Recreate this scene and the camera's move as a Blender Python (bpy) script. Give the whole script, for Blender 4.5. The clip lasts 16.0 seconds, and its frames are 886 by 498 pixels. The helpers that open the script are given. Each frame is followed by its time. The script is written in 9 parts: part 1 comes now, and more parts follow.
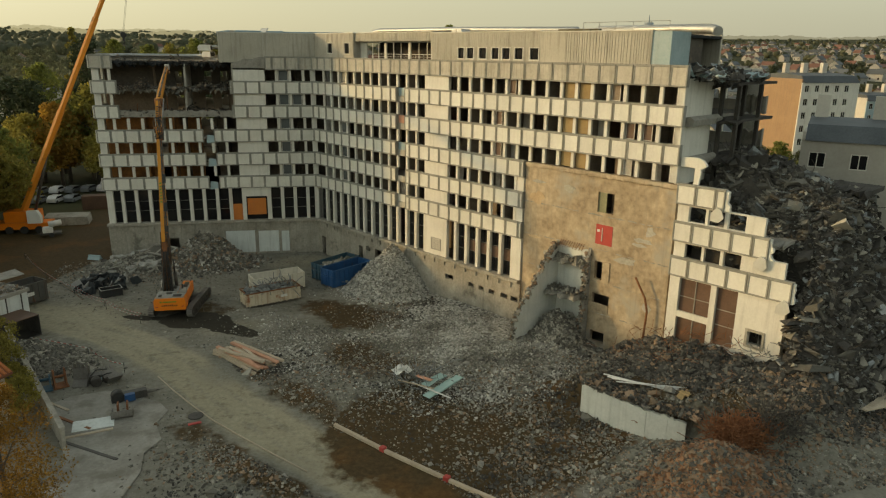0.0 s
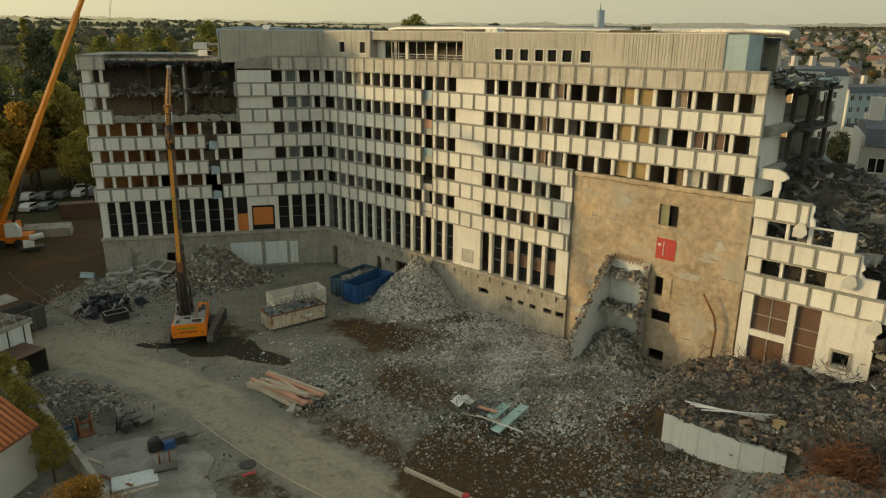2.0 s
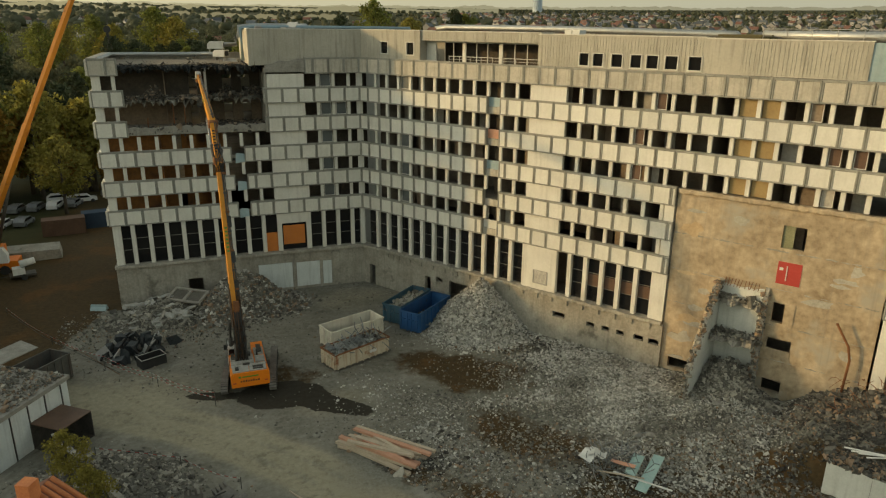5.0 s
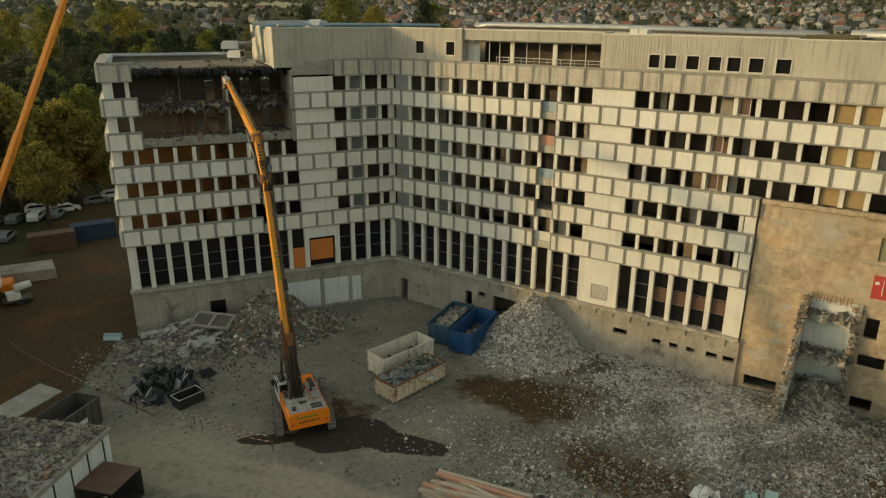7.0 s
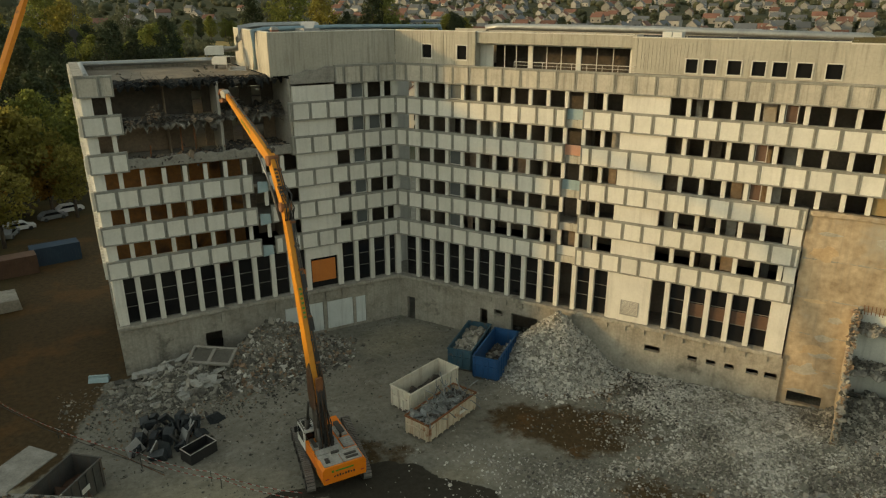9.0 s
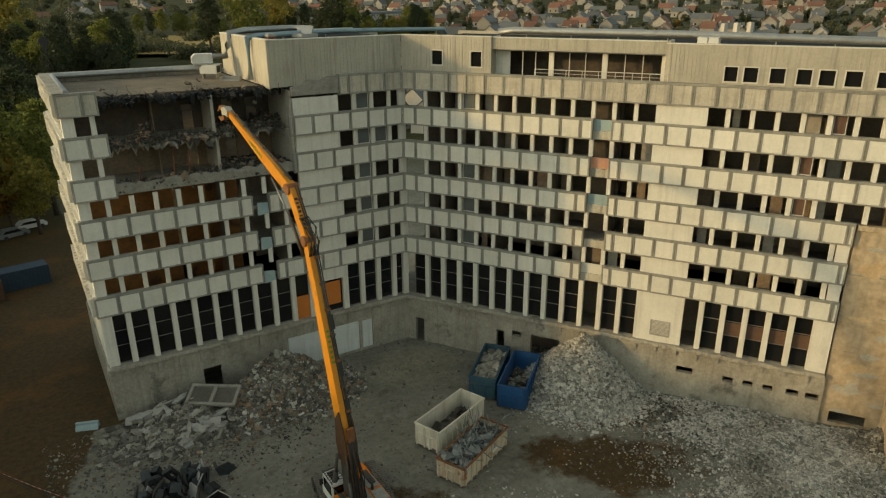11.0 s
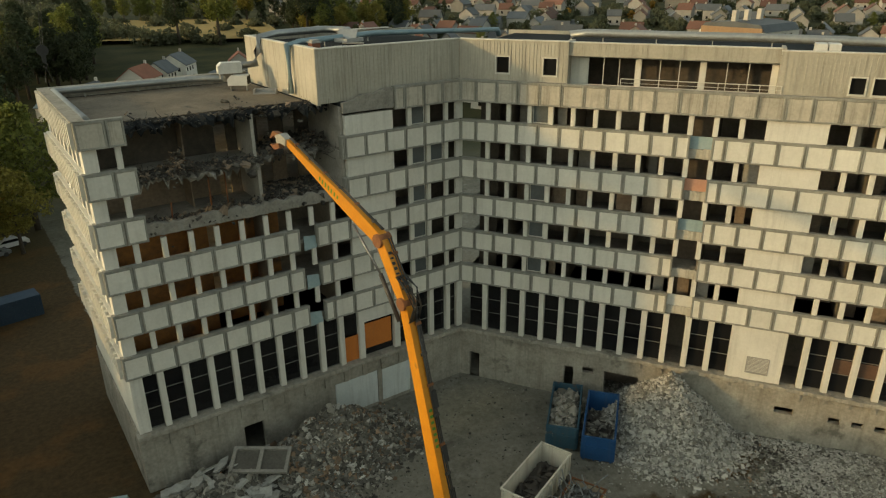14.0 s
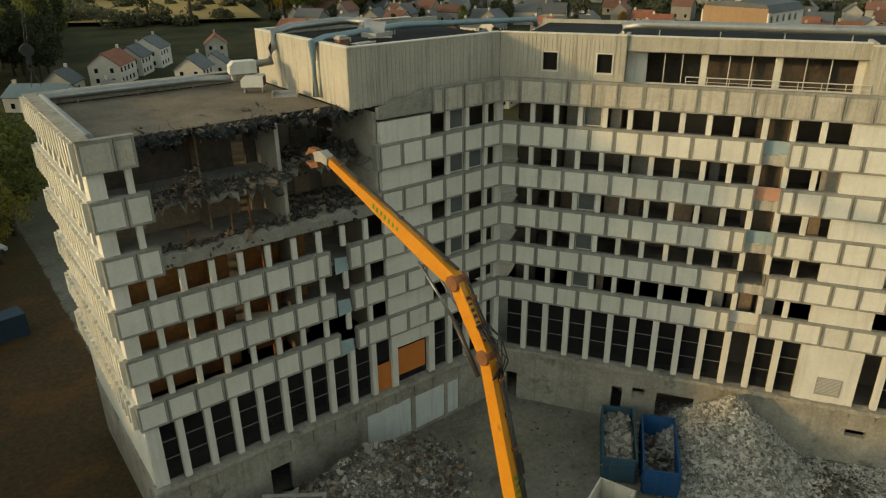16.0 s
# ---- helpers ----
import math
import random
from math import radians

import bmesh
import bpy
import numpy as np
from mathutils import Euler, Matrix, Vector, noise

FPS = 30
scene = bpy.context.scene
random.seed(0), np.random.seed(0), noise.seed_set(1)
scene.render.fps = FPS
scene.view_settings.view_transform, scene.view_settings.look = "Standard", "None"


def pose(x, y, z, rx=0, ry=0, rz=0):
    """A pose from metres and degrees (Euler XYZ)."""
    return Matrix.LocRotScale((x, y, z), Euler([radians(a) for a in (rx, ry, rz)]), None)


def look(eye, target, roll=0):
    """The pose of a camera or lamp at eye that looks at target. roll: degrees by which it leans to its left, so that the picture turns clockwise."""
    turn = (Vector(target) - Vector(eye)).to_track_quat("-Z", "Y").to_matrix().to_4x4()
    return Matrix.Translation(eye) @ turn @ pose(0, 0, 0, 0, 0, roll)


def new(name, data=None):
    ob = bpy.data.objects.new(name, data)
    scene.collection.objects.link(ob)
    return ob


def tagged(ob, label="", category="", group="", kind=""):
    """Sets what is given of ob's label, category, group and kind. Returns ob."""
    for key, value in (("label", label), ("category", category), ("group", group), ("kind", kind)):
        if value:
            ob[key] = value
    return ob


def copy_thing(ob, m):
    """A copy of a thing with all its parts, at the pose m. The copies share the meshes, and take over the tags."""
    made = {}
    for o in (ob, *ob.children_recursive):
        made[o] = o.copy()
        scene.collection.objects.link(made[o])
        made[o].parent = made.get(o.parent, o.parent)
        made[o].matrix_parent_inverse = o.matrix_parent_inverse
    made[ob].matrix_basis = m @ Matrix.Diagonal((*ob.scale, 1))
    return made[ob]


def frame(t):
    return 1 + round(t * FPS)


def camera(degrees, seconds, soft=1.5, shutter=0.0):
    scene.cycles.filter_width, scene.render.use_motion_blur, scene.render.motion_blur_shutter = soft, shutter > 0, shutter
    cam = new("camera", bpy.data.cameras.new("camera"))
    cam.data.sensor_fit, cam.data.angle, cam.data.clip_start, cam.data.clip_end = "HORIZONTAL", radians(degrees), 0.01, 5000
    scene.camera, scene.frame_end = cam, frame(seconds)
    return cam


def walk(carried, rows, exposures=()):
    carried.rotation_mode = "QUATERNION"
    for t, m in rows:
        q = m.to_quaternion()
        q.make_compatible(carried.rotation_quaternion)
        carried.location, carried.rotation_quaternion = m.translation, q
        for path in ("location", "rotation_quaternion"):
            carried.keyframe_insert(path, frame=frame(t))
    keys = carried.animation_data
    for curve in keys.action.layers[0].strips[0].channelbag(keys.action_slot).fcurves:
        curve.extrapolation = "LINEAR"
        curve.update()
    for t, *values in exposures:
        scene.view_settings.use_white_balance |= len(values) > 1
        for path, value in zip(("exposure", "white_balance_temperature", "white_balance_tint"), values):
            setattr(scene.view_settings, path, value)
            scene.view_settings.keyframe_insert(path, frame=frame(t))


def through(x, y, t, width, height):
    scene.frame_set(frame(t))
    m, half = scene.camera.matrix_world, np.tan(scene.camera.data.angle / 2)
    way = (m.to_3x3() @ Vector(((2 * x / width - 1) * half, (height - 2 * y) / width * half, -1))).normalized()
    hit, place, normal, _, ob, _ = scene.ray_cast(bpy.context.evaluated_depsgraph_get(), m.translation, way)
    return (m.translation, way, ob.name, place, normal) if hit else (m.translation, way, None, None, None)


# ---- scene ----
cam = camera(65.2, 16.0, soft=1.2)
METRES, EYE, TILT, LEAN, TURN = 75.0, 28.8, 0.0, 0.0, -11.1
ROWS = [
    (0.0, 0.0, 0.0, 0.0, 0.2, -15.78, -0.7),
    (0.5, -0.0288, 0.0166, 0.0042, -0.77, -15.99, -0.66),
    (1.0, -0.0598, 0.0352, 0.0088, -1.8, -16.21, -0.64),
    (1.5, -0.0878, 0.0532, 0.013, -2.71, -16.46, -0.61),
    (2.0, -0.1174, 0.073, 0.0173, -3.67, -16.7, -0.59),
    (2.5, -0.1446, 0.0913, 0.0207, -4.47, -16.88, -0.59),
    (3.0, -0.1744, 0.1115, 0.0251, -5.35, -17.07, -0.59),
    (3.5, -0.2016, 0.1309, 0.0284, -6.16, -17.23, -0.59),
    (4.0, -0.2311, 0.1527, 0.0324, -7.06, -17.45, -0.58),
    (6.5, -0.375, 0.2693, 0.0497, -11.52, -18.63, -0.41),
    (7.0, -0.4018, 0.2955, 0.0533, -12.6, -18.86, -0.33),
    (7.5, -0.4219, 0.3197, 0.0584, -13.69, -19.16, -0.19),
    (8.0, -0.4437, 0.3444, 0.0605, -15.07, -19.25, -0.13),
    (8.5, -0.4602, 0.3668, 0.0635, -16.26, -19.41, -0.05),
    (9.0, -0.4747, 0.3912, 0.0696, -17.46, -19.76, 0.09),
    (11.5, -0.5323, 0.5058, 0.0876, -21.86, -20.72, 0.32),
    (12.0, -0.5435, 0.5309, 0.0912, -22.36, -20.96, 0.32),
    (12.5, -0.5537, 0.5546, 0.0945, -22.8, -21.19, 0.35),
    (13.0, -0.5642, 0.5807, 0.098, -23.3, -21.46, 0.39),
    (13.5, -0.5737, 0.6049, 0.1005, -23.78, -21.7, 0.4),
    (14.0, -0.5834, 0.6317, 0.1032, -24.28, -22.05, 0.45),
    (14.5, -0.591, 0.6564, 0.105, -24.7, -22.43, 0.49),
    (15.0, -0.598, 0.6837, 0.1074, -25.16, -22.94, 0.56),
    (15.5, -0.6042, 0.7091, 0.1091, -25.7, -23.34, 0.58),
    (16.0, -0.6091, 0.7369, 0.1118, -26.6, -23.82, 0.6),
]
walk(cam, [(t, pose(0, 0, EYE, TILT, LEAN, TURN) @ pose(METRES * x, METRES * y, METRES * z, 90 + pitch, roll, yaw)) for t, x, y, z, yaw, pitch, roll in ROWS],
     exposures=[(0.0, 0.27, 7650, -4), (9.0, 0.24, 7600, -5), (16.0, 0.14, 7300, -6)])

# ---- world, sun and exposure ----
SUN_EL, SUN_AZ = 9.5, 159.5      # degrees: height, and the heading (from +x, anticlockwise) that the light comes from
world = bpy.data.worlds.new("World")
scene.world = world
world.use_nodes = True
wn, wl = world.node_tree.nodes, world.node_tree.links
sky = wn.new("ShaderNodeTexSky")
sky.sky_type, sky.sun_disc = "NISHITA", False
sky.sun_elevation, sky.sun_rotation = radians(SUN_EL), radians(90 - SUN_AZ)
sky.air_density, sky.dust_density, sky.ozone_density = 1.0, 1.5, 1.0
wn["Background"].inputs["Strength"].default_value = 0.158
veil = wn.new("ShaderNodeHueSaturation")      # hazy autumn air: a paler sky
veil.inputs["Saturation"].default_value = 0.40
veil.inputs["Value"].default_value = 1.55
wl.new(sky.outputs["Color"], veil.inputs["Color"])
# pale haze that thickens towards the horizon all round, brighter on the sun's side
tc = wn.new("ShaderNodeTexCoord")
sp = wn.new("ShaderNodeSeparateXYZ")
wl.new(tc.outputs["Generated"], sp.inputs[0])
thick = wn.new("ShaderNodeMapRange")
thick.interpolation_type = "SMOOTHSTEP"
thick.inputs["From Min"].default_value, thick.inputs["From Max"].default_value = 0.0, 0.32
thick.inputs["To Min"].default_value, thick.inputs["To Max"].default_value = 0.9, 0.0
wl.new(sp.outputs["Z"], thick.inputs["Value"])
side = wn.new("ShaderNodeMapRange")
side.inputs["From Min"].default_value, side.inputs["From Max"].default_value = -1.0, 1.0
wl.new(sp.outputs["X"], side.inputs["Value"])
tone = wn.new("ShaderNodeMix")
tone.data_type = "RGBA"
tone.inputs[6].default_value, tone.inputs[7].default_value = (4.4, 3.85, 2.65, 1), (2.05, 2.03, 1.92, 1)
wl.new(side.outputs["Result"], tone.inputs[0])
haze = wn.new("ShaderNodeMix")
haze.data_type = "RGBA"
wl.new(thick.outputs["Result"], haze.inputs[0]), wl.new(veil.outputs["Color"], haze.inputs[6]), wl.new(tone.outputs[2], haze.inputs[7])
wl.new(haze.outputs[2], wn["Background"].inputs["Color"])
sun_data = bpy.data.lights.new("sun", "SUN")
sun_data.energy, sun_data.angle, sun_data.color = 1.92, radians(2.0), (1.0, 0.64, 0.30)
sun = new("sun", sun_data)
sd = Vector((math.cos(radians(SUN_AZ)) * math.cos(radians(SUN_EL)), math.sin(radians(SUN_AZ)) * math.cos(radians(SUN_EL)), math.sin(radians(SUN_EL))))
sun.matrix_world = look(sd * 300, (0, 0, 0))

# ---- materials ----
def material(name, dark, light, rough=0.8, scale=1.0, fine=8.0, bump=0.15, metal=0.0, streak=0.0, streak_col=(0.12, 0.11, 0.09),
             stain=0.0, stain_col=(0.2, 0.12, 0.07), per_object=0.0, per_island=0.0, detail=5.0, ior=None):
    """A worn surface: two scales of noise between two colours, optional run-off streaks and stains, and fine relief."""
    m = bpy.data.materials.new(name)
    m.use_nodes = True
    nt = m.node_tree
    N, L = nt.nodes, nt.links
    b = N["Principled BSDF"]
    geo = N.new("ShaderNodeNewGeometry")
    def noise_node(sc, det, stretch=None):
        src = geo.outputs["Position"]
        if stretch:
            mp = N.new("ShaderNodeMapping")
            mp.inputs["Scale"].default_value = stretch
            L.new(src, mp.inputs["Vector"])
            src = mp.outputs["Vector"]
        n = N.new("ShaderNodeTexNoise")
        n.inputs["Scale"].default_value, n.inputs["Detail"].default_value, n.inputs["Roughness"].default_value = sc, det, 0.62
        L.new(src, n.inputs["Vector"])
        return n.outputs["Fac"]
    def ramp(fac, a, c, ca=(0, 0, 0), cc=(1, 1, 1)):
        r = N.new("ShaderNodeValToRGB")
        r.color_ramp.elements[0].position, r.color_ramp.elements[1].position = a, c
        r.color_ramp.elements[0].color, r.color_ramp.elements[1].color = (*ca, 1), (*cc, 1)
        L.new(fac, r.inputs["Fac"])
        return r.outputs["Color"]
    def mix(fac, a, c, mode="MIX"):
        x = N.new("ShaderNodeMix")
        x.data_type, x.blend_type = "RGBA", mode
        for sock, v in ((x.inputs[0], fac), (x.inputs[6], a), (x.inputs[7], c)):
            if isinstance(v, (int, float)):
                sock.default_value = v
            elif isinstance(v, tuple):
                sock.default_value = (*v, 1)
            else:
                L.new(v, sock)
        return x.outputs[2]
    big, small = noise_node(scale, detail), noise_node(fine, 4.0)
    col = mix(0.45, ramp(big, 0.32, 0.68, dark, light), ramp(small, 0.3, 0.7, dark, light))
    if stain:
        col = mix(ramp(noise_node(scale * 0.7 + 0.13, 6.0), 0.72 - 0.25 * stain, 0.80 - 0.2 * stain), col, stain_col)
    if streak:
        s = ramp(noise_node(1.0, 5.0, (2.6, 2.6, 0.16)), 0.50, 0.78, (0, 0, 0), (streak, streak, streak))
        col = mix(s, col, streak_col)
    if per_object or per_island:
        src = N.new("ShaderNodeObjectInfo").outputs["Random"] if per_object else geo.outputs["Random Per Island"]
        v = per_object or per_island
        col = mix(1.0, col, ramp(src, 0, 1, (1 - v,) * 3, (1,) * 3), "MULTIPLY")
    L.new(col, b.inputs["Base Color"])
    b.inputs["Metallic"].default_value = metal
    if ior:
        b.inputs["IOR"].default_value = ior
    rr = N.new("ShaderNodeMapRange")
    rr.inputs["To Min"].default_value, rr.inputs["To Max"].default_value = max(0.03, rough - 0.12), min(1.0, rough + 0.12)
    L.new(small, rr.inputs["Value"])
    L.new(rr.outputs["Result"], b.inputs["Roughness"])
    if bump:
        bp = N.new("ShaderNodeBump")
        bp.inputs["Strength"].default_value, bp.inputs["Distance"].default_value = bump, 0.05
        L.new(small, bp.inputs["Height"])
        L.new(bp.outputs["Normal"], b.inputs["Normal"])
    return m


PANEL = material("precast panel", (0.62, 0.60, 0.53), (0.78, 0.76, 0.69), 0.8, 0.5, 5, 0.1, streak=0.14, per_object=0.12)
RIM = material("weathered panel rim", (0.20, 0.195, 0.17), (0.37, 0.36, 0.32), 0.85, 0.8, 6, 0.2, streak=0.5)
PARAPET = material("weathered parapet panel", (0.38, 0.35, 0.29), (0.60, 0.56, 0.48), 0.85, 0.6, 5, 0.15, streak=0.75, per_object=0.12)
WHITE = material("white painted concrete", (0.59, 0.57, 0.51), (0.74, 0.72, 0.655), 0.75, 0.6, 6, 0.06, streak=0.25)
CLAD = material("ribbed cladding", (0.36, 0.335, 0.275), (0.51, 0.48, 0.405), 0.75, 0.3, 5, 0.08, streak=0.7, streak_col=(0.16, 0.14, 0.11))
COPING = material("pale coping", (0.55, 0.53, 0.48), (0.72, 0.70, 0.64), 0.7, 0.7, 6, 0.08, streak=0.3)
BARE = material("bare concrete wall", (0.22, 0.165, 0.105), (0.58, 0.465, 0.325), 0.9, 0.2, 1.6, 0.7, streak=0.45, streak_col=(0.20, 0.18, 0.15), stain=0.7, stain_col=(0.37, 0.335, 0.27))
BASE = material("grey concrete base", (0.19, 0.175, 0.145), (0.44, 0.41, 0.35), 0.9, 0.55, 4, 0.4, streak=0.5, stain=0.55, stain_col=(0.14, 0.13, 0.11))
SLAB = material("broken concrete", (0.17, 0.16, 0.14), (0.36, 0.34, 0.30), 0.95, 1.2, 7, 0.4, stain=0.25, stain_col=(0.10, 0.09, 0.08))
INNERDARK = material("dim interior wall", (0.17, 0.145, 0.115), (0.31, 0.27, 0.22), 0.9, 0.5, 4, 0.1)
BLUEPANE = material("grey-blue dusty pane", (0.055, 0.064, 0.067), (0.11, 0.125, 0.13), 0.5, 0.8, 6, 0.03)
INNER = material("old interior plaster", (0.15, 0.11, 0.08), (0.31, 0.24, 0.175), 0.9, 0.5, 4, 0.1, stain=0.3, stain_col=(0.12, 0.09, 0.07))
INNER_PALE = material("pale interior wall", (0.30, 0.28, 0.245), (0.48, 0.45, 0.40), 0.9, 0.5, 4, 0.1, stain=0.3, stain_col=(0.25, 0.22, 0.19))
ROOFING = material("roofing felt", (0.016, 0.019, 0.022), (0.045, 0.047, 0.048), 0.92, 0.4, 9, 0.25, stain=0.12, stain_col=(0.12, 0.105, 0.085), ior=1.15)
GRAVELROOF = material("gravelled roof", (0.07, 0.058, 0.042), (0.24, 0.195, 0.14), 0.95, 0.35, 5, 0.6, stain=0.35, stain_col=(0.06, 0.055, 0.045))
DUCT = material("galvanised duct", (0.30, 0.31, 0.31), (0.46, 0.47, 0.46), 0.5, 0.8, 5, 0.03, metal=0.7)
BLUEDUCT = material("blue-grey duct", (0.16, 0.24, 0.28), (0.27, 0.36, 0.40), 0.45, 0.8, 5, 0.03, metal=0.2)
BLUEBOX = material("pale blue sheet", (0.24, 0.34, 0.36), (0.36, 0.45, 0.47), 0.5, 0.8, 5, 0.03, streak=0.2)
FRAME = material("window frame", (0.50, 0.49, 0.45), (0.66, 0.64, 0.58), 0.6, 1.5, 8, 0.03)
DARKFRAME = material("dark transom", (0.10, 0.10, 0.09), (0.22, 0.21, 0.19), 0.6, 1.5, 8, 0.03)
PLY = material("orange board", (0.48, 0.145, 0.024), (0.60, 0.205, 0.04), 0.7, 0.7, 6, 0.04, streak=0.2)
CURTAIN = material("ochre board", (0.25, 0.17, 0.075), (0.36, 0.26, 0.125), 0.8, 0.7, 6, 0.03)
PINK = material("pink insulation", (0.55, 0.27, 0.17), (0.66, 0.36, 0.25), 0.8, 1, 6, 0.05)
BROWNPANE = material("brown infill board", (0.075, 0.04, 0.026), (0.15, 0.085, 0.055), 0.6, 0.8, 6, 0.05)
GREYPANE = material("grey boarded window", (0.30, 0.29, 0.27), (0.42, 0.41, 0.38), 0.7, 0.8, 6, 0.04)
REDDOOR = material("red steel door", (0.36, 0.035, 0.03), (0.46, 0.06, 0.05), 0.5, 0.8, 6, 0.03, streak=0.2)
LIGHTDOOR = material("pale blue-grey shutter", (0.52, 0.56, 0.55), (0.68, 0.71, 0.69), 0.6, 0.6, 5, 0.04, streak=0.35)
CRUSHED = material("pale crushed concrete", (0.50, 0.48, 0.425), (0.70, 0.675, 0.61), 0.95, 0.3, 6, 0.3, per_island=0.68)
RUBBLE = material("grey rubble", (0.28, 0.262, 0.216), (0.48, 0.452, 0.384), 0.95, 0.25, 6, 0.3, per_island=0.74)
RUBBLEWARM = material("earthy brick rubble", (0.22, 0.14, 0.085), (0.42, 0.305, 0.21), 0.95, 0.6, 6, 0.3, per_island=0.5)
BRICKRUBBLE = material("orange brick rubble", (0.23, 0.105, 0.05), (0.46, 0.25, 0.14), 0.95, 0.6, 6, 0.3, per_island=0.55)
RUBBLEDARK = material("dark dusty rubble", (0.105, 0.097, 0.082), (0.25, 0.232, 0.197), 0.95, 0.6, 6, 0.3, per_island=0.6)
CRANEPAINT = material("orange-yellow crane paint", (0.50, 0.17, 0.015), (0.64, 0.24, 0.02), 0.5, 0.7, 6, 0.03, stain=0.2, stain_col=(0.2, 0.09, 0.03))
BOOM = material("weathered yellow boom paint", (0.50, 0.185, 0.011), (0.66, 0.275, 0.018), 0.5, 0.7, 6, 0.04, stain=0.35, stain_col=(0.16, 0.08, 0.03))
YELLOW = material("yellow machine paint", (0.70, 0.165, 0.008), (0.82, 0.235, 0.012), 0.42, 0.7, 6, 0.03, stain=0.15, stain_col=(0.30, 0.14, 0.03))
STEEL = material("dark greasy steel", (0.035, 0.033, 0.03), (0.11, 0.10, 0.09), 0.55, 1.5, 8, 0.1, metal=0.4)
CHROME = material("dull steel rod", (0.20, 0.20, 0.20), (0.32, 0.32, 0.32), 0.4, 2, 8, 0.0, metal=0.8)
RUST = material("rusty steel", (0.13, 0.05, 0.022), (0.30, 0.13, 0.055), 0.8, 1.5, 8, 0.2, metal=0.2)
TRACKSTEEL = material("worn track steel", (0.11, 0.10, 0.09), (0.25, 0.235, 0.21), 0.65, 1.5, 8, 0.2, metal=0.4)
GREYPAINT = material("grey machine cover", (0.26, 0.26, 0.25), (0.42, 0.41, 0.39), 0.6, 1.2, 8, 0.05)
BLACK = material("black rubber", (0.012, 0.012, 0.012), (0.03, 0.03, 0.03), 0.6, 2, 8, 0.05)
WHITEPAINT = material("white machine paint", (0.58, 0.58, 0.55), (0.70, 0.70, 0.67), 0.5, 1, 6, 0.03, streak=0.2)
SKIPBLUE = material("blue skip paint", (0.009, 0.055, 0.16), (0.017, 0.088, 0.235), 0.5, 0.8, 6, 0.05, stain=0.2, stain_col=(0.06, 0.05, 0.05), streak=0.25)
SKIPTEAL = material("faded blue skip paint", (0.017, 0.062, 0.10), (0.035, 0.10, 0.145), 0.6, 0.8, 6, 0.08, stain=0.35, stain_col=(0.13, 0.07, 0.04), streak=0.4)
SKIPCREAM = material("cream skip paint", (0.54, 0.51, 0.42), (0.70, 0.67, 0.58), 0.65, 0.8, 6, 0.06, streak=0.5, streak_col=(0.22, 0.11, 0.05), stain=0.15)
SKIPRUST = material("rusty cream skip paint", (0.46, 0.39, 0.28), (0.62, 0.55, 0.43), 0.7, 0.9, 6, 0.1, streak=0.9, streak_col=(0.26, 0.09, 0.03), stain=0.5, stain_col=(0.27, 0.09, 0.03))
SKIPINNER = material("dirty skip inside", (0.05, 0.045, 0.04), (0.14, 0.12, 0.10), 0.8, 1.2, 6, 0.15)
TIMBER = material("pale timber beam", (0.42, 0.34, 0.25), (0.62, 0.53, 0.41), 0.85, 0.8, 7, 0.1, per_object=0.25)
PINKTIMBER = material("pinkish timber beam", (0.50, 0.25, 0.16), (0.60, 0.35, 0.24), 0.85, 0.8, 7, 0.1, per_object=0.2)
DARKSCRAP = material("dark scrap metal", (0.014, 0.018, 0.021), (0.075, 0.087, 0.095), 0.6, 1.5, 6, 0.1, metal=0.2, per_object=0.5)
SCRAP = material("scrap metal", (0.16, 0.175, 0.175), (0.42, 0.44, 0.44), 0.5, 1.5, 6, 0.05, metal=0.4, per_island=0.5)
GREENBAR = material("green lettering paint", (0.06, 0.20, 0.02), (0.11, 0.28, 0.035), 0.5, 2, 8, 0.0)
GLASSDARK = bpy.data.materials.new("dark window glass")
GLASSDARK.use_nodes = True
_g = GLASSDARK.node_tree.nodes["Principled BSDF"]
_g.inputs["Base Color"].default_value, _g.inputs["Roughness"].default_value, _g.inputs["IOR"].default_value = (0.012, 0.012, 0.013, 1), 0.08, 1.45
WHITEWALL = material("white rendered wall", (0.48, 0.49, 0.45), (0.66, 0.66, 0.61), 0.8, 0.8, 6, 0.1, streak=0.25, stain=0.12, stain_col=(0.35, 0.31, 0.25))
BARK = material("bark", (0.05, 0.04, 0.03), (0.11, 0.09, 0.07), 0.95, 2, 10, 0.4)


def leaf_material(name, dark, light, vary=0.45, through=0.55):
    """Leaves: matt, partly letting the light through, each of its own shade."""
    m = material(name, dark, light, 0.75, 0.25, 3, 0.0, per_island=vary)
    N, L = m.node_tree.nodes, m.node_tree.links
    b, out = N["Principled BSDF"], N["Material Output"]
    tr, mx = N.new("ShaderNodeBsdfTranslucent"), N.new("ShaderNodeMixShader")
    L.new(b.inputs["Base Color"].links[0].from_socket, tr.inputs["Color"])
    mx.inputs[0].default_value = through
    L.new(b.outputs[0], mx.inputs[1]), L.new(tr.outputs[0], mx.inputs[2]), L.new(mx.outputs[0], out.inputs["Surface"])
    return m


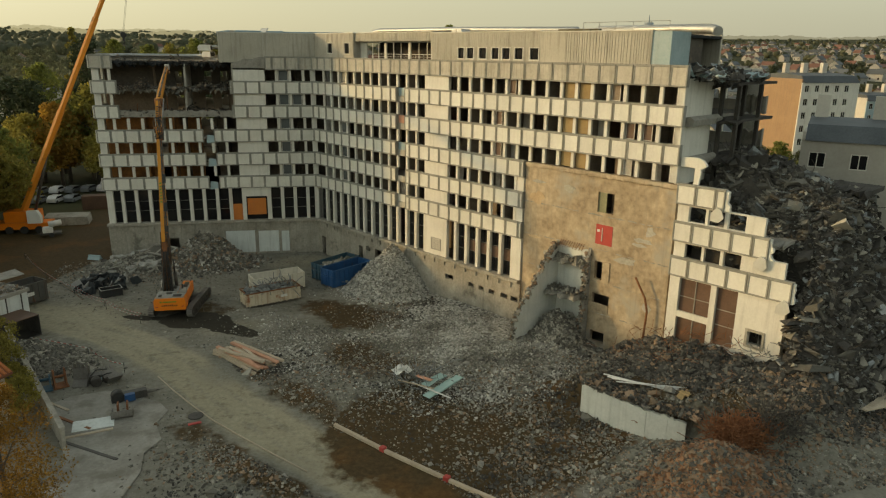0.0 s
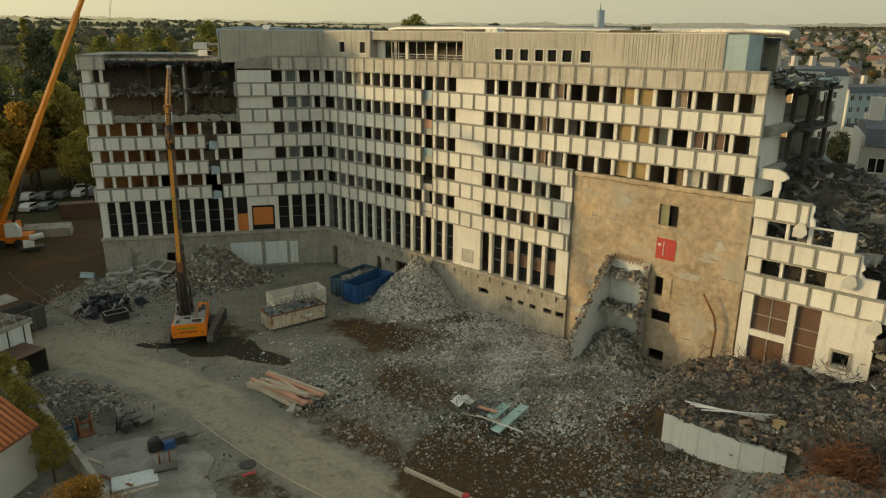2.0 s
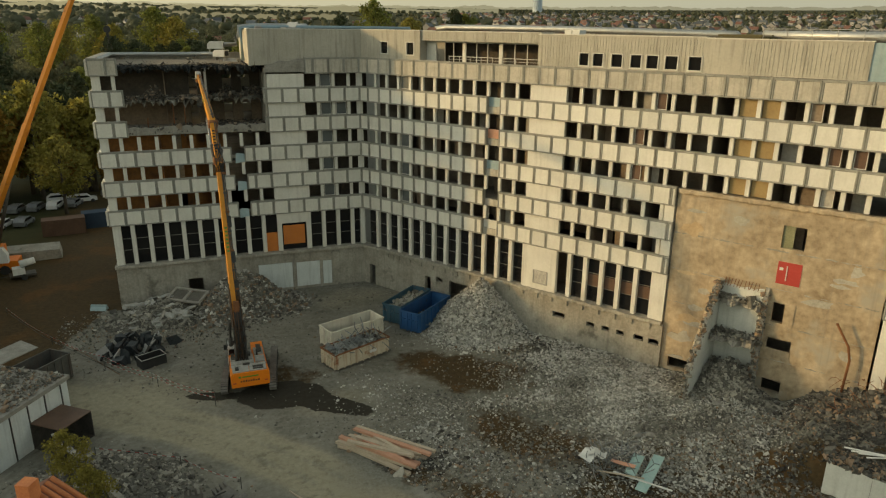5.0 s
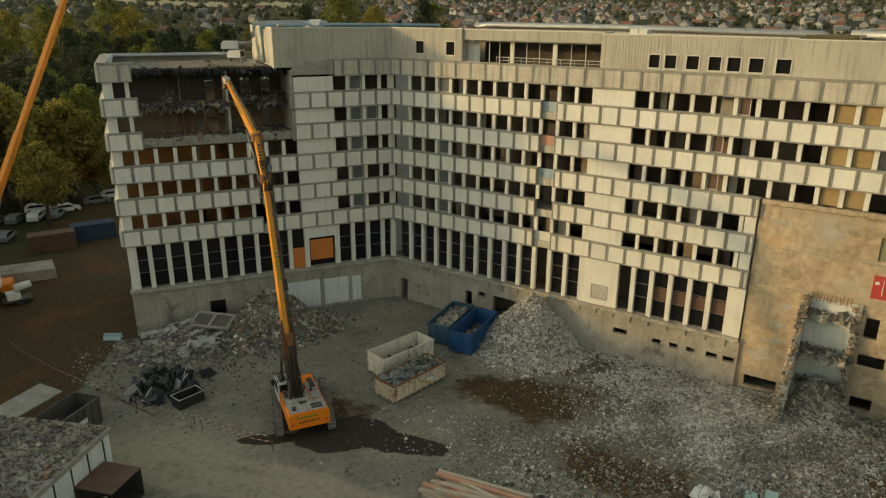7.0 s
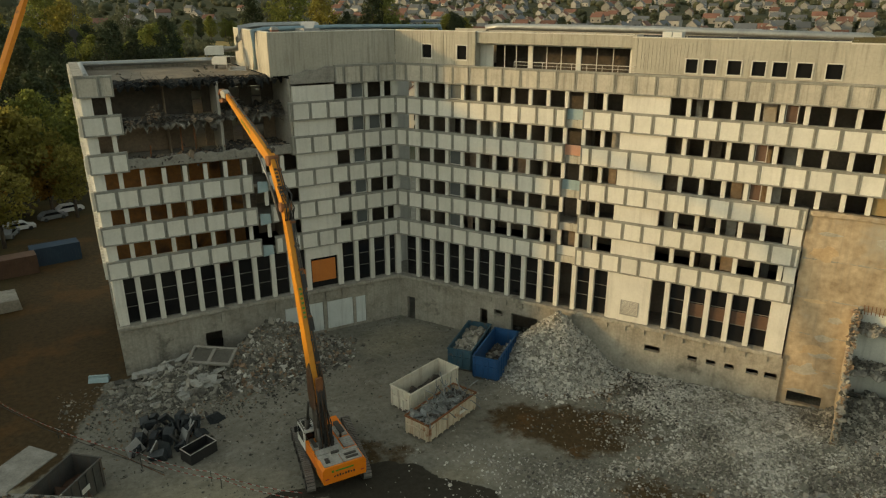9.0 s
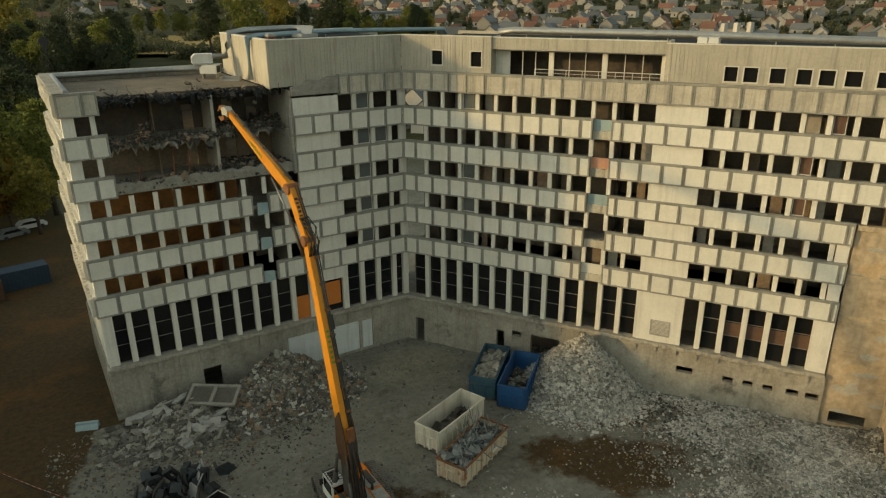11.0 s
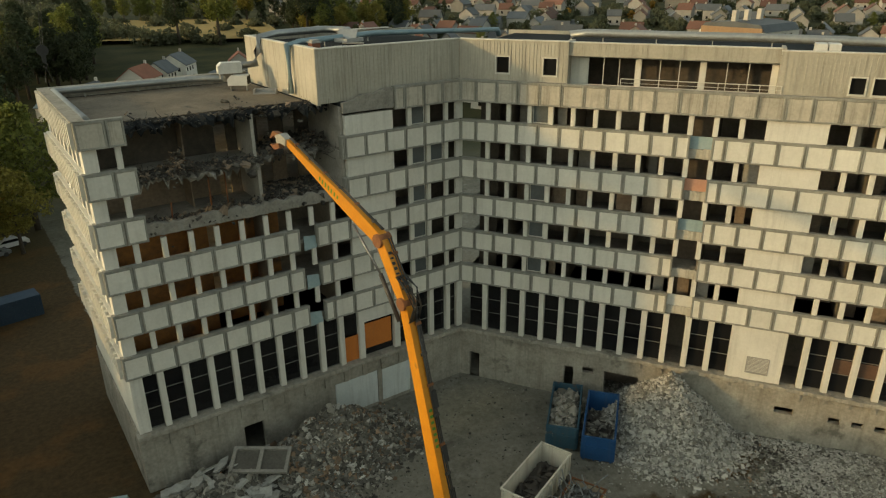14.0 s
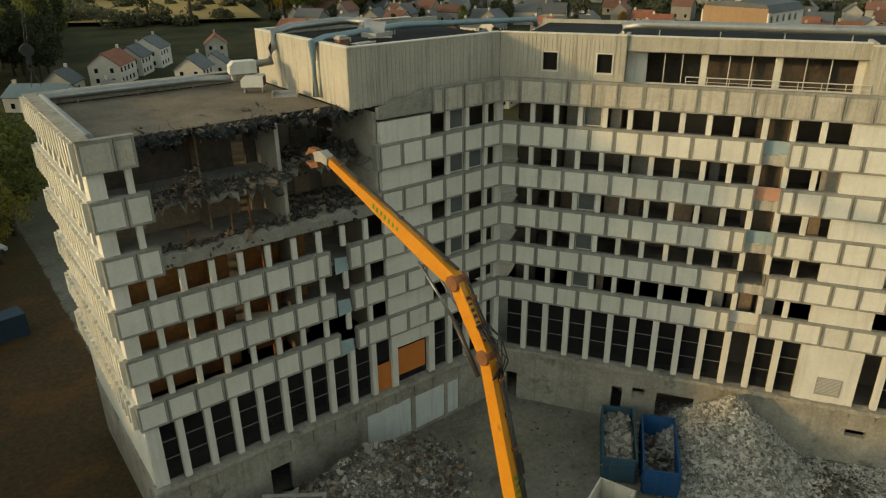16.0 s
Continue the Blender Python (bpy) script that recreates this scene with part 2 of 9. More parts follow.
LEAFGREEN = leaf_material("green leaves", (0.145, 0.175, 0.036), (0.30, 0.31, 0.08))
LEAFOLIVE = leaf_material("olive leaves", (0.23, 0.21, 0.04), (0.43, 0.365, 0.09))
LEAFORANGE = leaf_material("autumn leaves", (0.32, 0.185, 0.03), (0.55, 0.34, 0.07))
LEAFAUTUMN = leaf_material("yellowing leaves", (0.20, 0.105, 0.016), (0.40, 0.24, 0.045), 0.6)
LEAFDARK = leaf_material("dark conifer foliage", (0.03, 0.045, 0.02), (0.08, 0.10, 0.04), 0.4, 0.25)
# Darker leaf copy; the shade on these trees is put into its colour.
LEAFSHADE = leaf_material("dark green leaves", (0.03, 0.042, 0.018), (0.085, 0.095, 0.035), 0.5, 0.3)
# Leaf tone lightened and evened to paint in some distance haze.
FARLEAF = leaf_material("distant woods", (0.09, 0.105, 0.06), (0.17, 0.17, 0.10), 0.2, 0.5)
ROOFRED = material("red clay tiles", (0.20, 0.075, 0.045), (0.34, 0.14, 0.085), 0.85, 0.4, 6, 0.15, per_object=0.4)
ROOFSLATE = material("slate roof", (0.055, 0.065, 0.075), (0.12, 0.135, 0.15), 0.6, 0.4, 6, 0.1, per_object=0.4)
ROOFTEAL = material("grey-blue sheet roof", (0.10, 0.15, 0.165), (0.18, 0.24, 0.26), 0.5, 0.5, 5, 0.03, streak=0.3)
HOUSEWALL = material("rendered house wall", (0.50, 0.47, 0.41), (0.66, 0.62, 0.55), 0.85, 0.3, 4, 0.05, per_object=0.35)
OCHREWALL = material("ochre rendered wall", (0.26, 0.16, 0.09), (0.36, 0.23, 0.13), 0.85, 0.3, 4, 0.05, streak=0.3)
CARWHITE = material("white car paint", (0.6, 0.6, 0.6), (0.7, 0.7, 0.7), 0.3, 1, 6, 0)
CARGREY = material("grey car paint", (0.12, 0.13, 0.14), (0.2, 0.21, 0.22), 0.3, 1, 6, 0)


def ground_material():
    """Site soil: the colour attribute names packed track (R), damp dark earth (G), crushed concrete (B) and grassland (A)."""
    m = bpy.data.materials.new("site soil")
    m.use_nodes = True
    N, L = m.node_tree.nodes, m.node_tree.links
    b = N["Principled BSDF"]
    at = N.new("ShaderNodeAttribute")
    at.attribute_name = "soil"
    sep = N.new("ShaderNodeSeparateColor")
    L.new(at.outputs["Color"], sep.inputs["Color"])
    geo = N.new("ShaderNodeNewGeometry")
    def nz(sc, det=6.0, rough=0.62):
        n = N.new("ShaderNodeTexNoise")
        n.inputs["Scale"].default_value, n.inputs["Detail"].default_value, n.inputs["Roughness"].default_value = sc, det, rough
        L.new(geo.outputs["Position"], n.inputs["Vector"])
        return n.outputs["Fac"]
    def ramp(fac, a, c, ca, cc):
        r = N.new("ShaderNodeValToRGB")
        r.color_ramp.elements[0].position, r.color_ramp.elements[1].position = a, c
        r.color_ramp.elements[0].color, r.color_ramp.elements[1].color = (*ca, 1), (*cc, 1)
        L.new(fac, r.inputs["Fac"])
        return r.outputs["Color"]
    def mix(fac, a, c):
        x = N.new("ShaderNodeMix")
        x.data_type = "RGBA"
        L.new(fac, x.inputs[0]), L.new(a, x.inputs[6]), L.new(c, x.inputs[7])
        return x.outputs[2]
    def edge(v, n, k=1.6):
        """Breaks a soft mask up with noise, so that patches have ragged outlines."""
        a = N.new("ShaderNodeMath"); a.operation = "MULTIPLY_ADD"
        L.new(v, a.inputs[0]); a.inputs[1].default_value = 2.2
        s = N.new("ShaderNodeMath"); s.operation = "MULTIPLY_ADD"
        L.new(n, s.inputs[0]); s.inputs[1].default_value, s.inputs[2].default_value = k, -0.5 * k - 0.6
        L.new(s.outputs[0], a.inputs[2]); a.use_clamp = True
        return a.outputs[0]
    n1, n2, n3 = nz(0.25), nz(2.0, 9.0, 0.75), nz(9, 6, 0.75)
    earth = mix(n3, ramp(n1, 0.35, 0.65, (0.17, 0.152, 0.122), (0.31, 0.28, 0.232)), ramp(n2, 0.35, 0.65, (0.165, 0.147, 0.118), (0.34, 0.31, 0.257)))
    track = mix(n3, ramp(n1, 0.3, 0.7, (0.37, 0.31, 0.205), (0.46, 0.39, 0.27)), ramp(n2, 0.35, 0.65, (0.21, 0.18, 0.132), (0.46, 0.41, 0.315)))
    damp = ramp(n2, 0.3, 0.7, (0.050, 0.033, 0.016), (0.125, 0.080, 0.038))
    damp = mix(ramp(nz(0.14, 5.0), 0.52, 0.62, (0, 0, 0), (0.7, 0.7, 0.7)), damp, ramp(n2, 0.3, 0.7, (0.10, 0.050, 0.018), (0.19, 0.098, 0.036)))
    crush = mix(n3, ramp(n2, 0.3, 0.7, (0.13, 0.117, 0.095), (0.30, 0.28, 0.235)), ramp(nz(5.0), 0.35, 0.65, (0.11, 0.10, 0.082), (0.34, 0.315, 0.265)))
    grass = ramp(nz(0.05), 0.35, 0.65, (0.028, 0.034, 0.013), (0.085, 0.075, 0.03))
    spill = ramp(nz(0.55, 7.0, 0.66), 0.56, 0.66, (0, 0, 0), (0.6, 0.6, 0.6))
    earth = mix(spill, earth, ramp(n2, 0.3, 0.7, (0.095, 0.080, 0.062), (0.16, 0.138, 0.108)))
    pale = ramp(nz(0.42, 6.0), 0.58, 0.64, (0, 0, 0), (0.45, 0.45, 0.45))
    earth = mix(pale, earth, ramp(n2, 0.3, 0.7, (0.30, 0.28, 0.24), (0.42, 0.395, 0.345)))
    track = mix(ramp(nz(0.8, 7.0), 0.56, 0.66, (0, 0, 0), (0.55, 0.55, 0.55)), track, ramp(n2, 0.3, 0.7, (0.13, 0.105, 0.075), (0.20, 0.165, 0.12)))
    col = mix(edge(sep.outputs[0], n1, 0.9), earth, track)
    col = mix(edge(sep.outputs[2], n2, 1.2), col, crush)
    wn_ = N.new("ShaderNodeMath"); wn_.operation = "MULTIPLY_ADD"
    mn = N.new("ShaderNodeMath"); mn.operation = "MULTIPLY_ADD"
    L.new(nz(0.22, 3.0), mn.inputs[0]); mn.inputs[1].default_value = 1.6
    L.new(nz(1.1), mn.inputs[2])
    L.new(mn.outputs[0], wn_.inputs[0]); wn_.inputs[1].default_value, wn_.inputs[2].default_value = 3.0, -6.2
    wm = N.new("ShaderNodeMath"); wm.operation = "MULTIPLY_ADD"; wm.use_clamp = True
    L.new(sep.outputs[1], wm.inputs[0]); wm.inputs[1].default_value = 6.0
    L.new(wn_.outputs[0], wm.inputs[2])
    wet = wm.outputs[0]
    col = mix(wet, col, damp)
    pa = N.new("ShaderNodeAttribute")
    pa.attribute_name = "pool"
    pm = N.new("ShaderNodeMath"); pm.operation = "MULTIPLY_ADD"
    L.new(nz(0.5, 4.0), pm.inputs[0]); pm.inputs[1].default_value = 0.55
    L.new(pa.outputs["Fac"], pm.inputs[2])
    pool = ramp(pm.outputs[0], 0.68, 0.72, (0, 0, 0), (1, 1, 1))
    col = mix(pool, col, ramp(n2, 0.3, 0.7, (0.038, 0.032, 0.024), (0.068, 0.058, 0.044)))
    col = mix(at.outputs["Alpha"], col, grass)
    dull = N.new("ShaderNodeMix")
    dull.data_type, dull.blend_type = "RGBA", "MULTIPLY"
    dull.inputs[0].default_value, dull.inputs[7].default_value = 1.0, (0.79, 0.83, 0.84, 1)
    L.new(col, dull.inputs[6])
    L.new(dull.outputs[2], b.inputs["Base Color"])
    b.inputs["Specular IOR Level"].default_value = 0.15
    gl = N.new("ShaderNodeMapRange")
    gl.inputs["To Min"].default_value, gl.inputs["To Max"].default_value = 0.96, 0.86
    L.new(wet, gl.inputs["Value"]), L.new(gl.outputs["Result"], b.inputs["Roughness"])
    bp = N.new("ShaderNodeBump")
    bp.inputs["Strength"].default_value, bp.inputs["Distance"].default_value = 0.3, 0.06
    L.new(n2, bp.inputs["Height"])
    bp2 = N.new("ShaderNodeBump")
    bp2.inputs["Strength"].default_value, bp2.inputs["Distance"].default_value = 0.4, 0.04
    L.new(n3, bp2.inputs["Height"]), L.new(bp.outputs["Normal"], bp2.inputs["Normal"])
    L.new(bp2.outputs["Normal"], b.inputs["Normal"])
    return m


SOIL = ground_material()

# The rooms' orange sun glow is put into this wall colour, over stains.
SUNGLOW = material("orange-brown interior wall with painted sun glow", (0.125, 0.06, 0.024), (0.40, 0.175, 0.048), 0.85, 0.35, 3, 0.08, stain=0.6, stain_col=(0.10, 0.055, 0.03))
# Soot in the torn top storey; behind openings it paints room shade.
SOOTSHADE = material("sooty wall and painted room shade", (0.04, 0.034, 0.028), (0.13, 0.108, 0.086), 0.95, 0.4, 3, 0.2, stain=0.35, stain_col=(0.19, 0.145, 0.10))
BLACKDUST = material("sooty debris", (0.03, 0.027, 0.024), (0.12, 0.108, 0.094), 0.95, 0.7, 8, 0.3, per_island=0.5)

# ---- small mesh tools ----
RNG = np.random.default_rng(7)


def box(bm, x0, x1, y0, y1, z0, z1, mat_index=0):
    """An axis-aligned block."""
    vs = [bm.verts.new(p) for p in ((x0, y0, z0), (x1, y0, z0), (x1, y1, z0), (x0, y1, z0), (x0, y0, z1), (x1, y0, z1), (x1, y1, z1), (x0, y1, z1))]
    for f in ((3, 2, 1, 0), (4, 5, 6, 7), (0, 1, 5, 4), (1, 2, 6, 5), (2, 3, 7, 6), (3, 0, 4, 7)):
        bm.faces.new([vs[i] for i in f]).material_index = mat_index
    return vs


def obox(bm, m, sx, sy, sz, mat_index=0):
    """A block of that size, centred, at the pose m."""
    vs = box(bm, -sx / 2, sx / 2, -sy / 2, sy / 2, -sz / 2, sz / 2, mat_index)
    for v in vs:
        v.co = m @ v.co
    return vs


def prism(bm, outline, y0, y1, mat_index=0):
    """An outline in x, z drawn out from y0 to y1."""
    a = [bm.verts.new((x, y0, z)) for x, z in outline]
    b = [bm.verts.new((x, y1, z)) for x, z in outline]
    n = len(a)
    bm.faces.new(a).material_index = mat_index
    bm.faces.new(b[::-1]).material_index = mat_index
    for i in range(n):
        bm.faces.new((a[i], b[i], b[(i + 1) % n], a[(i + 1) % n])).material_index = mat_index


def rod(bm, p, q, r, sides=10, r2=None, mat_index=0, caps=True):
    """A round bar from p to q, tapering to r2."""
    p, q = Vector(p), Vector(q)
    rot = (q - p).to_track_quat("Z", "Y").to_matrix()
    r2 = r if r2 is None else r2
    rings = []
    for c, rad in ((p, r), (q, r2)):
        rings.append([bm.verts.new(c + rot @ Vector((math.cos(2 * math.pi * i / sides) * rad, math.sin(2 * math.pi * i / sides) * rad, 0))) for i in range(sides)])
    for i in range(sides):
        f = bm.faces.new((rings[0][i], rings[0][(i + 1) % sides], rings[1][(i + 1) % sides], rings[1][i]))
        f.smooth, f.material_index = sides > 6, mat_index
    if caps:
        bm.faces.new(rings[0][::-1]).material_index = mat_index
        bm.faces.new(rings[1]).material_index = mat_index


def tube(bm, pts, r, sides=12, mat_index=0):
    """A bent pipe through pts, mitred at the corners."""
    pts = [Vector(p) for p in pts]
    rings = []
    for i, p in enumerate(pts):
        a = (pts[i] - pts[i - 1]).normalized() if i else None
        b = (pts[i + 1] - pts[i]).normalized() if i < len(pts) - 1 else None
        d = ((a or b) + (b or a)).normalized()
        stretch = 1 / max(0.5, (a or b).dot(d))
        up = Vector((0, 0, 1)) if abs(d.z) < 0.9 else Vector((1, 0, 0))
        s = d.cross(up).normalized()
        u = s.cross(d).normalized()
        rings.append([bm.verts.new(p + (s * math.cos(k) * stretch + u * math.sin(k)) * r) for k in (2 * math.pi * j / sides for j in range(sides))])
    for a, b in zip(rings, rings[1:]):
        for i in range(sides):
            f = bm.faces.new((a[i], a[(i + 1) % sides], b[(i + 1) % sides], b[i]))
            f.smooth, f.material_index = True, mat_index
    bm.faces.new(rings[0]), bm.faces.new(rings[-1])


def mesh_of(name, bm, mats):
    bmesh.ops.recalc_face_normals(bm, faces=bm.faces)
    me = bpy.data.meshes.new(name)
    bm.to_mesh(me)
    bm.free()
    for m in mats if isinstance(mats, (list, tuple)) else (mats,):
        me.materials.append(m)
    return me


def part(name, bm, mats, parent=None, label="", m=None, bevel=0.0):
    """Links a bmesh (or a ready mesh) as one object under a thing or part."""
    if isinstance(bm, bmesh.types.BMesh):
        if bevel:
            es = [e for e in bm.edges if len(e.link_faces) == 2 and e.calc_face_angle(0) > 0.7]
            bmesh.ops.bevel(bm, geom=es, offset=bevel, segments=1, affect="EDGES", clamp_overlap=True)
        bm = mesh_of(name, bm, mats)
    ob = new(name, bm)
    if m is not None:
        ob.matrix_basis = m
    ob.parent = parent
    if label:
        ob["label"] = label
    return ob


def thing(name, label, category, m=None, group="", kind=""):
    """An Empty that carries a thing's parts."""
    ob = new(name)
    ob.empty_display_size = 0.3
    if m is not None:
        ob.matrix_basis = m
    return tagged(ob, label, category, group, kind)


def whole(name, bm, mats, label, category, m=None, group="", kind="", bevel=0.0):
    return tagged(part(name, bm, mats, None, "", m, bevel), label, category, group, kind)


CHUNK = np.array([(-1, -1, -1), (1, -1, -1), (1, 1, -1), (-1, 1, -1), (-1, -1, 1), (1, -1, 1), (1, 1, 1), (-1, 1, 1)], float) * 0.5
CHUNK_F = np.array([(3, 2, 1, 0), (4, 5, 6, 7), (0, 1, 5, 4), (1, 2, 6, 5), (2, 3, 7, 6), (3, 0, 4, 7)])


def chunks(name, places, sizes, mats, rng, flat=0.55, parent=None, pick=None):
    """Many broken lumps in one mesh: jittered blocks, each turned at random."""
    n = len(places)
    v = np.repeat(CHUNK[None], n, 0) + rng.uniform(-0.24, 0.24, (n, 8, 3))
    dims = np.stack([sizes * rng.uniform(0.7, 1.5, n), sizes * rng.uniform(0.6, 1.1, n), sizes * rng.uniform(flat * 0.5, flat * 1.4, n)], 1)
    v *= dims[:, None]
    q = rng.normal(size=(n, 4)) * np.array((1.5, 0.45, 0.45, 1.5))
    q /= np.linalg.norm(q, axis=1)[:, None]
    w, x, y, z = q.T
    R = np.stack([1 - 2 * (y * y + z * z), 2 * (x * y - z * w), 2 * (x * z + y * w), 2 * (x * y + z * w), 1 - 2 * (x * x + z * z), 2 * (y * z - x * w),
                  2 * (x * z - y * w), 2 * (y * z + x * w), 1 - 2 * (x * x + y * y)], 1).reshape(n, 3, 3)
    v = np.einsum("nij,nkj->nki", R, v) + np.asarray(places)[:, None]
    f = (CHUNK_F[None] + 8 * np.arange(n)[:, None, None]).reshape(-1, 4)
    me = bpy.data.meshes.new(name)
    me.from_pydata(v.reshape(-1, 3).tolist(), [], f.tolist())
    for m in mats if isinstance(mats, (list, tuple)) else (mats,):
        me.materials.append(m)
    if pick is not None:
        me.polygons.foreach_set("material_index", np.repeat(pick, 6).astype(np.int32))
    return part(name, me, None, parent)


def smooth(a, b, x):
    t = np.clip((x - a) / (b - a), 0, 1)
    return t * t * (3 - 2 * t)


def bars(bm, x0, x1, z0, z1, n, y, depth=0.01, rng=None):
    """A row of upright bars that stands in for lettering, on a plane of that y."""
    w = (x1 - x0) / n
    for i in range(n):
        k = 0.55 + 0.3 * ((i * 7) % 3) / 2
        box(bm, x0 + i * w, x0 + i * w + w * 0.62, y - depth, y, z0, z0 + (z1 - z0) * k)

# ---- the plan ----
LEFT = pose(0.95, 101.475, 0, 0, 0, -0.4) @ Matrix.Translation((-0.95, 0, 0))                     # left wing: x along the facade, y into the building
RIGHT = pose(0.95, 101.475, 0, 0, 0, -57.7)    # right wing: x from the inner corner along the facade, y into the building


def rw(s, v, z=0.0):
    return RIGHT @ Vector((s, v, z))


def seg_dist(x, y, pts):
    d = np.full(np.shape(x), 1e9)
    for (ax, ay), (bx, by) in zip(pts, pts[1:]):
        t = np.clip(((x - ax) * (bx - ax) + (y - ay) * (by - ay)) / ((bx - ax) ** 2 + (by - ay) ** 2), 0, 1)
        d = np.minimum(d, np.hypot(x - ax - t * (bx - ax), y - ay - t * (by - ay)))
    return d


def blob(x, y, cx, cy, rx, ry, turn=0.0):
    c, s = math.cos(radians(turn)), math.sin(radians(turn))
    u, v = ((x - cx) * c + (y - cy) * s) / rx, (-(x - cx) * s + (y - cy) * c) / ry
    return np.exp(-(u * u + v * v))


def lumps(x, y):
    return (np.sin(x * 0.9 + 1.3 * np.sin(y * 0.7)) * np.sin(y * 1.1 + np.sin(x * 0.5)) + 0.6 * np.sin(x * 2.3 + y * 1.7) * np.sin(y * 2.9 - x * 1.1)) * 0.5


TRACK = [(40, -12), (22, 14), (14, 26), (9, 33), (5.2, 40), (-1.2, 47), (-6.4, 54), (-12.6, 63.7), (-19, 71), (-29, 79), (-42, 90), (-60, 102)]
PLATEAU, PLATEAU_R = (42.45, 60.17), 23.8
CX, CY = 0.95, 101.475
DX, DY = math.cos(radians(-57.7)), math.sin(radians(-57.7))


def to_right(x, y):
    return (x - CX) * DX + (y - CY) * DY, -(x - CX) * DY + (y - CY) * DX


def height(x, y):
    x, y = np.asarray(x, float), np.asarray(y, float)
    s, v = to_right(x, y)
    near = smooth(150, 90, np.hypot(x, y - 70))
    h = 0.10 * lumps(x * 0.35, y * 0.35) + 0.05 * lumps(x, y)
    # rubble apron along the foot of the right wing
    h = h + 0.9 * smooth(24, 36, s) * smooth(62, 50, s) * smooth(-17, -6, v) * (1 - 0.5 * smooth(-5, -1, v)) * (1 + 0.2 * lumps(x, y))
    h = h + 0.8 * blob(x, y, *rw(46.2, -5.0)[:2], 5.0, 4.0) + 1.0 * blob(x, y, *rw(45.8, -1.6)[:2], 2.0, 2.6)
    # raised earth behind the curved white wall, and the heap against the lower block
    d = np.hypot(x - PLATEAU[0], y - PLATEAU[1])
    ang = np.degrees(np.arctan2(y - PLATEAU[1], x - PLATEAU[0])) % 360
    sharp = smooth(203, 208, ang) * smooth(238, 231, ang)
    step = sharp * smooth(PLATEAU_R - 0.45, PLATEAU_R - 1.1, d) + (1 - sharp) * smooth(PLATEAU_R + 2, PLATEAU_R - 4, d)
    step = step * smooth(14, 9.5, np.hypot(x - 30.5, y - 49.5)) * smooth(48.5, 55, s)
    h = np.maximum(h, step * (2.75 + 0.3 * lumps(x, y))) 
    h = h + 1.0 * blob(x, y, *rw(60, -1)[:2], 6.0, 4.0, -57.7)
    # brick-coloured heap by the tangle of bars, and lesser swells of spoil
    h = h + 2.2 * blob(x, y, 25.5, 36.5, 5.5, 4.0, 30) + 1.5 * blob(x, y, 38, 41, 8, 6)
    h = h + 1.6 * blob(x, y, -26.5, 66, 4.5, 3.2, -20) + 1.0 * blob(x, y, -5, 43.5, 5.5, 3.0, -30) + 0.6 * blob(x, y, 3, 57, 5, 4)
    h = h + 0.8 * smooth(20, 40, x) * smooth(60, 40, y) * (1 + 0.2 * lumps(x, y))
    # the track is pressed flat
    t = seg_dist(x, y, TRACK)
    h = h * (1 - 0.85 * smooth(4.5, 2.6, t)) - 0.06 * smooth(0.5, 0.0, np.abs(np.abs(t) - 1.0)) * near
    return h * near + 0.034 * np.maximum(0.0, np.minimum(np.hypot(x, y - 60), 3600.0) - 300.0)


def hz(x, y):
    return float(height(x, y))


def axis(lo, hi, step, reach):
    core = np.arange(lo, hi + step, step)
    out, d, p = [], step, hi
    while p < reach:
        d *= 1.18
        p += d
        out.append(p)
    back, d, p = [], step, lo
    while p > -reach:
        d *= 1.18
        p -= d
        back.append(p)
    return np.concatenate([back[::-1], core, out])


def in_court(x, y):
    s, v = to_right(x, y)
    return (y < 101) & (v < -0.2) & (seg_dist(x, y, TRACK) > 3.4)


def dense(x, y):
    s, v = to_right(x, y)
    a = smooth(22, 32, s) * smooth(54, 44, s) * smooth(-20, -10, v)
    b = 0.75 * blob(x, y, 10, 66, 9, 8, -30)
    bare = 1 - 0.95 * smooth(0.2, 0.5, np.maximum(blob(x, y, 4, 74.5, 9.5, 5, -40), blob(x, y, 9.3, 79, 6, 2.6, -35)))
    bare = bare * (1 - 0.9 * smooth(0.25, 0.6, blob(x, y, 5, 62, 4.5, 8, 30)))
    return np.maximum(a, b) * in_court(x, y) * bare


def medium(x, y):
    return np.maximum.reduce([0.75 * smooth(3, 15, x) * smooth(62, 54, y) * (1 - 0.75 * smooth(0.3, 0.7, blob(x, y, 11, 48, 5, 7, -50))), 0.8 * blob(x, y, -5, 43.5, 6, 3.5, -30), 0.6 * blob(x, y, -5, 61, 5, 3), 0.7 * blob(x, y, -22, 96, 8, 5),
                              0.35 * blob(x, y, 2, 58, 9, 7), 0.7 * blob(x, y, 15, 78, 6, 7, -50)]) * in_court(x, y)


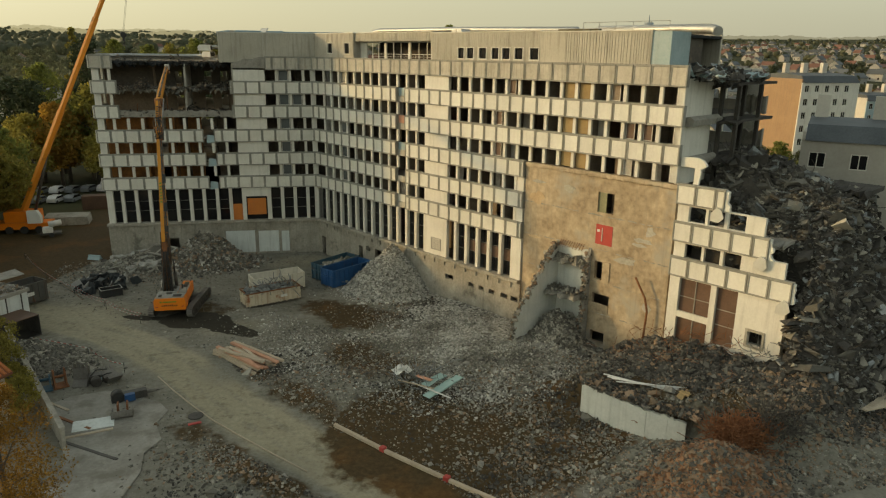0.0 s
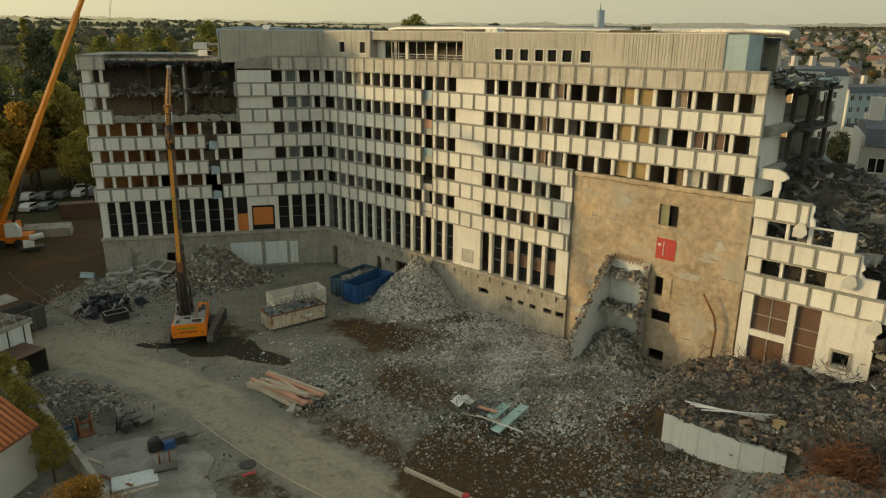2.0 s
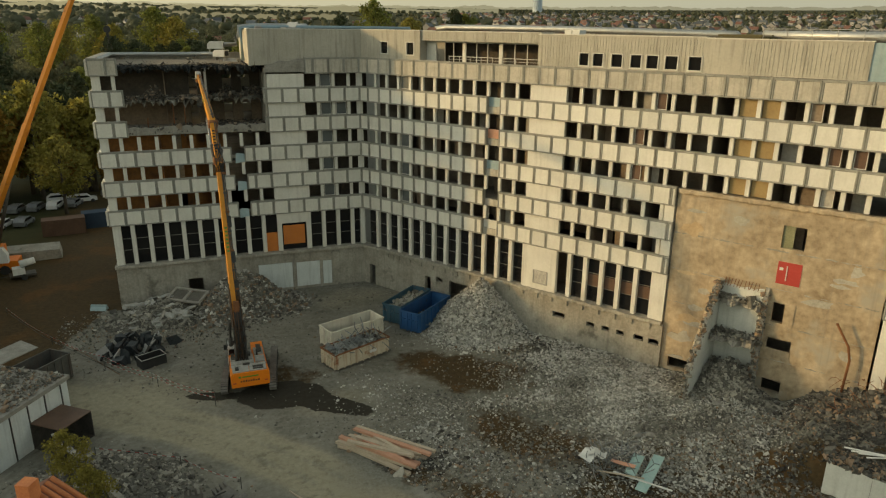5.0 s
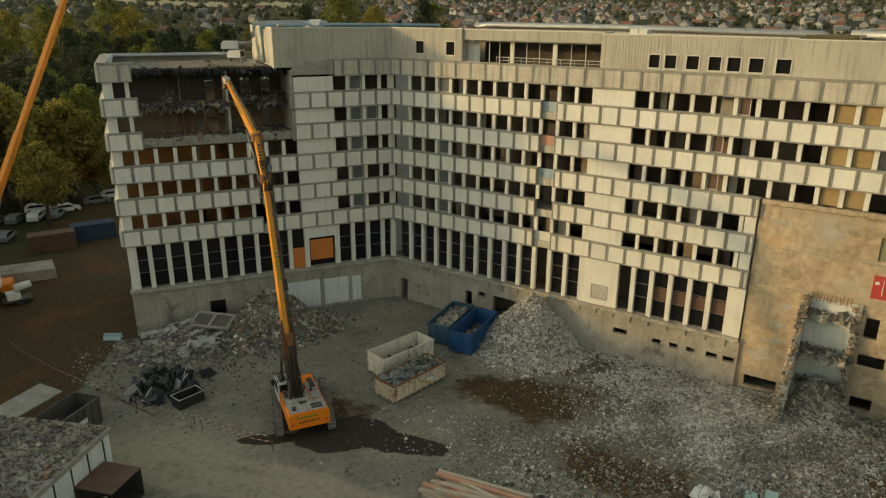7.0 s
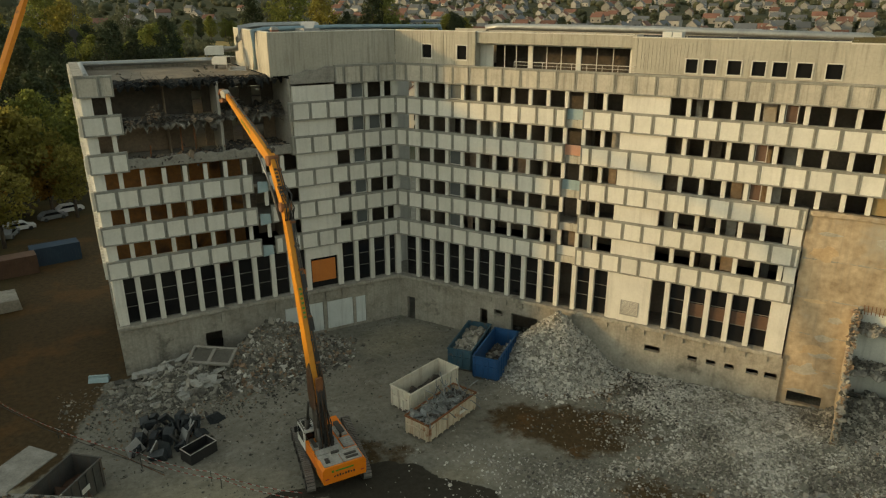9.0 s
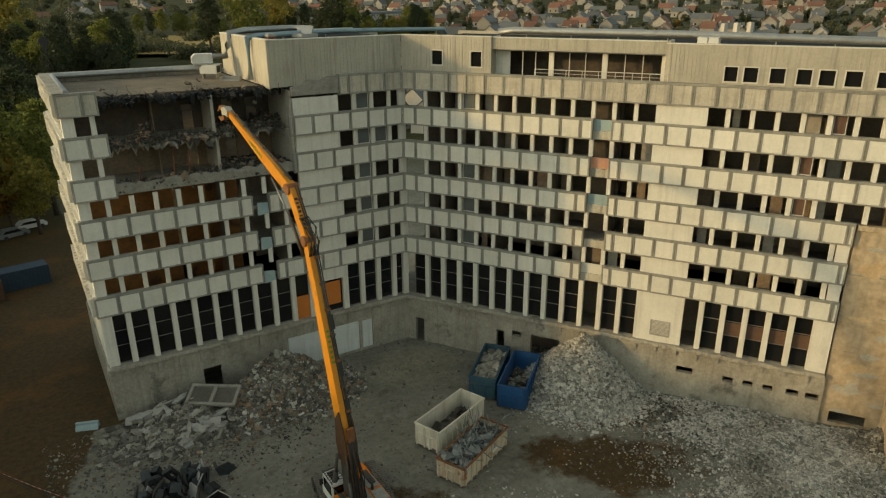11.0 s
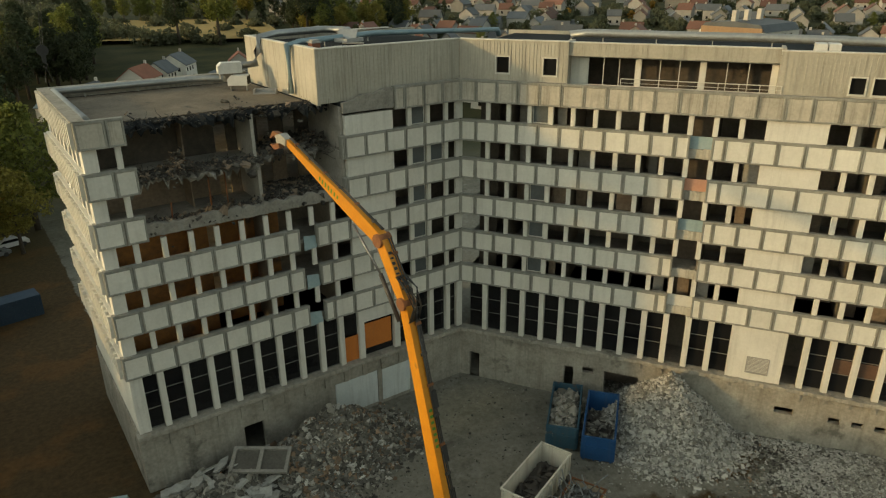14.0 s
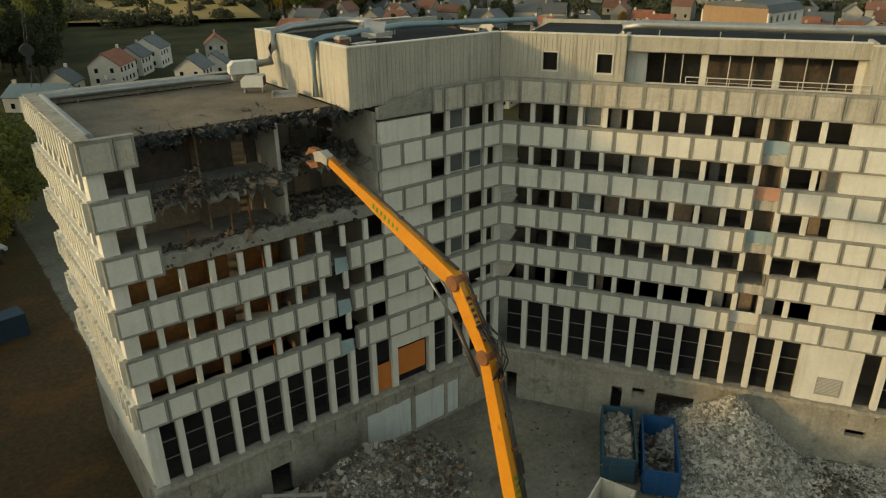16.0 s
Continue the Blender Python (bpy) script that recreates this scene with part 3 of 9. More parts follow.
def build_ground():
    xs, ys = axis(-45, 55, 0.5, 4200), axis(30, 105, 0.5, 4200)
    X, Y = np.meshgrid(xs, ys)
    Z = height(X, Y)
    heap = np.maximum(dense(X, Y), medium(X, Y))
    Z = Z + heap * np.random.default_rng(5).normal(0, 0.07, X.shape)
    nx, ny = len(xs), len(ys)
    verts = np.stack([X, Y, Z], 2).reshape(-1, 3)
    i = np.arange(nx * ny).reshape(ny, nx)
    faces = np.stack([i[:-1, :-1], i[:-1, 1:], i[1:, 1:], i[1:, :-1]], 2).reshape(-1, 4)
    me = bpy.data.meshes.new("ground")
    me.from_pydata(verts.tolist(), [], faces.tolist())
    me.polygons.foreach_set("use_smooth", np.ones(len(faces), bool))
    x, y = verts[:, 0], verts[:, 1]
    s, v = to_right(x, y)
    td = seg_dist(x, y, TRACK)
    road = smooth(4.1, 1.5, td) * (0.80 + 0.24 * np.cos(td * 3.6) + 0.16 * lumps(x * 0.6, y * 0.6))
    road = np.maximum(road, 0.75 * blob(x, y, -27, 79, 11, 6, -20))
    road = np.maximum(road, 0.55 * blob(x, y, -2, 96, 7, 5))
    road = np.maximum(road, 0.6 * blob(x, y, -9, 73, 5, 3))
    pool = np.maximum.reduce([blob(x, y, -13.0, 75.6, 4.4, 2.7, -15), blob(x, y, -9.3, 72.6, 4.6, 1.5, -38), 0.9 * blob(x, y, -18.8, 77.2, 2.8, 0.8, -20)])
    damp = 0.55 * blob(x, y, -13.0, 78, 6.5, 5, -15)
    damp = np.maximum(damp, 0.80 * blob(x, y, 4, 74.5, 9, 4.5, -40))
    damp = np.maximum(damp, 0.80 * blob(x, y, 9.3, 79, 6, 2.6, -35))
    damp = np.maximum(damp, 0.66 * blob(x, y, 5, 62, 5, 9, 28))
    damp = np.maximum(damp, 0.58 * smooth(3.2, 0.6, np.abs(seg_dist(x, y, TRACK) - 4.6)) * smooth(72, 55, y) * smooth(-20, -6, x))
    damp = np.maximum(damp, 1.0 * smooth(0.0, 3.5, -28.2 - 0.45 * np.maximum(0, 99 - y) - x + 1.2 * lumps(x * 0.3, y * 0.3)) * smooth(87, 91, y + 2 * lumps(x * 0.25, y * 0.3)))
    damp = np.maximum(damp, 1.0 * smooth(-25.5, -27.0, x) * smooth(100.5, 102, y))
    damp = np.maximum(damp, 0.82 * smooth(14.5, 7, np.hypot((x - 12.5) * 0.85, (y - 47.5) * 1.1)))
    damp = np.maximum(damp, 0.72 * blob(x, y, 34, 47, 12, 9))
    crush = smooth(20, 30, s) * smooth(64, 54, s) * smooth(-20, -8, v)
    crush = np.maximum(crush, 0.9 * blob(x, y, 6, 68, 8, 7, -30))
    crush = np.maximum(crush, 0.8 * blob(x, y, -5, 43.5, 6.5, 4, -30))
    crush = np.maximum(crush, 0.9 * blob(x, y, -26.5, 66, 5.5, 4, -20))
    crush = np.maximum(crush, 0.8 * blob(x, y, -22, 98, 7, 5))
    crush = np.maximum(crush, 0.7 * blob(x, y, -7, 62, 5, 4))
    grass = np.maximum(smooth(75, 130, np.hypot(x - 2, y - 72)), smooth(-36, -44, x) * smooth(112, 124, y))
    col = me.color_attributes.new("soil", "FLOAT_COLOR", "POINT")
    col.data.foreach_set("color", np.stack([road, damp, crush, grass], 1).astype(np.float32).ravel())
    wet = me.attributes.new("pool", "FLOAT", "POINT")
    wet.data.foreach_set("value", pool.astype(np.float32))
    me.materials.append(SOIL)
    tagged(part("ground", me, None), "dusty trampled demolition ground with tracks and crushed concrete", "ground", kind="structure")


build_ground()

# ---- the office block: two wings that meet at an inner corner ----
STOREY, TOPZ, BAND = 3.29, 28.05, 1.76
FOOT = 5.15                                   # foot of the tall ground-floor glazing
BANDS = [TOPZ - STOREY * i for i in range(6)]  # tops of the panelled strips
PITCH_L, PITCH_R = 1.817, 1.775
DEPTH = 16.2


def panel_mesh(w, h, face):
    """A precast panel: a raised rim round a shallow field, with softened edges."""
    bm = bmesh.new()
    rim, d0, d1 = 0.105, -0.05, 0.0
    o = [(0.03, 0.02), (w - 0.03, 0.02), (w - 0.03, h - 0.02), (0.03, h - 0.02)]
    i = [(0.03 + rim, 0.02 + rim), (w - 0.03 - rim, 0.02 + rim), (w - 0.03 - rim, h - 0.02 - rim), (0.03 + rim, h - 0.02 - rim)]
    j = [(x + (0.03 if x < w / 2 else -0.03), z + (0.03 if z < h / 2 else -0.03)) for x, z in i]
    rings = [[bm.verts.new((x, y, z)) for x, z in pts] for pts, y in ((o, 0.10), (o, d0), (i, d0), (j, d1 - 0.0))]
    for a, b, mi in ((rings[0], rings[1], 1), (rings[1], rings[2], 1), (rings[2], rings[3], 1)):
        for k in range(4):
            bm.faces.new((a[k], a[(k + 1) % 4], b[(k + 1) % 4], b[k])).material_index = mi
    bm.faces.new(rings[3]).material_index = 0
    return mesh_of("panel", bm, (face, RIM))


_panels = {}


def panel_of(w, h, face):
    key = (round(w, 2), round(h, 2), face.name)
    if key not in _panels:
        _panels[key] = panel_mesh(key[0], key[1], face)
    return _panels[key]


def band(parent, x0, x1, ztop, joints, face=PANEL, h=BAND, label=""):
    """One strip of the facade: a backing beam that carries separate panels."""
    bm = bmesh.new()
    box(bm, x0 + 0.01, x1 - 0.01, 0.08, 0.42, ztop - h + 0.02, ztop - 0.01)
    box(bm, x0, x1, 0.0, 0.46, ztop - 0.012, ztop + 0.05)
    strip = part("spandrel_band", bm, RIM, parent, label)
    cuts = [x0] + [j for j in joints if x0 + 0.15 < j < x1 - 0.15] + [x1]
    for a, b in zip(cuts, cuts[1:]):
        ob = new("panel", panel_of(b - a, h, face))
        ob.parent, ob.location = strip, (a, 0, ztop - h)
        ob.rotation_euler = (RNG.normal() * 0.004, RNG.normal() * 0.004, RNG.normal() * 0.004)
    return strip


_posts = {}


def post(parent, x, z0, z1, w=0.34, v0=0.26, v1=0.54, name="mullion"):
    key = (round(w, 2), round(z1 - z0, 2), v0, v1)
    if key not in _posts:
        bm = bmesh.new()
        box(bm, -w / 2, w / 2, v0, v1, 0, z1 - z0)
        box(bm, -w / 2 - 0.025, w / 2 + 0.025, v0 + 0.1, v1 - 0.06, 0, z1 - z0)
        _posts[key] = mesh_of(name, bm, WHITE)
    ob = new(name, _posts[key])
    ob.parent, ob.location = parent, (x, 0, z0)
    return ob


def wall_with_holes(bm, x0, x1, z0, z1, v0, v1, holes, mat_index=0):
    """A wall of thickness v0 to v1 with rectangular openings through it."""
    xs = sorted({x0, x1, *[h[0] for h in holes], *[h[1] for h in holes]})
    zs = sorted({z0, z1, *[h[2] for h in holes], *[h[3] for h in holes]})
    xs, zs = [x for x in xs if x0 <= x <= x1], [z for z in zs if z0 <= z <= z1]
    solid = lambda a, b: 0 <= a < len(xs) - 1 and 0 <= b < len(zs) - 1 and not any(
        h[0] < (xs[a] + xs[a + 1]) / 2 < h[1] and h[2] < (zs[b] + zs[b + 1]) / 2 < h[3] for h in holes)
    cache = {}
    def V(a, b, v):
        if (a, b, v) not in cache:
            cache[a, b, v] = bm.verts.new((xs[a], v, zs[b]))
        return cache[a, b, v]
    for a in range(len(xs) - 1):
        for b in range(len(zs) - 1):
            if not solid(a, b):
                continue
            bm.faces.new((V(a, b, v0), V(a + 1, b, v0), V(a + 1, b + 1, v0), V(a, b + 1, v0))).material_index = mat_index
            bm.faces.new((V(a, b, v1), V(a, b + 1, v1), V(a + 1, b + 1, v1), V(a + 1, b, v1))).material_index = mat_index
            for da, db, p, q in ((-1, 0, (a, b), (a, b + 1)), (1, 0, (a + 1, b), (a + 1, b + 1)), (0, -1, (a, b), (a + 1, b)), (0, 1, (a, b + 1), (a + 1, b + 1))):
                if not solid(a + da, b + db):
                    bm.faces.new((V(*p, v0), V(*q, v0), V(*q, v1), V(*p, v1))).material_index = mat_index


def infill(parent, x0, x1, z0, z1, mat, label, v=0.5, frame=True):
    """A boarded or glazed window light in its frame."""
    bm = bmesh.new()
    box(bm, x0, x1, v, v + 0.03, z0, z1)
    ob = part("window_pane", bm, mat, parent, label)
    if frame:
        bm = bmesh.new()
        wall_with_holes(bm, x0, x1, z0, z1, v - 0.05, v - 0.004, [(x0 + 0.06, x1 - 0.06, z0 + 0.06, z1 - 0.06)])
        part("frame", bm, FRAME, ob)
    return ob


_tall = {}


def tall_light(parent, x0, x1, z0, z1, infill_mat=None):
    """Dark ground-floor glazing in three lights with two transoms."""
    key = (round(x1 - x0, 2), round(z1 - z0, 2), infill_mat.name if infill_mat else "")
    if key not in _tall:
        w, h = x1 - x0, z1 - z0
        a = bmesh.new()
        box(a, 0, w, 0.60, 0.62, 0, h)
        if infill_mat:
            box(a, 0.03, w - 0.03, 0.575, 0.598, h * 0.36, h * 0.62, 1)
        t = bmesh.new()
        cuts = (0.06, h * 0.35, h * 0.35 + 0.05, h * 0.64, h * 0.64 + 0.05, h - 0.06)
        wall_with_holes(t, 0, w, 0, h, 0.53, 0.598, [(0.03, w - 0.03, cuts[q], cuts[q + 1]) for q in (0, 2, 4)])
        _tall[key] = (mesh_of("glazing", a, [GLASSDARK] + ([infill_mat] if infill_mat else [])), mesh_of("transom", t, DARKFRAME))
    g = new("glazing", _tall[key][0])
    g.parent, g.location = parent, (x0, 0, z0)
    t = new("transom", _tall[key][1])
    t.parent = g


def walls(parent, blocks, mat=INNERDARK, label="dim stained plaster partition or dark room backing"):
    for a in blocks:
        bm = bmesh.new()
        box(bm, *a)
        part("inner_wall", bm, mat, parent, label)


def slab(parent, x0, x1, v0, v1, z, th=0.28, mat=SLAB, name="floor_slab"):
    bm = bmesh.new()
    box(bm, x0, x1, v0, v1, z - th, z)
    return part(name, bm, mat, parent)


def ragged_slab(parent, x0, x1, v_of, v1, z, th=0.26, mat=SLAB, step=0.22, droop=0.32, name="broken_slab"):
    """A floor slab whose front edge was torn away: an uneven, drooping rim."""
    bm = bmesh.new()
    n = int((x1 - x0) / step)
    rows = []
    for k in range(n + 1):
        x = x0 + (x1 - x0) * k / n
        v = v_of(x) + RNG.uniform(-0.55, 0.45)
        dz = -abs(RNG.normal()) * droop
        t2 = th * RNG.uniform(0.5, 1.6)
        rows.append([bm.verts.new(p) for p in ((x, v1, z), (x, v + 1.2, z), (x, v, z + dz), (x, v + RNG.uniform(-0.1, 0.3), z + dz - t2), (x, v + 1.2, z - th), (x, v1, z - th))])
    for a, b in zip(rows, rows[1:]):
        for i in range(6):
            bm.faces.new((a[i], b[i], b[(i + 1) % 6], a[(i + 1) % 6]))
    bm.faces.new(rows[0]), bm.faces.new(rows[-1][::-1])
    return part(name, bm, mat, parent)


def ragged_strip(x0, x1, n, v0, v1, z0, z1, jv=0.05, jz0=0.06, jz1=0.04):
    """One continuous beam with chipped, uneven edges."""
    bm = bmesh.new()
    rows = []
    for k in range(n + 1):
        x = x0 + (x1 - x0) * k / n
        a, b = z0 + RNG.uniform(-jz0, jz0), z1 + RNG.uniform(-jz1, jz1)
        v = v0 + RNG.uniform(-jv, jv)
        rows.append([bm.verts.new(p) for p in ((x, v + 0.03, a), (x, v, a + 0.06), (x, v + RNG.uniform(0, jv), b - 0.04), (x, v + 0.05, b), (x, v1, b), (x, v1, a))])
    for a, b in zip(rows, rows[1:]):
        for q in range(6):
            bm.faces.new((a[q], b[q], b[(q + 1) % 6], a[(q + 1) % 6]))
    bm.faces.new(rows[0]), bm.faces.new(rows[-1][::-1])
    return bm


# ----- left wing -----
wing_l = thing("office_building_wing", "pale panelled office wing, top floors torn open by demolition", "building", LEFT, "wings of the office block")
JL = [-26.3 + PITCH_L * k for k in range(16)]
PL = [-25.76 + PITCH_L * k for k in range(15)]
END_L, GAP_L = -28.1, (-14.25, -12.85)
BREAK = (-24.9, -10.1)
CORNER = 0.95

for i, z in enumerate(BANDS):
    if i == 0:
        spans = [(END_L, BREAK[0] - 0.3), (-5.45, CORNER)]
    elif i < 3:
        spans = [(END_L, BREAK[0]), (BREAK[1] + 0.1 * i - 0.3, CORNER)]
    else:
        spans = [(END_L, GAP_L[0] + 0.15 * (i - 3)), (GAP_L[1] + 0.12 * (i - 3), CORNER)]
    for a, b in spans:
        band(wing_l, a, b, z, JL, PARAPET if i == 0 else PANEL)
# torn lintel at the top by the penthouse
bm = bmesh.new()
prism(bm, [(-9.9, 26.5), (-9.9, 27.25), (-8.9, 27.42), (-8.2, 27.75), (-7.1, 27.70), (-6.3, 27.98), (-5.47, 28.0), (-5.47, 26.5)], 0.10, 0.5)
part("torn_lintel", bm, SLAB, wing_l, "chipped grey concrete lintel")
for j in range(5):
    z1, z0 = BANDS[j] - BAND, BANDS[j + 1] + 0.05
    for x in PL:
        if x > CORNER - 0.5 or -9.6 < x < -5.9:
            continue
        if j < 2 and BREAK[0] - 0.3 < x < BREAK[1]:
            continue
        post(wing_l, x, z0, z1)
    bm = bmesh.new()
    box(bm, END_L + 0.22, -27.02, 0.24, 0.6, z0, z1)
    part("end_wall", bm, WHITE, wing_l)
    bm = bmesh.new()
    box(bm, -9.75, -5.55, 0.2, 0.6, z0, z1)
    part("blank_wall", bm, WHITE, wing_l, "plain white infill wall")
    post(wing_l, CORNER + 0.05, z0, z1, 0.7)
    slab(wing_l, END_L + 0.4, CORNER - 0.3, 0.45 if j > 1 else 0.45, DEPTH, BANDS[j + 1] - 1.0) if j > 1 else None
# window boards of different kinds
for j, k, mat, lab in ((0, 13, BLUEPANE, "grey-blue dusty pane"), (1, 13, BLUEPANE, "grey-blue dusty pane"), (2, 13, BLUEPANE, "grey-blue dusty pane"), (3, 13, BLUEPANE, "grey-blue dusty pane"), (4, 13, BLUEPANE, "grey-blue dusty pane"),
                       (1, 14, BLUEPANE, "")):
    x = PL[k - 1] + 0.28
    infill(wing_l, x, x + PITCH_L - 0.56, BANDS[j + 1] + 0.06, BANDS[j] - BAND - 0.02, mat, lab)
# edge beam at the foot of the torn-open storeys
bm = ragged_strip(BREAK[0], BREAK[1], 60, 0.28, 0.7, BANDS[2] - 1.6, BANDS[2] - 0.75, 0.06, 0.02, 0.12)
part("edge_beam", bm, SLAB, wing_l, "chipped concrete edge beam")
# torn floors and roof
top_floor, mid_floor = BANDS[1] - 1.0, BANDS[2] - 1.0
vt = lambda x: 1.2 + 0.8 * math.sin(x * 0.9) + (1.6 if x > -16.3 else 0)
ragged_slab(wing_l, END_L + 0.4, -16.3, lambda x: 0.5 if x < BREAK[0] else 0.7 + 0.4 * math.sin(x * 1.3), DEPTH, top_floor)
ragged_slab(wing_l, -16.3, -9.9, lambda x: 2.6 + 0.5 * math.sin(x * 1.7), DEPTH, top_floor)
slab(wing_l, -9.9, CORNER - 0.3, 0.45, DEPTH, top_floor)
slab(wing_l, END_L + 0.4, CORNER - 0.3, 0.45, DEPTH, mid_floor)
ragged_slab(wing_l, BREAK[0], -9.9, lambda x: 1.6 + 0.5 * math.sin(x * 1.1), DEPTH - 0.4, 27.3, 0.35, ROOFING, name="torn_roof")
slab(wing_l, END_L + 0.35, BREAK[0] + 0.02, 0.45, DEPTH - 0.4, 27.3, 0.35, ROOFING, "roof_slab")
slab(wing_l, -9.9, CORNER + 6, 0.45, DEPTH - 0.4, 27.3, 0.35, ROOFING, "roof_slab")
bm = bmesh.new()
box(bm, END_L + 0.9, -12.0, 2.6, DEPTH - 1.2, 27.302, 27.36)
part("roof_gravel", bm, GRAVELROOF, wing_l, "brown gravel roof covering")
# rear and end walls with window strips, so that low sun reaches the rooms
holes = []
for j in range(5):
    for k in range(15):
        holes.append((END_L + 1.2 + k * PITCH_L, END_L + 1.2 + k * PITCH_L + 1.25, BANDS[j + 1] + 0.05, BANDS[j] - BAND))
bm = bmesh.new()
wall_with_holes(bm, END_L + 0.3, 10.0, 0, TOPZ - 0.4, DEPTH - 0.35, DEPTH, holes)
part("rear_wall", bm, WHITE, wing_l)
# inside walls: a long spine with gaps and some cross walls
for j in range(5):
    f, c = BANDS[j + 1] - 1.0, BANDS[j] - 1.28
    if j < 2:
        c = c if j else 26.95
        bm = bmesh.new()
        wall_with_holes(bm, BREAK[0] - 2.8, -16.4, f, c, 5.2, 5.35, [(-18.2, -17.3, f, f + 2.1)])
        part("inner_wall", bm, INNER if j else SOOTSHADE, wing_l, "stained brown plaster partition")
        bm = bmesh.new()
        wall_with_holes(bm, -16.4, -9.9, f, c, 6.4, 6.55, [(-14.4, -13.4, f, f + 2.15), (-12.2, -11.2, f, f + 2.15)])
        part("inner_wall", bm, INNER if j else SOOTSHADE, wing_l, "grey plaster partition with doorways")
        walls(wing_l, [(-16.5, -16.25, 1.4 if j else 1.9, 6.4, f, c), (-10.0, -9.8, 0.6, 8.0, f, c)], INNER_PALE)
        walls(wing_l, [(-20.9, -20.8, 3.2 if j else 4.0, 5.2, f, c)], INNER)
        walls(wing_l, [(-9.78, CORNER + 2.0, 5.0, 5.15, f, c), (-5.8, -5.68, 0.7, 5.0, f, c)])
    else:
        walls(wing_l, [(-27.4, -20.4, 2.6, 2.75, f, c), (-19.6, -14.8, 2.2 + 0.3 * j, 2.35 + 0.3 * j, f, c), (-21.9, -21.78, 0.7, 2.6, f, c), (-18.2, -18.08, 0.7, 2.2, f, c)], SUNGLOW, "stained inner wall with orange-brown painted sun glow")
        walls(wing_l, [(-13.0, CORNER, 5.2, 5.35, f, c)] + [(x - 0.06, x + 0.06, 0.7, 5.2, f, c) for x in (-16.7, -11.2, -5.8)])
# thin posts left standing in the open storey
for x, h in ((-20.1, 2.9), (-22.9, 1.2), (-18.9, 2.8)):
    bm = bmesh.new()
    rod(bm, (x, 1.5, mid_floor), (x + RNG.uniform(-0.1, 0.1), 1.5, mid_floor + h), 0.06, 8)
    part("steel_post", bm, RUST, wing_l, "thin rusty prop")
# end face of the left wing: strips and fins
for i, z in enumerate(BANDS):
    bm = bmesh.new()
    box(bm, END_L - 0.02, END_L + 0.3, 0.46, DEPTH, z - BAND, z)
    strip = part("end_band", bm, PARAPET if i == 0 else PANEL, wing_l)
    if i == 0:
        rb = bmesh.new()
        box(rb, END_L - 0.24, END_L - 0.021, 0, 0.34, -BAND + 0.05, -0.05)
        end_rib = mesh_of("rib", rb, PANEL)
    for k in range(18):
        part("rib", end_rib, None, strip, m=Matrix.Translation((0, 0.5 + k * (DEPTH - 1.0) / 17, z)))
holes = []
for j in range(5):
    for k in range(8):
        v = 1.4 + k * 1.82
        holes.append((v, v + 1.2, BANDS[j + 1] + 0.05, BANDS[j] - BAND))
bm = bmesh.new()
wall_with_holes(bm, 0.6, DEPTH, 0, TOPZ - 1.7, 0, 0.3, holes)
part("end_wall", bm, WHITE, wing_l, m=Matrix.Translation((END_L + 0.52, 0, 0)) @ pose(0, 0, 0, 0, 0, 90))
bm = bmesh.new()
box(bm, END_L - 0.05, END_L + 0.75, -0.02, DEPTH, TOPZ + 0.03, TOPZ + 0.09)
box(bm, END_L + 0.75, -11.5, DEPTH - 0.75, DEPTH, TOPZ + 0.03, TOPZ + 0.09)
box(bm, END_L + 0.3, END_L + 0.7, 0.46, DEPTH - 0.05, 27.3, TOPZ + 0.03)
box(bm, END_L + 0.7, -11.5, DEPTH - 0.5, DEPTH - 0.1, 27.3, TOPZ + 0.03)
part("coping", bm, BASE, wing_l, "grey weathered roof coping")
# tall ground floor
zt = BANDS[5] - BAND
bm = bmesh.new()
box(bm, END_L + 0.25, -27.0, 0.22, 0.62, FOOT, zt)
part("end_wall", bm, WHITE, wing_l)
for k, x in enumerate(PL):
    if x < CORNER - 0.6 and k != 10:
        post(wing_l, x, FOOT, zt, 0.42, 0.15, 0.62, "pillar")
    a = x + 0.22 if k >= 0 else x
    b = PL[k + 1] - 0.22 if k + 1 < len(PL) else CORNER - 0.1
    if k in (8, 9, 10):
        continue
    if b - a > 0.4:
        tall_light(wing_l, a, b, FOOT, zt)
tall_light(wing_l, -27.0, PL[0] - 0.22, FOOT, zt)
post(wing_l, CORNER + 0.02, FOOT, zt, 0.55, 0.12, 0.62, "pillar")
# boarded bay in orange
bm = bmesh.new()
wall_with_holes(bm, PL[9] - 0.2, PL[11] + 0.2, FOOT, zt, 0.14, 0.6, [(PL[9] + 0.3, PL[11] - 0.35, FOOT, 8.6)])
part("blank_wall", bm, WHITE, wing_l, "white wall round a boarded bay")
bm = bmesh.new()
box(bm, -8.95, -6.35, 0.42, 0.47, 5.85, 8.25)
part("board", bm, PLY, wing_l, "orange board closing a bay")
bm = bmesh.new()
box(bm, PL[8] + 0.24, PL[9] - 0.24, 0.4, 0.45, FOOT, 7.5)
part("board", bm, PLY, wing_l, "narrow orange board")
bm = bmesh.new()
box(bm, PL[8] + 0.22, PL[9] - 0.22, 0.6, 0.63, FOOT, zt), box(bm, PL[9] + 0.25, PL[11] - 0.25, 0.6, 0.63, FOOT, zt)
part("glazing", bm, GLASSDARK, wing_l)
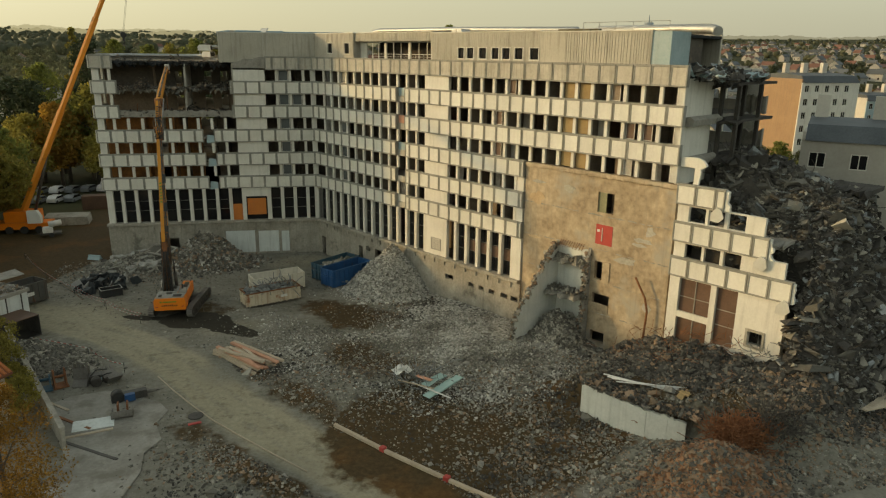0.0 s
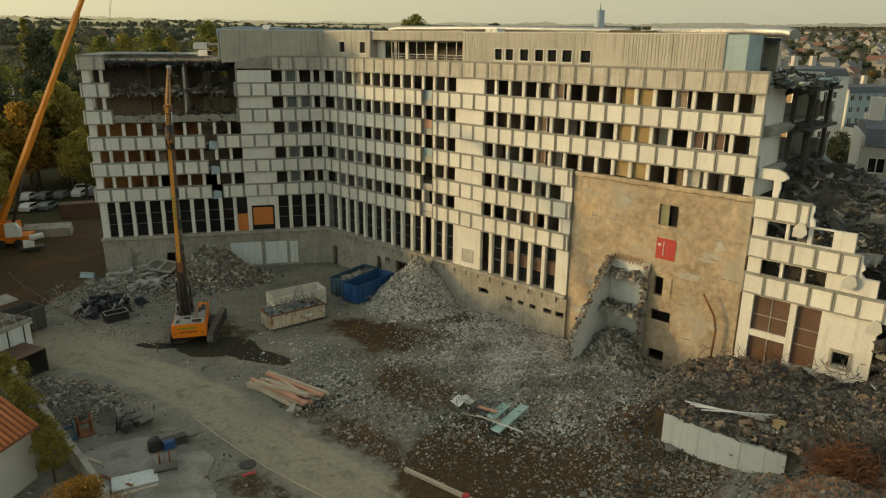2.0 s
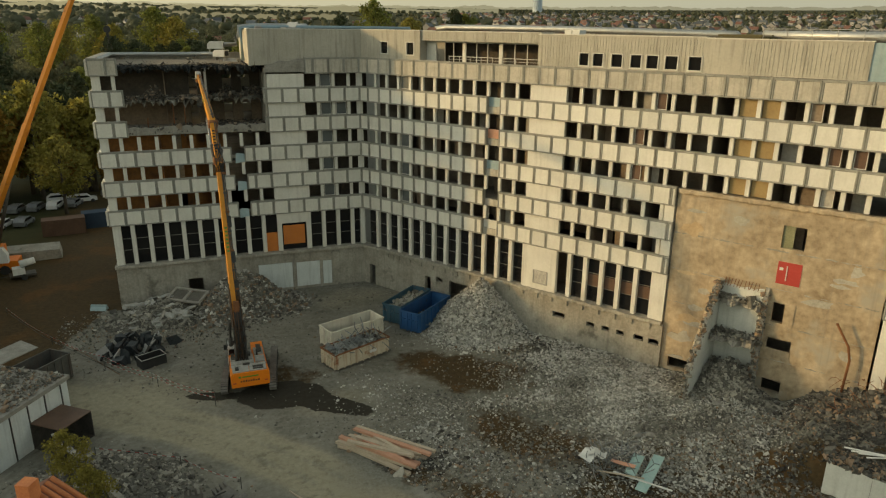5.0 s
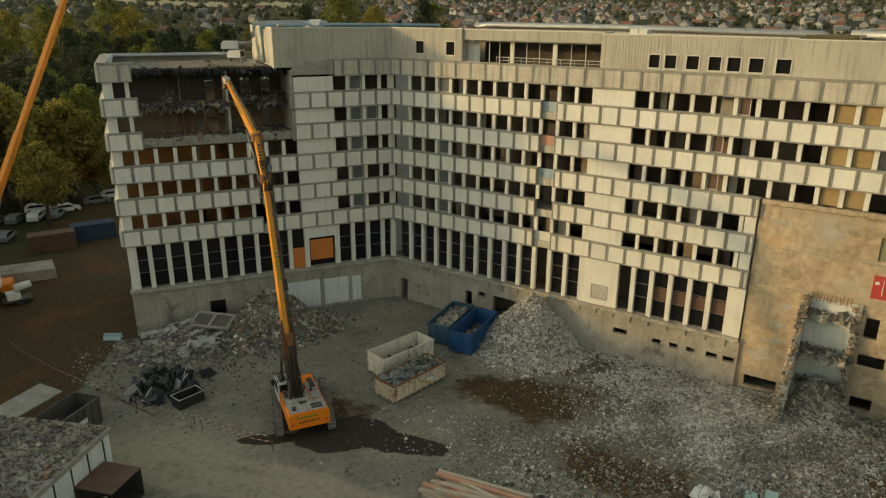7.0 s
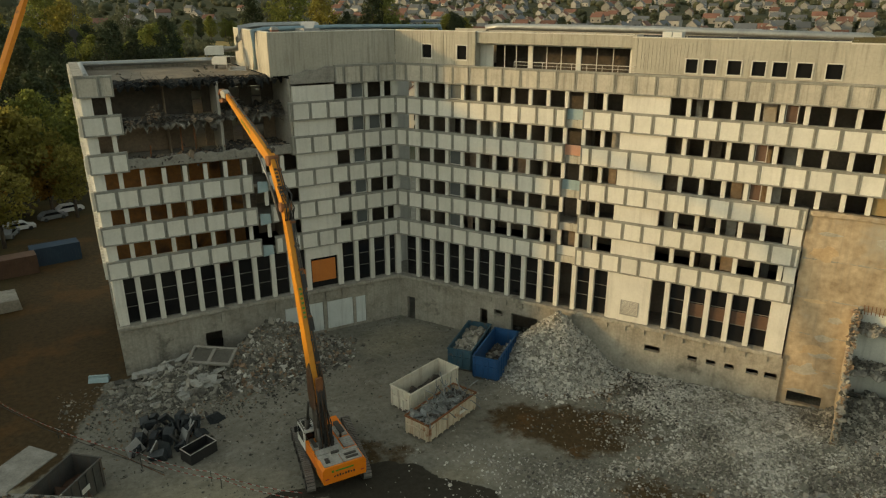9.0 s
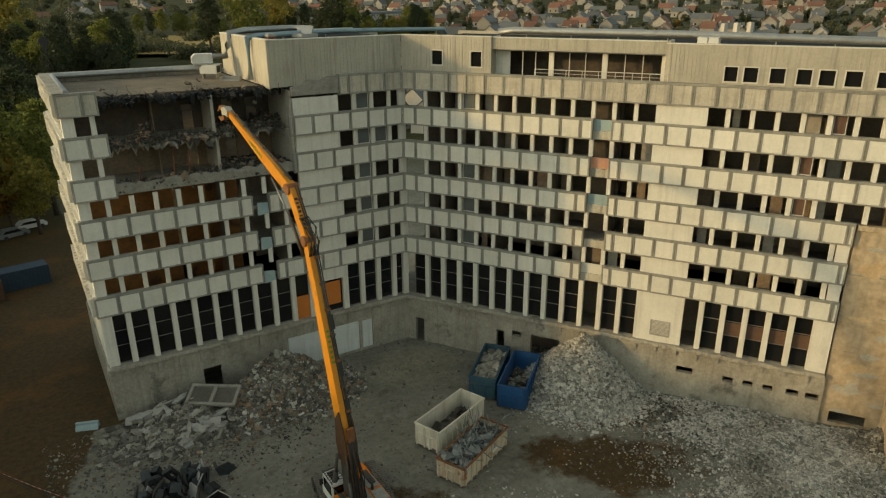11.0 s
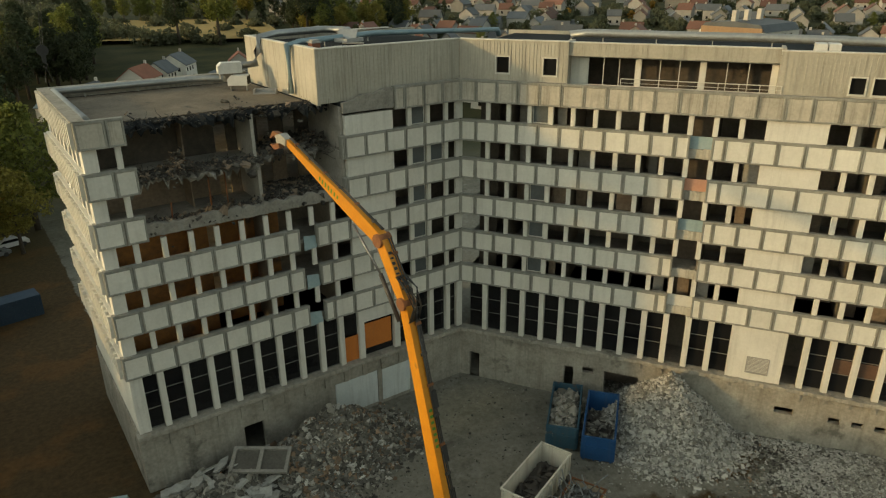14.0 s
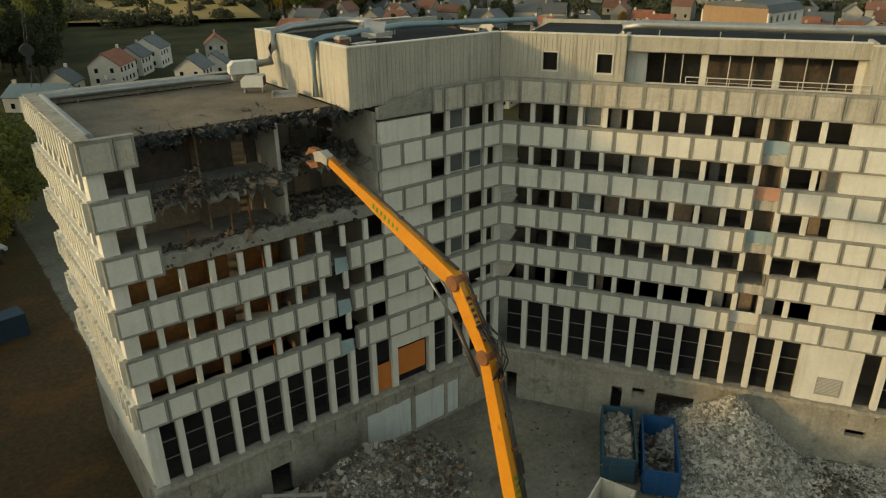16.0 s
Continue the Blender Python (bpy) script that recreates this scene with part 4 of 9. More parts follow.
# base storey with its openings
bm = bmesh.new()
wall_with_holes(bm, END_L + 0.1, CORNER + 0.05, -0.5, FOOT - 0.35, 0.02, 0.5,
                [(-20.4, -18.75, 0.0, 2.75), (-12.3, -8.1, 0.3, 3.6), (-7.7, -4.7, 0.3, 3.5), (-4.4, -3.2, 0.3, 3.4)])
part("base_wall", bm, BASE, wing_l, "stained grey concrete base wall")
bm = ragged_strip(END_L, CORNER, 90, -0.3, 0.65, FOOT - 0.36, FOOT - 0.01)
part("ledge", bm, BASE, wing_l, "chipped concrete ledge")
for x in PL[:12]:
    bm = bmesh.new()
    box(bm, x - 0.2, x + 0.2, -0.14, 0.02, FOOT - 1.5, FOOT - 0.36)
    part("pier", bm, BASE, wing_l)
for a, b, h in ((-12.3, -8.1, 3.6), (-7.7, -4.7, 3.5), (-4.4, -3.2, 3.4)):
    bm = bmesh.new()
    box(bm, a + 0.05, b - 0.05, 0.06, 0.14, -0.2, h - 0.05)
    part("shutter", bm, LIGHTDOOR, wing_l, "pale panelled goods shutter")
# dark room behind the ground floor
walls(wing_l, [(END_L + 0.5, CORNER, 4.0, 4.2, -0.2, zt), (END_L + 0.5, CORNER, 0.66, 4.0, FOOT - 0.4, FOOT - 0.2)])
bm = bmesh.new()
box(bm, END_L + 0.1, END_L + 0.5, 0.5, DEPTH, -0.5, FOOT + 0.1)
part("base_wall", bm, BASE, wing_l)
slab(wing_l, END_L + 0.4, CORNER - 0.3, 0.63, DEPTH, BANDS[5] - 1.0)

# ----- right wing -----
wing_r = thing("office_building_wing", "pale panelled office wing, far end torn off and collapsed into rubble", "building", RIGHT, "wings of the office block")
JR = [1.35 + PITCH_R * k for k in range(40)]
PR = [0.545 + PITCH_R * k for k in range(32)]
GAP_R, BLANK_R, CUT_R, END_R = (18.4, 19.95), (23.5, 27.4), 39.1, 56.2
for i, z in enumerate(BANDS):
    end = END_R if i < 3 else CUT_R
    if i == 0:
        band(wing_r, 0.0, end, z, JR, PARAPET)
    else:
        band(wing_r, 0.0, GAP_R[0] + RNG.uniform(-0.25, 0.1), z, JR)
        band(wing_r, GAP_R[1] + RNG.uniform(-0.1, 0.2), end, z, JR)
for j in range(5):
    z1, z0 = BANDS[j] - BAND, BANDS[j + 1] + 0.05
    end = END_R if j < 3 else CUT_R
    for x in PR[1:]:
        if BLANK_R[0] < x < BLANK_R[1] or x > end - 0.5:
            continue
        post(wing_r, x, z0, z1)
    bm = bmesh.new()
    box(bm, BLANK_R[0] - 0.05, BLANK_R[1] + 0.05, 0.2, 0.6, z0, z1)
    part("blank_wall", bm, WHITE, wing_r, "plain white infill wall")
    if j > 2:
        bm = bmesh.new()
        box(bm, end - 1.0, end - 0.1, 0.22, 0.6, z0, z1)
        part("end_wall", bm, WHITE, wing_r)
    else:
        post(wing_r, end - 0.55, z0, z1, 0.7)
    slab(wing_r, 0.2, END_R - 0.3, 0.45, DEPTH - 2, BANDS[j + 1] - 1.0)
# gap column: where the outer panels are off, beams and infill show a little further back
for i, (mat, lab) in enumerate(((BLUEBOX, "pale blue-grey infill sheet"), (PINK, "exposed salmon infill"), (BLUEBOX, "pale blue-grey infill sheet"), (None, ""), (PANEL, "cream infill sheet")), 1):
    bm = ragged_strip(GAP_R[0] - 0.35, GAP_R[1] + 0.35, 14, 0.36, 0.6, BANDS[i] - BAND, BANDS[i] - 0.58 * BAND, 0.02, 0.02, 0.07)
    part("beam_stub", bm, PARAPET, wing_r, "exposed grey beam")
    if mat:
        bm = bmesh.new()
        box(bm, GAP_R[0] - 0.35, GAP_R[1] + 0.35, 0.44, 0.52, BANDS[i] - 0.57 * BAND, BANDS[i] - 0.06)
        part("infill_sheet", bm, mat, wing_r, lab)
# boards, blinds and glass in some lights
for j, ks, mat, lab in ((0, (24, 25), CURTAIN, "ochre board behind a window"), (1, (24, 25), CURTAIN, "ochre board behind a window"), (2, (24, 25), CURTAIN, "ochre board behind a window"),
                        (0, (3,), BLUEPANE, ""), (2, (3,), BLUEPANE, ""), (3, (3,), BLUEPANE, ""), (4, (3,), BLUEPANE, ""),
                        (1, (28, 29), BROWNPANE, ""), (0, (20,), BROWNPANE, ""), (1, (19,), BROWNPANE, ""), (2, (19,), BROWNPANE, ""), (0, (27,), INNER, ""), (2, (28,), INNER_PALE, "")):
    for k in ks:
        x = PR[k] + 0.24
        infill(wing_r, x, x + (PITCH_R - 0.48) * (1.0 if mat in (CURTAIN, BLUEPANE) else 0.7), BANDS[j + 1] + 0.06, BANDS[j] - BAND - 0.02, mat, lab, 0.55, frame=mat is not CURTAIN)
# spine and cross walls
for j in range(5):
    # Added dark sheet behind the gap column paints the shade of the opening.
    walls(wing_r, [(GAP_R[0] - 0.5, GAP_R[1] + 0.5, 2.6, 2.7, BANDS[j + 1] - 0.98, BANDS[j] - 1.3)], SOOTSHADE)
    f, c = BANDS[j + 1] - 1.0, BANDS[j] - 1.28
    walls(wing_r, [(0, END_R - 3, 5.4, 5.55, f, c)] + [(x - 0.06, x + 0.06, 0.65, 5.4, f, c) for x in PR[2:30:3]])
room = np.random.default_rng(31)
for j in range(5):
    f, c = BANDS[j + 1] - 0.95, BANDS[j] - 1.3
    for k in range(1, 31):
        if room.random() < 0.42:
            x0 = PR[k] + room.uniform(0.1, 0.6)
            v = room.uniform(1.2, 3.4)
            walls(wing_r, [(x0, x0 + room.uniform(0.5, 1.3), v, v + 0.1, f, c - (0.6 if room.random() < 0.3 else 0.0))], INNER_PALE if room.random() < 0.6 else INNER, "remains of a pale partition")
# tall glazing of the right wing
for k, x in enumerate(PR):
    if x < GAP_R[0] + 30 and x < CUT_R - 0.9 and not (BLANK_R[0] < x < BLANK_R[1]):
        if k:
            post(wing_r, x, FOOT, zt, 0.42, 0.15, 0.62, "pillar")
        a, b = x + 0.22, x + PITCH_R - 0.22
        if b < CUT_R - 0.4 and not (BLANK_R[0] < (a + b) / 2 < BLANK_R[1]) and not (GAP_R[0] < (a + b) / 2 < GAP_R[1]):
            tall_light(wing_r, a, b, FOOT, zt, BROWNPANE if (a > 29.5) else None)
bm = bmesh.new()
box(bm, BLANK_R[0] - 0.1, BLANK_R[1] + 0.1, 0.12, 0.6, FOOT - 0.1, zt)
part("blank_wall", bm, WHITE, wing_r, "plain white infill wall")
bm = bmesh.new()
box(bm, CUT_R - 1.15, CUT_R - 0.02, 0.12, 0.6, FOOT - 0.2, zt)
part("end_wall", bm, WHITE, wing_r)
vent = bmesh.new()
wall_with_holes(vent, 24.84, 26.55, 5.75, 7.25, 0.06, 0.118, [(24.92, 26.47, 5.83, 7.17)])
for k in range(11):
    box(vent, 24.93, 26.46, 0.075, 0.1, 5.85 + k * 0.12, 5.92 + k * 0.12)
part("vent_grille", vent, GREYPANE, wing_r, "grey louvred vent")
bm = bmesh.new()
wall_with_holes(bm, -0.1, CUT_R + 0.15, -0.5, FOOT - 0.35, 0.02, 0.5,
                [(0.95, 1.95, 0, 2.6), (10.1, 10.95, 0.2, 3.1), (11.75, 12.7, 2.75, 3.35), (13.7, 16.6, 0, 3.3), (27.5, 28.9, 2.6, 3.2),
                 (31.45, 32.3, 2.6, 3.1), (33.1, 33.9, 2.6, 3.1), (34.7, 35.5, 2.6, 3.1), (36.5, 37.5, 2.6, 3.15), (38.0, 39.0, 2.6, 3.15)])
part("base_wall", bm, BASE, wing_r, "stained grey concrete base wall")
bm = ragged_strip(0, CUT_R, 120, -0.28, 0.65, FOOT - 0.36, FOOT - 0.01, 0.07)
part("ledge", bm, BASE, wing_r, "chipped concrete ledge")
for x in PR[1:22]:
    bm = bmesh.new()
    box(bm, x - 0.2, x + 0.2, -0.12, 0.02, FOOT - 0.95, FOOT - 0.36)
    part("pier", bm, BASE, wing_r)
walls(wing_r, [(0, END_R, 4.0, 4.2, -0.2, zt), (0, CUT_R, 0.66, 4.0, FOOT - 0.4, FOOT - 0.2)])
slab(wing_r, 0.2, END_R - 0.3, 0.63, DEPTH - 2, BANDS[5] - 1.0)
# bare cross wall where another block was torn away
cw = bmesh.new()
wall_with_holes(cw, CUT_R + 0.1, END_R, -0.5, 18.05, 0.30, 0.75,
                [(48.2, 50.0, 14.35, 16.3), (48.25, 50.1, 11.25, 13.2), (48.35, 49.3, 7.7, 9.5), (48.3, 50.25, 4.5, 6.25), (48.4, 50.0, 1.2, 2.35), (40.0, 42.7, 0.7, 1.75), (40.3, 40.7, 14.3, 14.55)])
part("cross_wall", cw, BARE, wing_r, "bare tan concrete wall with rough pour lines")
bm = ragged_strip(CUT_R + 0.1, END_R, 64, 0.10, 0.7, 17.72, 18.12, 0.035, 0.07, 0.03)
part("torn_ledge", bm, BARE, wing_r, "ragged concrete ledge")
for x, z0, z1 in ((42.6, 4.3, 17.4), (46.1, 10.6, 17.4), (51.4, 0.6, 17.4), (53.9, 4.3, 14.0), (44.3, 11.0, 17.4)):
    bm = bmesh.new()
    box(bm, x - 0.015, x + 0.015, 0.29, 0.31, z0, z1)
    part("wall_joint", bm, BARE, wing_r, "dark vertical pour joint")
for z in (4.2, 7.35, 10.6, 14.0):
    bm = ragged_strip(CUT_R + 0.2, END_R - 0.2, 60, 0.285, 0.5, z, z + 0.12, 0.03, 0.04, 0.05)
    part("pour_line", bm, BASE, wing_r)
# scabs of old mortar and plaster left on the bare wall
SCAB = material("old grey mortar", (0.27, 0.255, 0.215), (0.50, 0.47, 0.41), 0.95, 0.8, 5, 0.5)
SCABWARM = material("old ochre mortar", (0.36, 0.255, 0.15), (0.58, 0.44, 0.28), 0.95, 0.8, 5, 0.5)
for k in range(46):
    s0, z0 = RNG.uniform(40.0, 55.4), RNG.uniform(0.8, 17.2)
    if 43.2 < s0 < 51.0 and z0 < 13.8 or 47.4 < s0 < 51.0:
        continue
    w, h = RNG.uniform(0.3, 1.5), RNG.uniform(0.12, 0.7)
    bm = bmesh.new()
    prism(bm, [(s0 + math.cos(a) * w * RNG.uniform(0.5, 1.1), z0 + math.sin(a) * h * RNG.uniform(0.5, 1.1)) for a in (2 * math.pi * q / 11 for q in range(11))], 0.27 - 0.012 * RNG.random(), 0.302)
    part("mortar_patch", bm, SCAB if k % 3 else SCABWARM, wing_r)
bm = bmesh.new()
wall_with_holes(bm, 48.25, 50.1, 11.25, 13.2, 0.26, 0.32, [])
door = part("door", bm, REDDOOR, wing_r, "bright red steel fire door")
bm = bmesh.new()
box(bm, 48.95, 49.02, 0.2, 0.258, 11.6, 12.9), box(bm, 48.4, 48.7, 0.245, 0.258, 12.45, 12.7)
part("push_bar", bm, FRAME, door)
bm = bmesh.new()
box(bm, 48.22, 49.1, 0.45, 0.5, 14.35, 16.3)
part("board", bm, material("olive dusty pane", (0.16, 0.16, 0.09), (0.28, 0.27, 0.16), 0.5), wing_r, "olive dusty pane in an opening")
for a, b, c, d in ((48.3, 50.25, 4.5, 5.3), (49.3, 50.1, 7.7, 9.6)):
    bm = bmesh.new()
    box(bm, a, b, 0.22, 0.3, c, d)
    part("infill", bm, BARE, wing_r)
# lower block at the far end
for i in (3, 4, 5):
    end = {3: 60.6, 4: 64.6, 5: 66.8}[i]
    band(wing_r, END_R + 0.08, end, BANDS[i] + (0.1 if i < 5 else 0.25), [END_R + 0.1 + 1.74 * k for k in range(1, 8)], PANEL)
for i, end in ((3, 60.6), (4, 64.6), (5, 66.8)):
    zt_, zb_ = BANDS[i] + (0.1 if i < 5 else 0.25), BANDS[i] + (0.1 if i < 5 else 0.25) - BAND
    bm = bmesh.new()
    prism(bm, [(end, zb_ + 0.02)] + [(end + 0.1 + 0.45 * RNG.random() * (1 - 0.5 * q / 7), zb_ + 0.05 + (BAND - 0.15) * q / 7) for q in range(8)] + [(end, zt_ - 0.02)], 0.06, 0.4)
    part("torn_panel", bm, PANEL, wing_r, "broken panel end with a jagged edge")
    bm = bmesh.new()
    prism(bm, [(0, 0), (0.7, 0.1), (0.95, 0.6), (0.6, 1.2), (0.2, 1.35), (-0.15, 0.7)], -0.06, 0.06)
    part("hanging_panel", bm, PANEL, wing_r, "loose panel piece hanging down", m=pose(end - 1.0, -0.12, zb_ - 0.9, 8, 14, 10))
for j in (3, 4):
    z0, z1 = BANDS[j + 1] + 0.12, BANDS[j] + 0.1 - BAND
    bm = bmesh.new()
    wall_with_holes(bm, END_R + 0.25, {3: 64.0, 4: 66.0}[j], z0, z1, 0.24, 0.6, [(57.5, 59.0, z0 + 0.08, z1 - 0.1), (59.25, 60.65, z0 + 0.08, z1 - 0.1), (60.95, 62.45, z0 + 0.08, z1 - 0.1)])
    part("window_wall", bm, WHITE, wing_r, "white wall with square windows")
bm = bmesh.new()
wall_with_holes(bm, END_R + 0.2, 66.5, 0, zt + 0.25, 0.2, 0.65, [(57.35, 60.25, 2.5, 10.0), (60.75, 62.6, 4.8, 10.0), (63.8, 65.0, 5.75, 6.95)])
part("window_wall", bm, WHITE, wing_r, "white ground-floor wall of the lower block")
bm = bmesh.new()
wall_with_holes(bm, 63.6, 65.2, 5.55, 7.15, 0.12, 0.198, [(63.8, 65.0, 5.75, 6.95)])
part("frame", bm, BASE, wing_r)
bm = bmesh.new()
box(bm, 57.35, 60.25, 0.5, 0.55, 2.5, 10.0), box(bm, 60.75, 62.6, 0.5, 0.55, 4.8, 10.0)
part("infill_board", bm, BROWNPANE, wing_r, "reddish brown glazing boards")
bm = bmesh.new()
box(bm, 57.36, 60.24, 0.22, 0.43, 6.4, 6.95)
part("transom", bm, WHITE, wing_r)
for q0, q1, zs, xs in ((57.36, 60.24, (2.5, 6.39, 8.3, 10.0), (57.36, 58.8, 60.24)), (60.76, 62.59, (4.8, 6.6, 8.0, 10.0), (60.76, 62.59))):
    bm = bmesh.new()
    wall_with_holes(bm, q0, q1, zs[0], zs[-1], 0.44, 0.498, [(x0 + 0.04, x1 - 0.04, a + 0.03, b - 0.03) for x0, x1 in zip(xs, xs[1:]) for a, b in zip(zs, zs[1:])])
    part("glazing_frame", bm, RIM, wing_r)
for z in (11.3, 14.6):
    ragged_slab(wing_r, END_R + 0.3, 65.5, lambda x: 0.6, 9, z)
bm = bmesh.new()
box(bm, END_R + 0.4, 65, 4.0, 4.2, 0, 15)
part("inner_wall", bm, INNER, wing_r)
# torn end face: white wall, stair remains, columns
bm = bmesh.new()
box(bm, END_R - 0.5, END_R - 0.25, 0.5, 5.5, 18.0, 27.0)
part("end_wall", bm, WHITE, wing_r, "chipped pale plaster end wall")
bm = bmesh.new()
prism(bm, [(END_R + 0.05, 19.75), (END_R + 0.05, 20.55), (57.7, 20.6), (58.3, 20.4), (58.6, 20.0), (58.2, 19.7)], 0.3, 0.6)
prism(bm, [(57.55, 18.36), (57.55, 19.74), (58.05, 19.74), (58.1, 19.2), (57.98, 18.36)], 0.32, 0.58)
part("wall_fragment", bm, WHITE, wing_r, "white window bay left standing")
for s, v in ((56.5, 6.0), (56.6, 10.2), (57.9, 6.2), (58.0, 10.4)):
    bm = bmesh.new()
    box(bm, s - 0.16, s + 0.16, v - 0.16, v + 0.16, 0, 26.6)
    part("column", bm, BLACKDUST, wing_r, "sooty bare concrete column")
for z in (23.5, 20.3, 26.7):
    ragged_slab(wing_r, END_R - 0.3, 58.3, lambda x: 5.0, 13.0, z, 0.24, droop=0.5, mat=BLACKDUST)
    bm = ragged_strip(END_R - 0.2, 58.0, 8, 11.8, 12.2, z + 0.3, z + 1.9 if z < 26 else z + 0.6, 0.06, 0.2, 0.3)
    part("wall_fragment", bm, SLAB, wing_r)
for z in (19.6, 23.0):
    bm = bmesh.new()
    prism(bm, [(END_R - 0.24, z), (END_R + 0.5, z + 0.1), (END_R + 0.6, z + 0.6), (END_R + 0.2, z + 0.9), (END_R - 0.24, z + 0.8)], 0.8, 6.0)
    part("slab_edge", bm, SLAB, wing_r)
bm = bmesh.new()
wall_with_holes(bm, 0.0, END_R, 0, TOPZ - 0.3, DEPTH - 2, DEPTH - 1.7, [(1.5 + k * PITCH_R, 2.7 + k * PITCH_R, BANDS[j + 1] + 0.05, BANDS[j] - BAND) for j in range(5) for k in range(30)])
part("rear_wall", bm, WHITE, wing_r)
slab(wing_r, 0.2, END_R - 0.4, 0.45, DEPTH - 2, 27.3, 0.35, ROOFING, "roof_slab")

# dark sheets added behind the windows at the inner corner, to block see-through light
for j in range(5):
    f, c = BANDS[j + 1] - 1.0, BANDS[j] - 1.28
    walls(wing_l, [(-1.4, 2.4, 2.6, 2.7, f, c)], SOOTSHADE)
    walls(wing_r, [(0.9, 2.6, 2.6, 2.7, f, c)], SOOTSHADE)

# ----- penthouse storey -----
PTOP, PFOOT = 31.2, 27.35


_ribs = {}


def ribbed_wall(parent, x0, x1, v, z0, z1, holes=(), th=0.25, pitch=0.30, mat=CLAD, m=None, label="ribbed beige cladding"):
    bm = bmesh.new()
    wall_with_holes(bm, x0, x1, z0, z1, v, v + th, holes)
    wall = part("clad_wall", bm, mat, parent, label, m)
    k = x0 + 0.1
    while k < x1 - 0.1:
        over = [h[3] for h in holes if h[0] - 0.15 < k + 0.05 < h[1] + 0.15]
        low = max(over) + 0.12 if over else z0 + 0.02
        key = (round(z1 - low, 1), mat.name)
        if key not in _ribs:
            rb = bmesh.new()
            box(rb, 0, 0.08, -0.03, -0.001, 0, z1 - low - 0.12)
            _ribs[key] = mesh_of("rib", rb, mat)
        ob = new("rib", _ribs[key])
        ob.parent, ob.location = wall, (k, v, low)
        k += pitch * (0.75 + 0.5 * RNG.random())
    return wall


def window_unit(parent, x0, x1, z0, z1, v):
    bm = bmesh.new()
    wall_with_holes(bm, x0 - 0.1, x1 + 0.1, z0 - 0.12, z1 + 0.08, v - 0.07, v + 0.05, [(x0, x1, z0, z1)])
    w = part("window", bm, FRAME, parent, "white framed window")
    bm = bmesh.new()
    box(bm, x0, x1, v + 0.12, v + 0.14, z0, z1)
    part("pane", bm, GLASSDARK, w)


ribbed_wall(wing_l, -11.55, 1.40, 0.85, PFOOT - 0.1, PTOP)
ribbed_wall(wing_l, 0.9, DEPTH - 1.2, 0, PFOOT - 0.2, PTOP, m=Matrix.Translation((-11.3, 0, 0)) @ pose(0, 0, 0, 0, 0, 90), pitch=1.6, mat=CLAD, label="flat beige end cladding")
w2 = [(2.8, 3.85, 28.65, 29.9), (6.7, 7.75, 28.6, 29.9)]
ribbed_wall(wing_r, -0.44, 8.6, 0.85, PFOOT, PTOP, w2)
for h in w2:
    window_unit(wing_r, *h, 0.85)
for x in (8.4, 23.7):
    bm = bmesh.new()
    box(bm, x, x + 0.25, 0.86, 3.2, PFOOT, PTOP)
    part("side_wall", bm, CLAD, wing_r)
# set-back gallery: fascia above, glazing behind, rail in front
ribbed_wall(wing_r, 8.66, 23.69, 1.1, 30.15, PTOP - 0.05)
bm = bmesh.new()
wall_with_holes(bm, 8.66, 23.69, PFOOT, 30.15, 2.0, 2.2, [(10.0, 13.7, 27.85, 30.05), (14.05, 18.4, 27.85, 30.05), (18.75, 23.3, 27.85, 30.05)])
part("gallery_wall", bm, WHITE, wing_r, "white wall of a set-back gallery")
bm = bmesh.new()
for a, b in ((10.0, 13.7), (14.05, 18.4), (18.75, 23.3)):
    for f in (0, 0.33, 0.66, 1.0):
        box(bm, a + (b - a - 0.06) * f, a + (b - a - 0.06) * f + 0.06, 2.02, 2.12, 27.85, 30.05)
    box(bm, a, b, 2.02, 2.12, 29.98, 30.05), box(bm, a, b, 2.02, 2.12, 27.85, 27.92)
part("gallery_frame", bm, FRAME, wing_r)
# Dark sheet behind the gallery glazing paints the room's shade.
bm = bmesh.new()
box(bm, 9, 24, 5, 5.1, PFOOT, 30.2)
part("inner_wall", bm, SOOTSHADE, wing_r)
bm = bmesh.new()
rod(bm, (12.8, 0.75, 28.62), (24.0, 0.75, 28.62), 0.035, 6), rod(bm, (12.8, 0.75, 28.32), (24.0, 0.75, 28.32), 0.02, 6)
for k in range(9):
    rod(bm, (12.8 + k * 1.4, 0.75, 27.3), (12.8 + k * 1.4, 0.75, 28.62), 0.025, 6)
part("railing", bm, FRAME, wing_r, "thin pale guard rail")
w7 = [(a - 0.62, b - 0.6) for a, b in ((28.85, 29.75), (30.25, 31.2), (32.1, 33.1), (33.95, 34.9), (35.45, 36.45), (37.15, 38.2), (39.2, 40.25))]
ribbed_wall(wing_r, 23.95, 39.85, 0.85, PFOOT, PTOP - 0.2, [(a, b, 28.3, 29.4) for a, b in w7])
for a, b in w7:
    window_unit(wing_r, a, b, 28.3, 29.4, 0.85)
bm = bmesh.new()
box(bm, 39.85, 42.85, 0.84, 1.1, PFOOT, PTOP - 0.2)
part("flat_panel", bm, CLAD, wing_r, "smooth beige cladding panels")
ribbed_wall(wing_r, 42.85, 52.1, 0.85, PFOOT, PTOP - 0.3)
bm = bmesh.new()
box(bm, 52.11, 53.9, 0.95, 1.2, PFOOT + 0.3, PTOP - 0.35)
part("sheet_panel", bm, BLUEBOX, wing_r, "pale blue sheet panel")
bm = bmesh.new()
box(bm, 53.65, 53.9, 1.21, 4.2, PFOOT + 0.3, PTOP - 0.35)
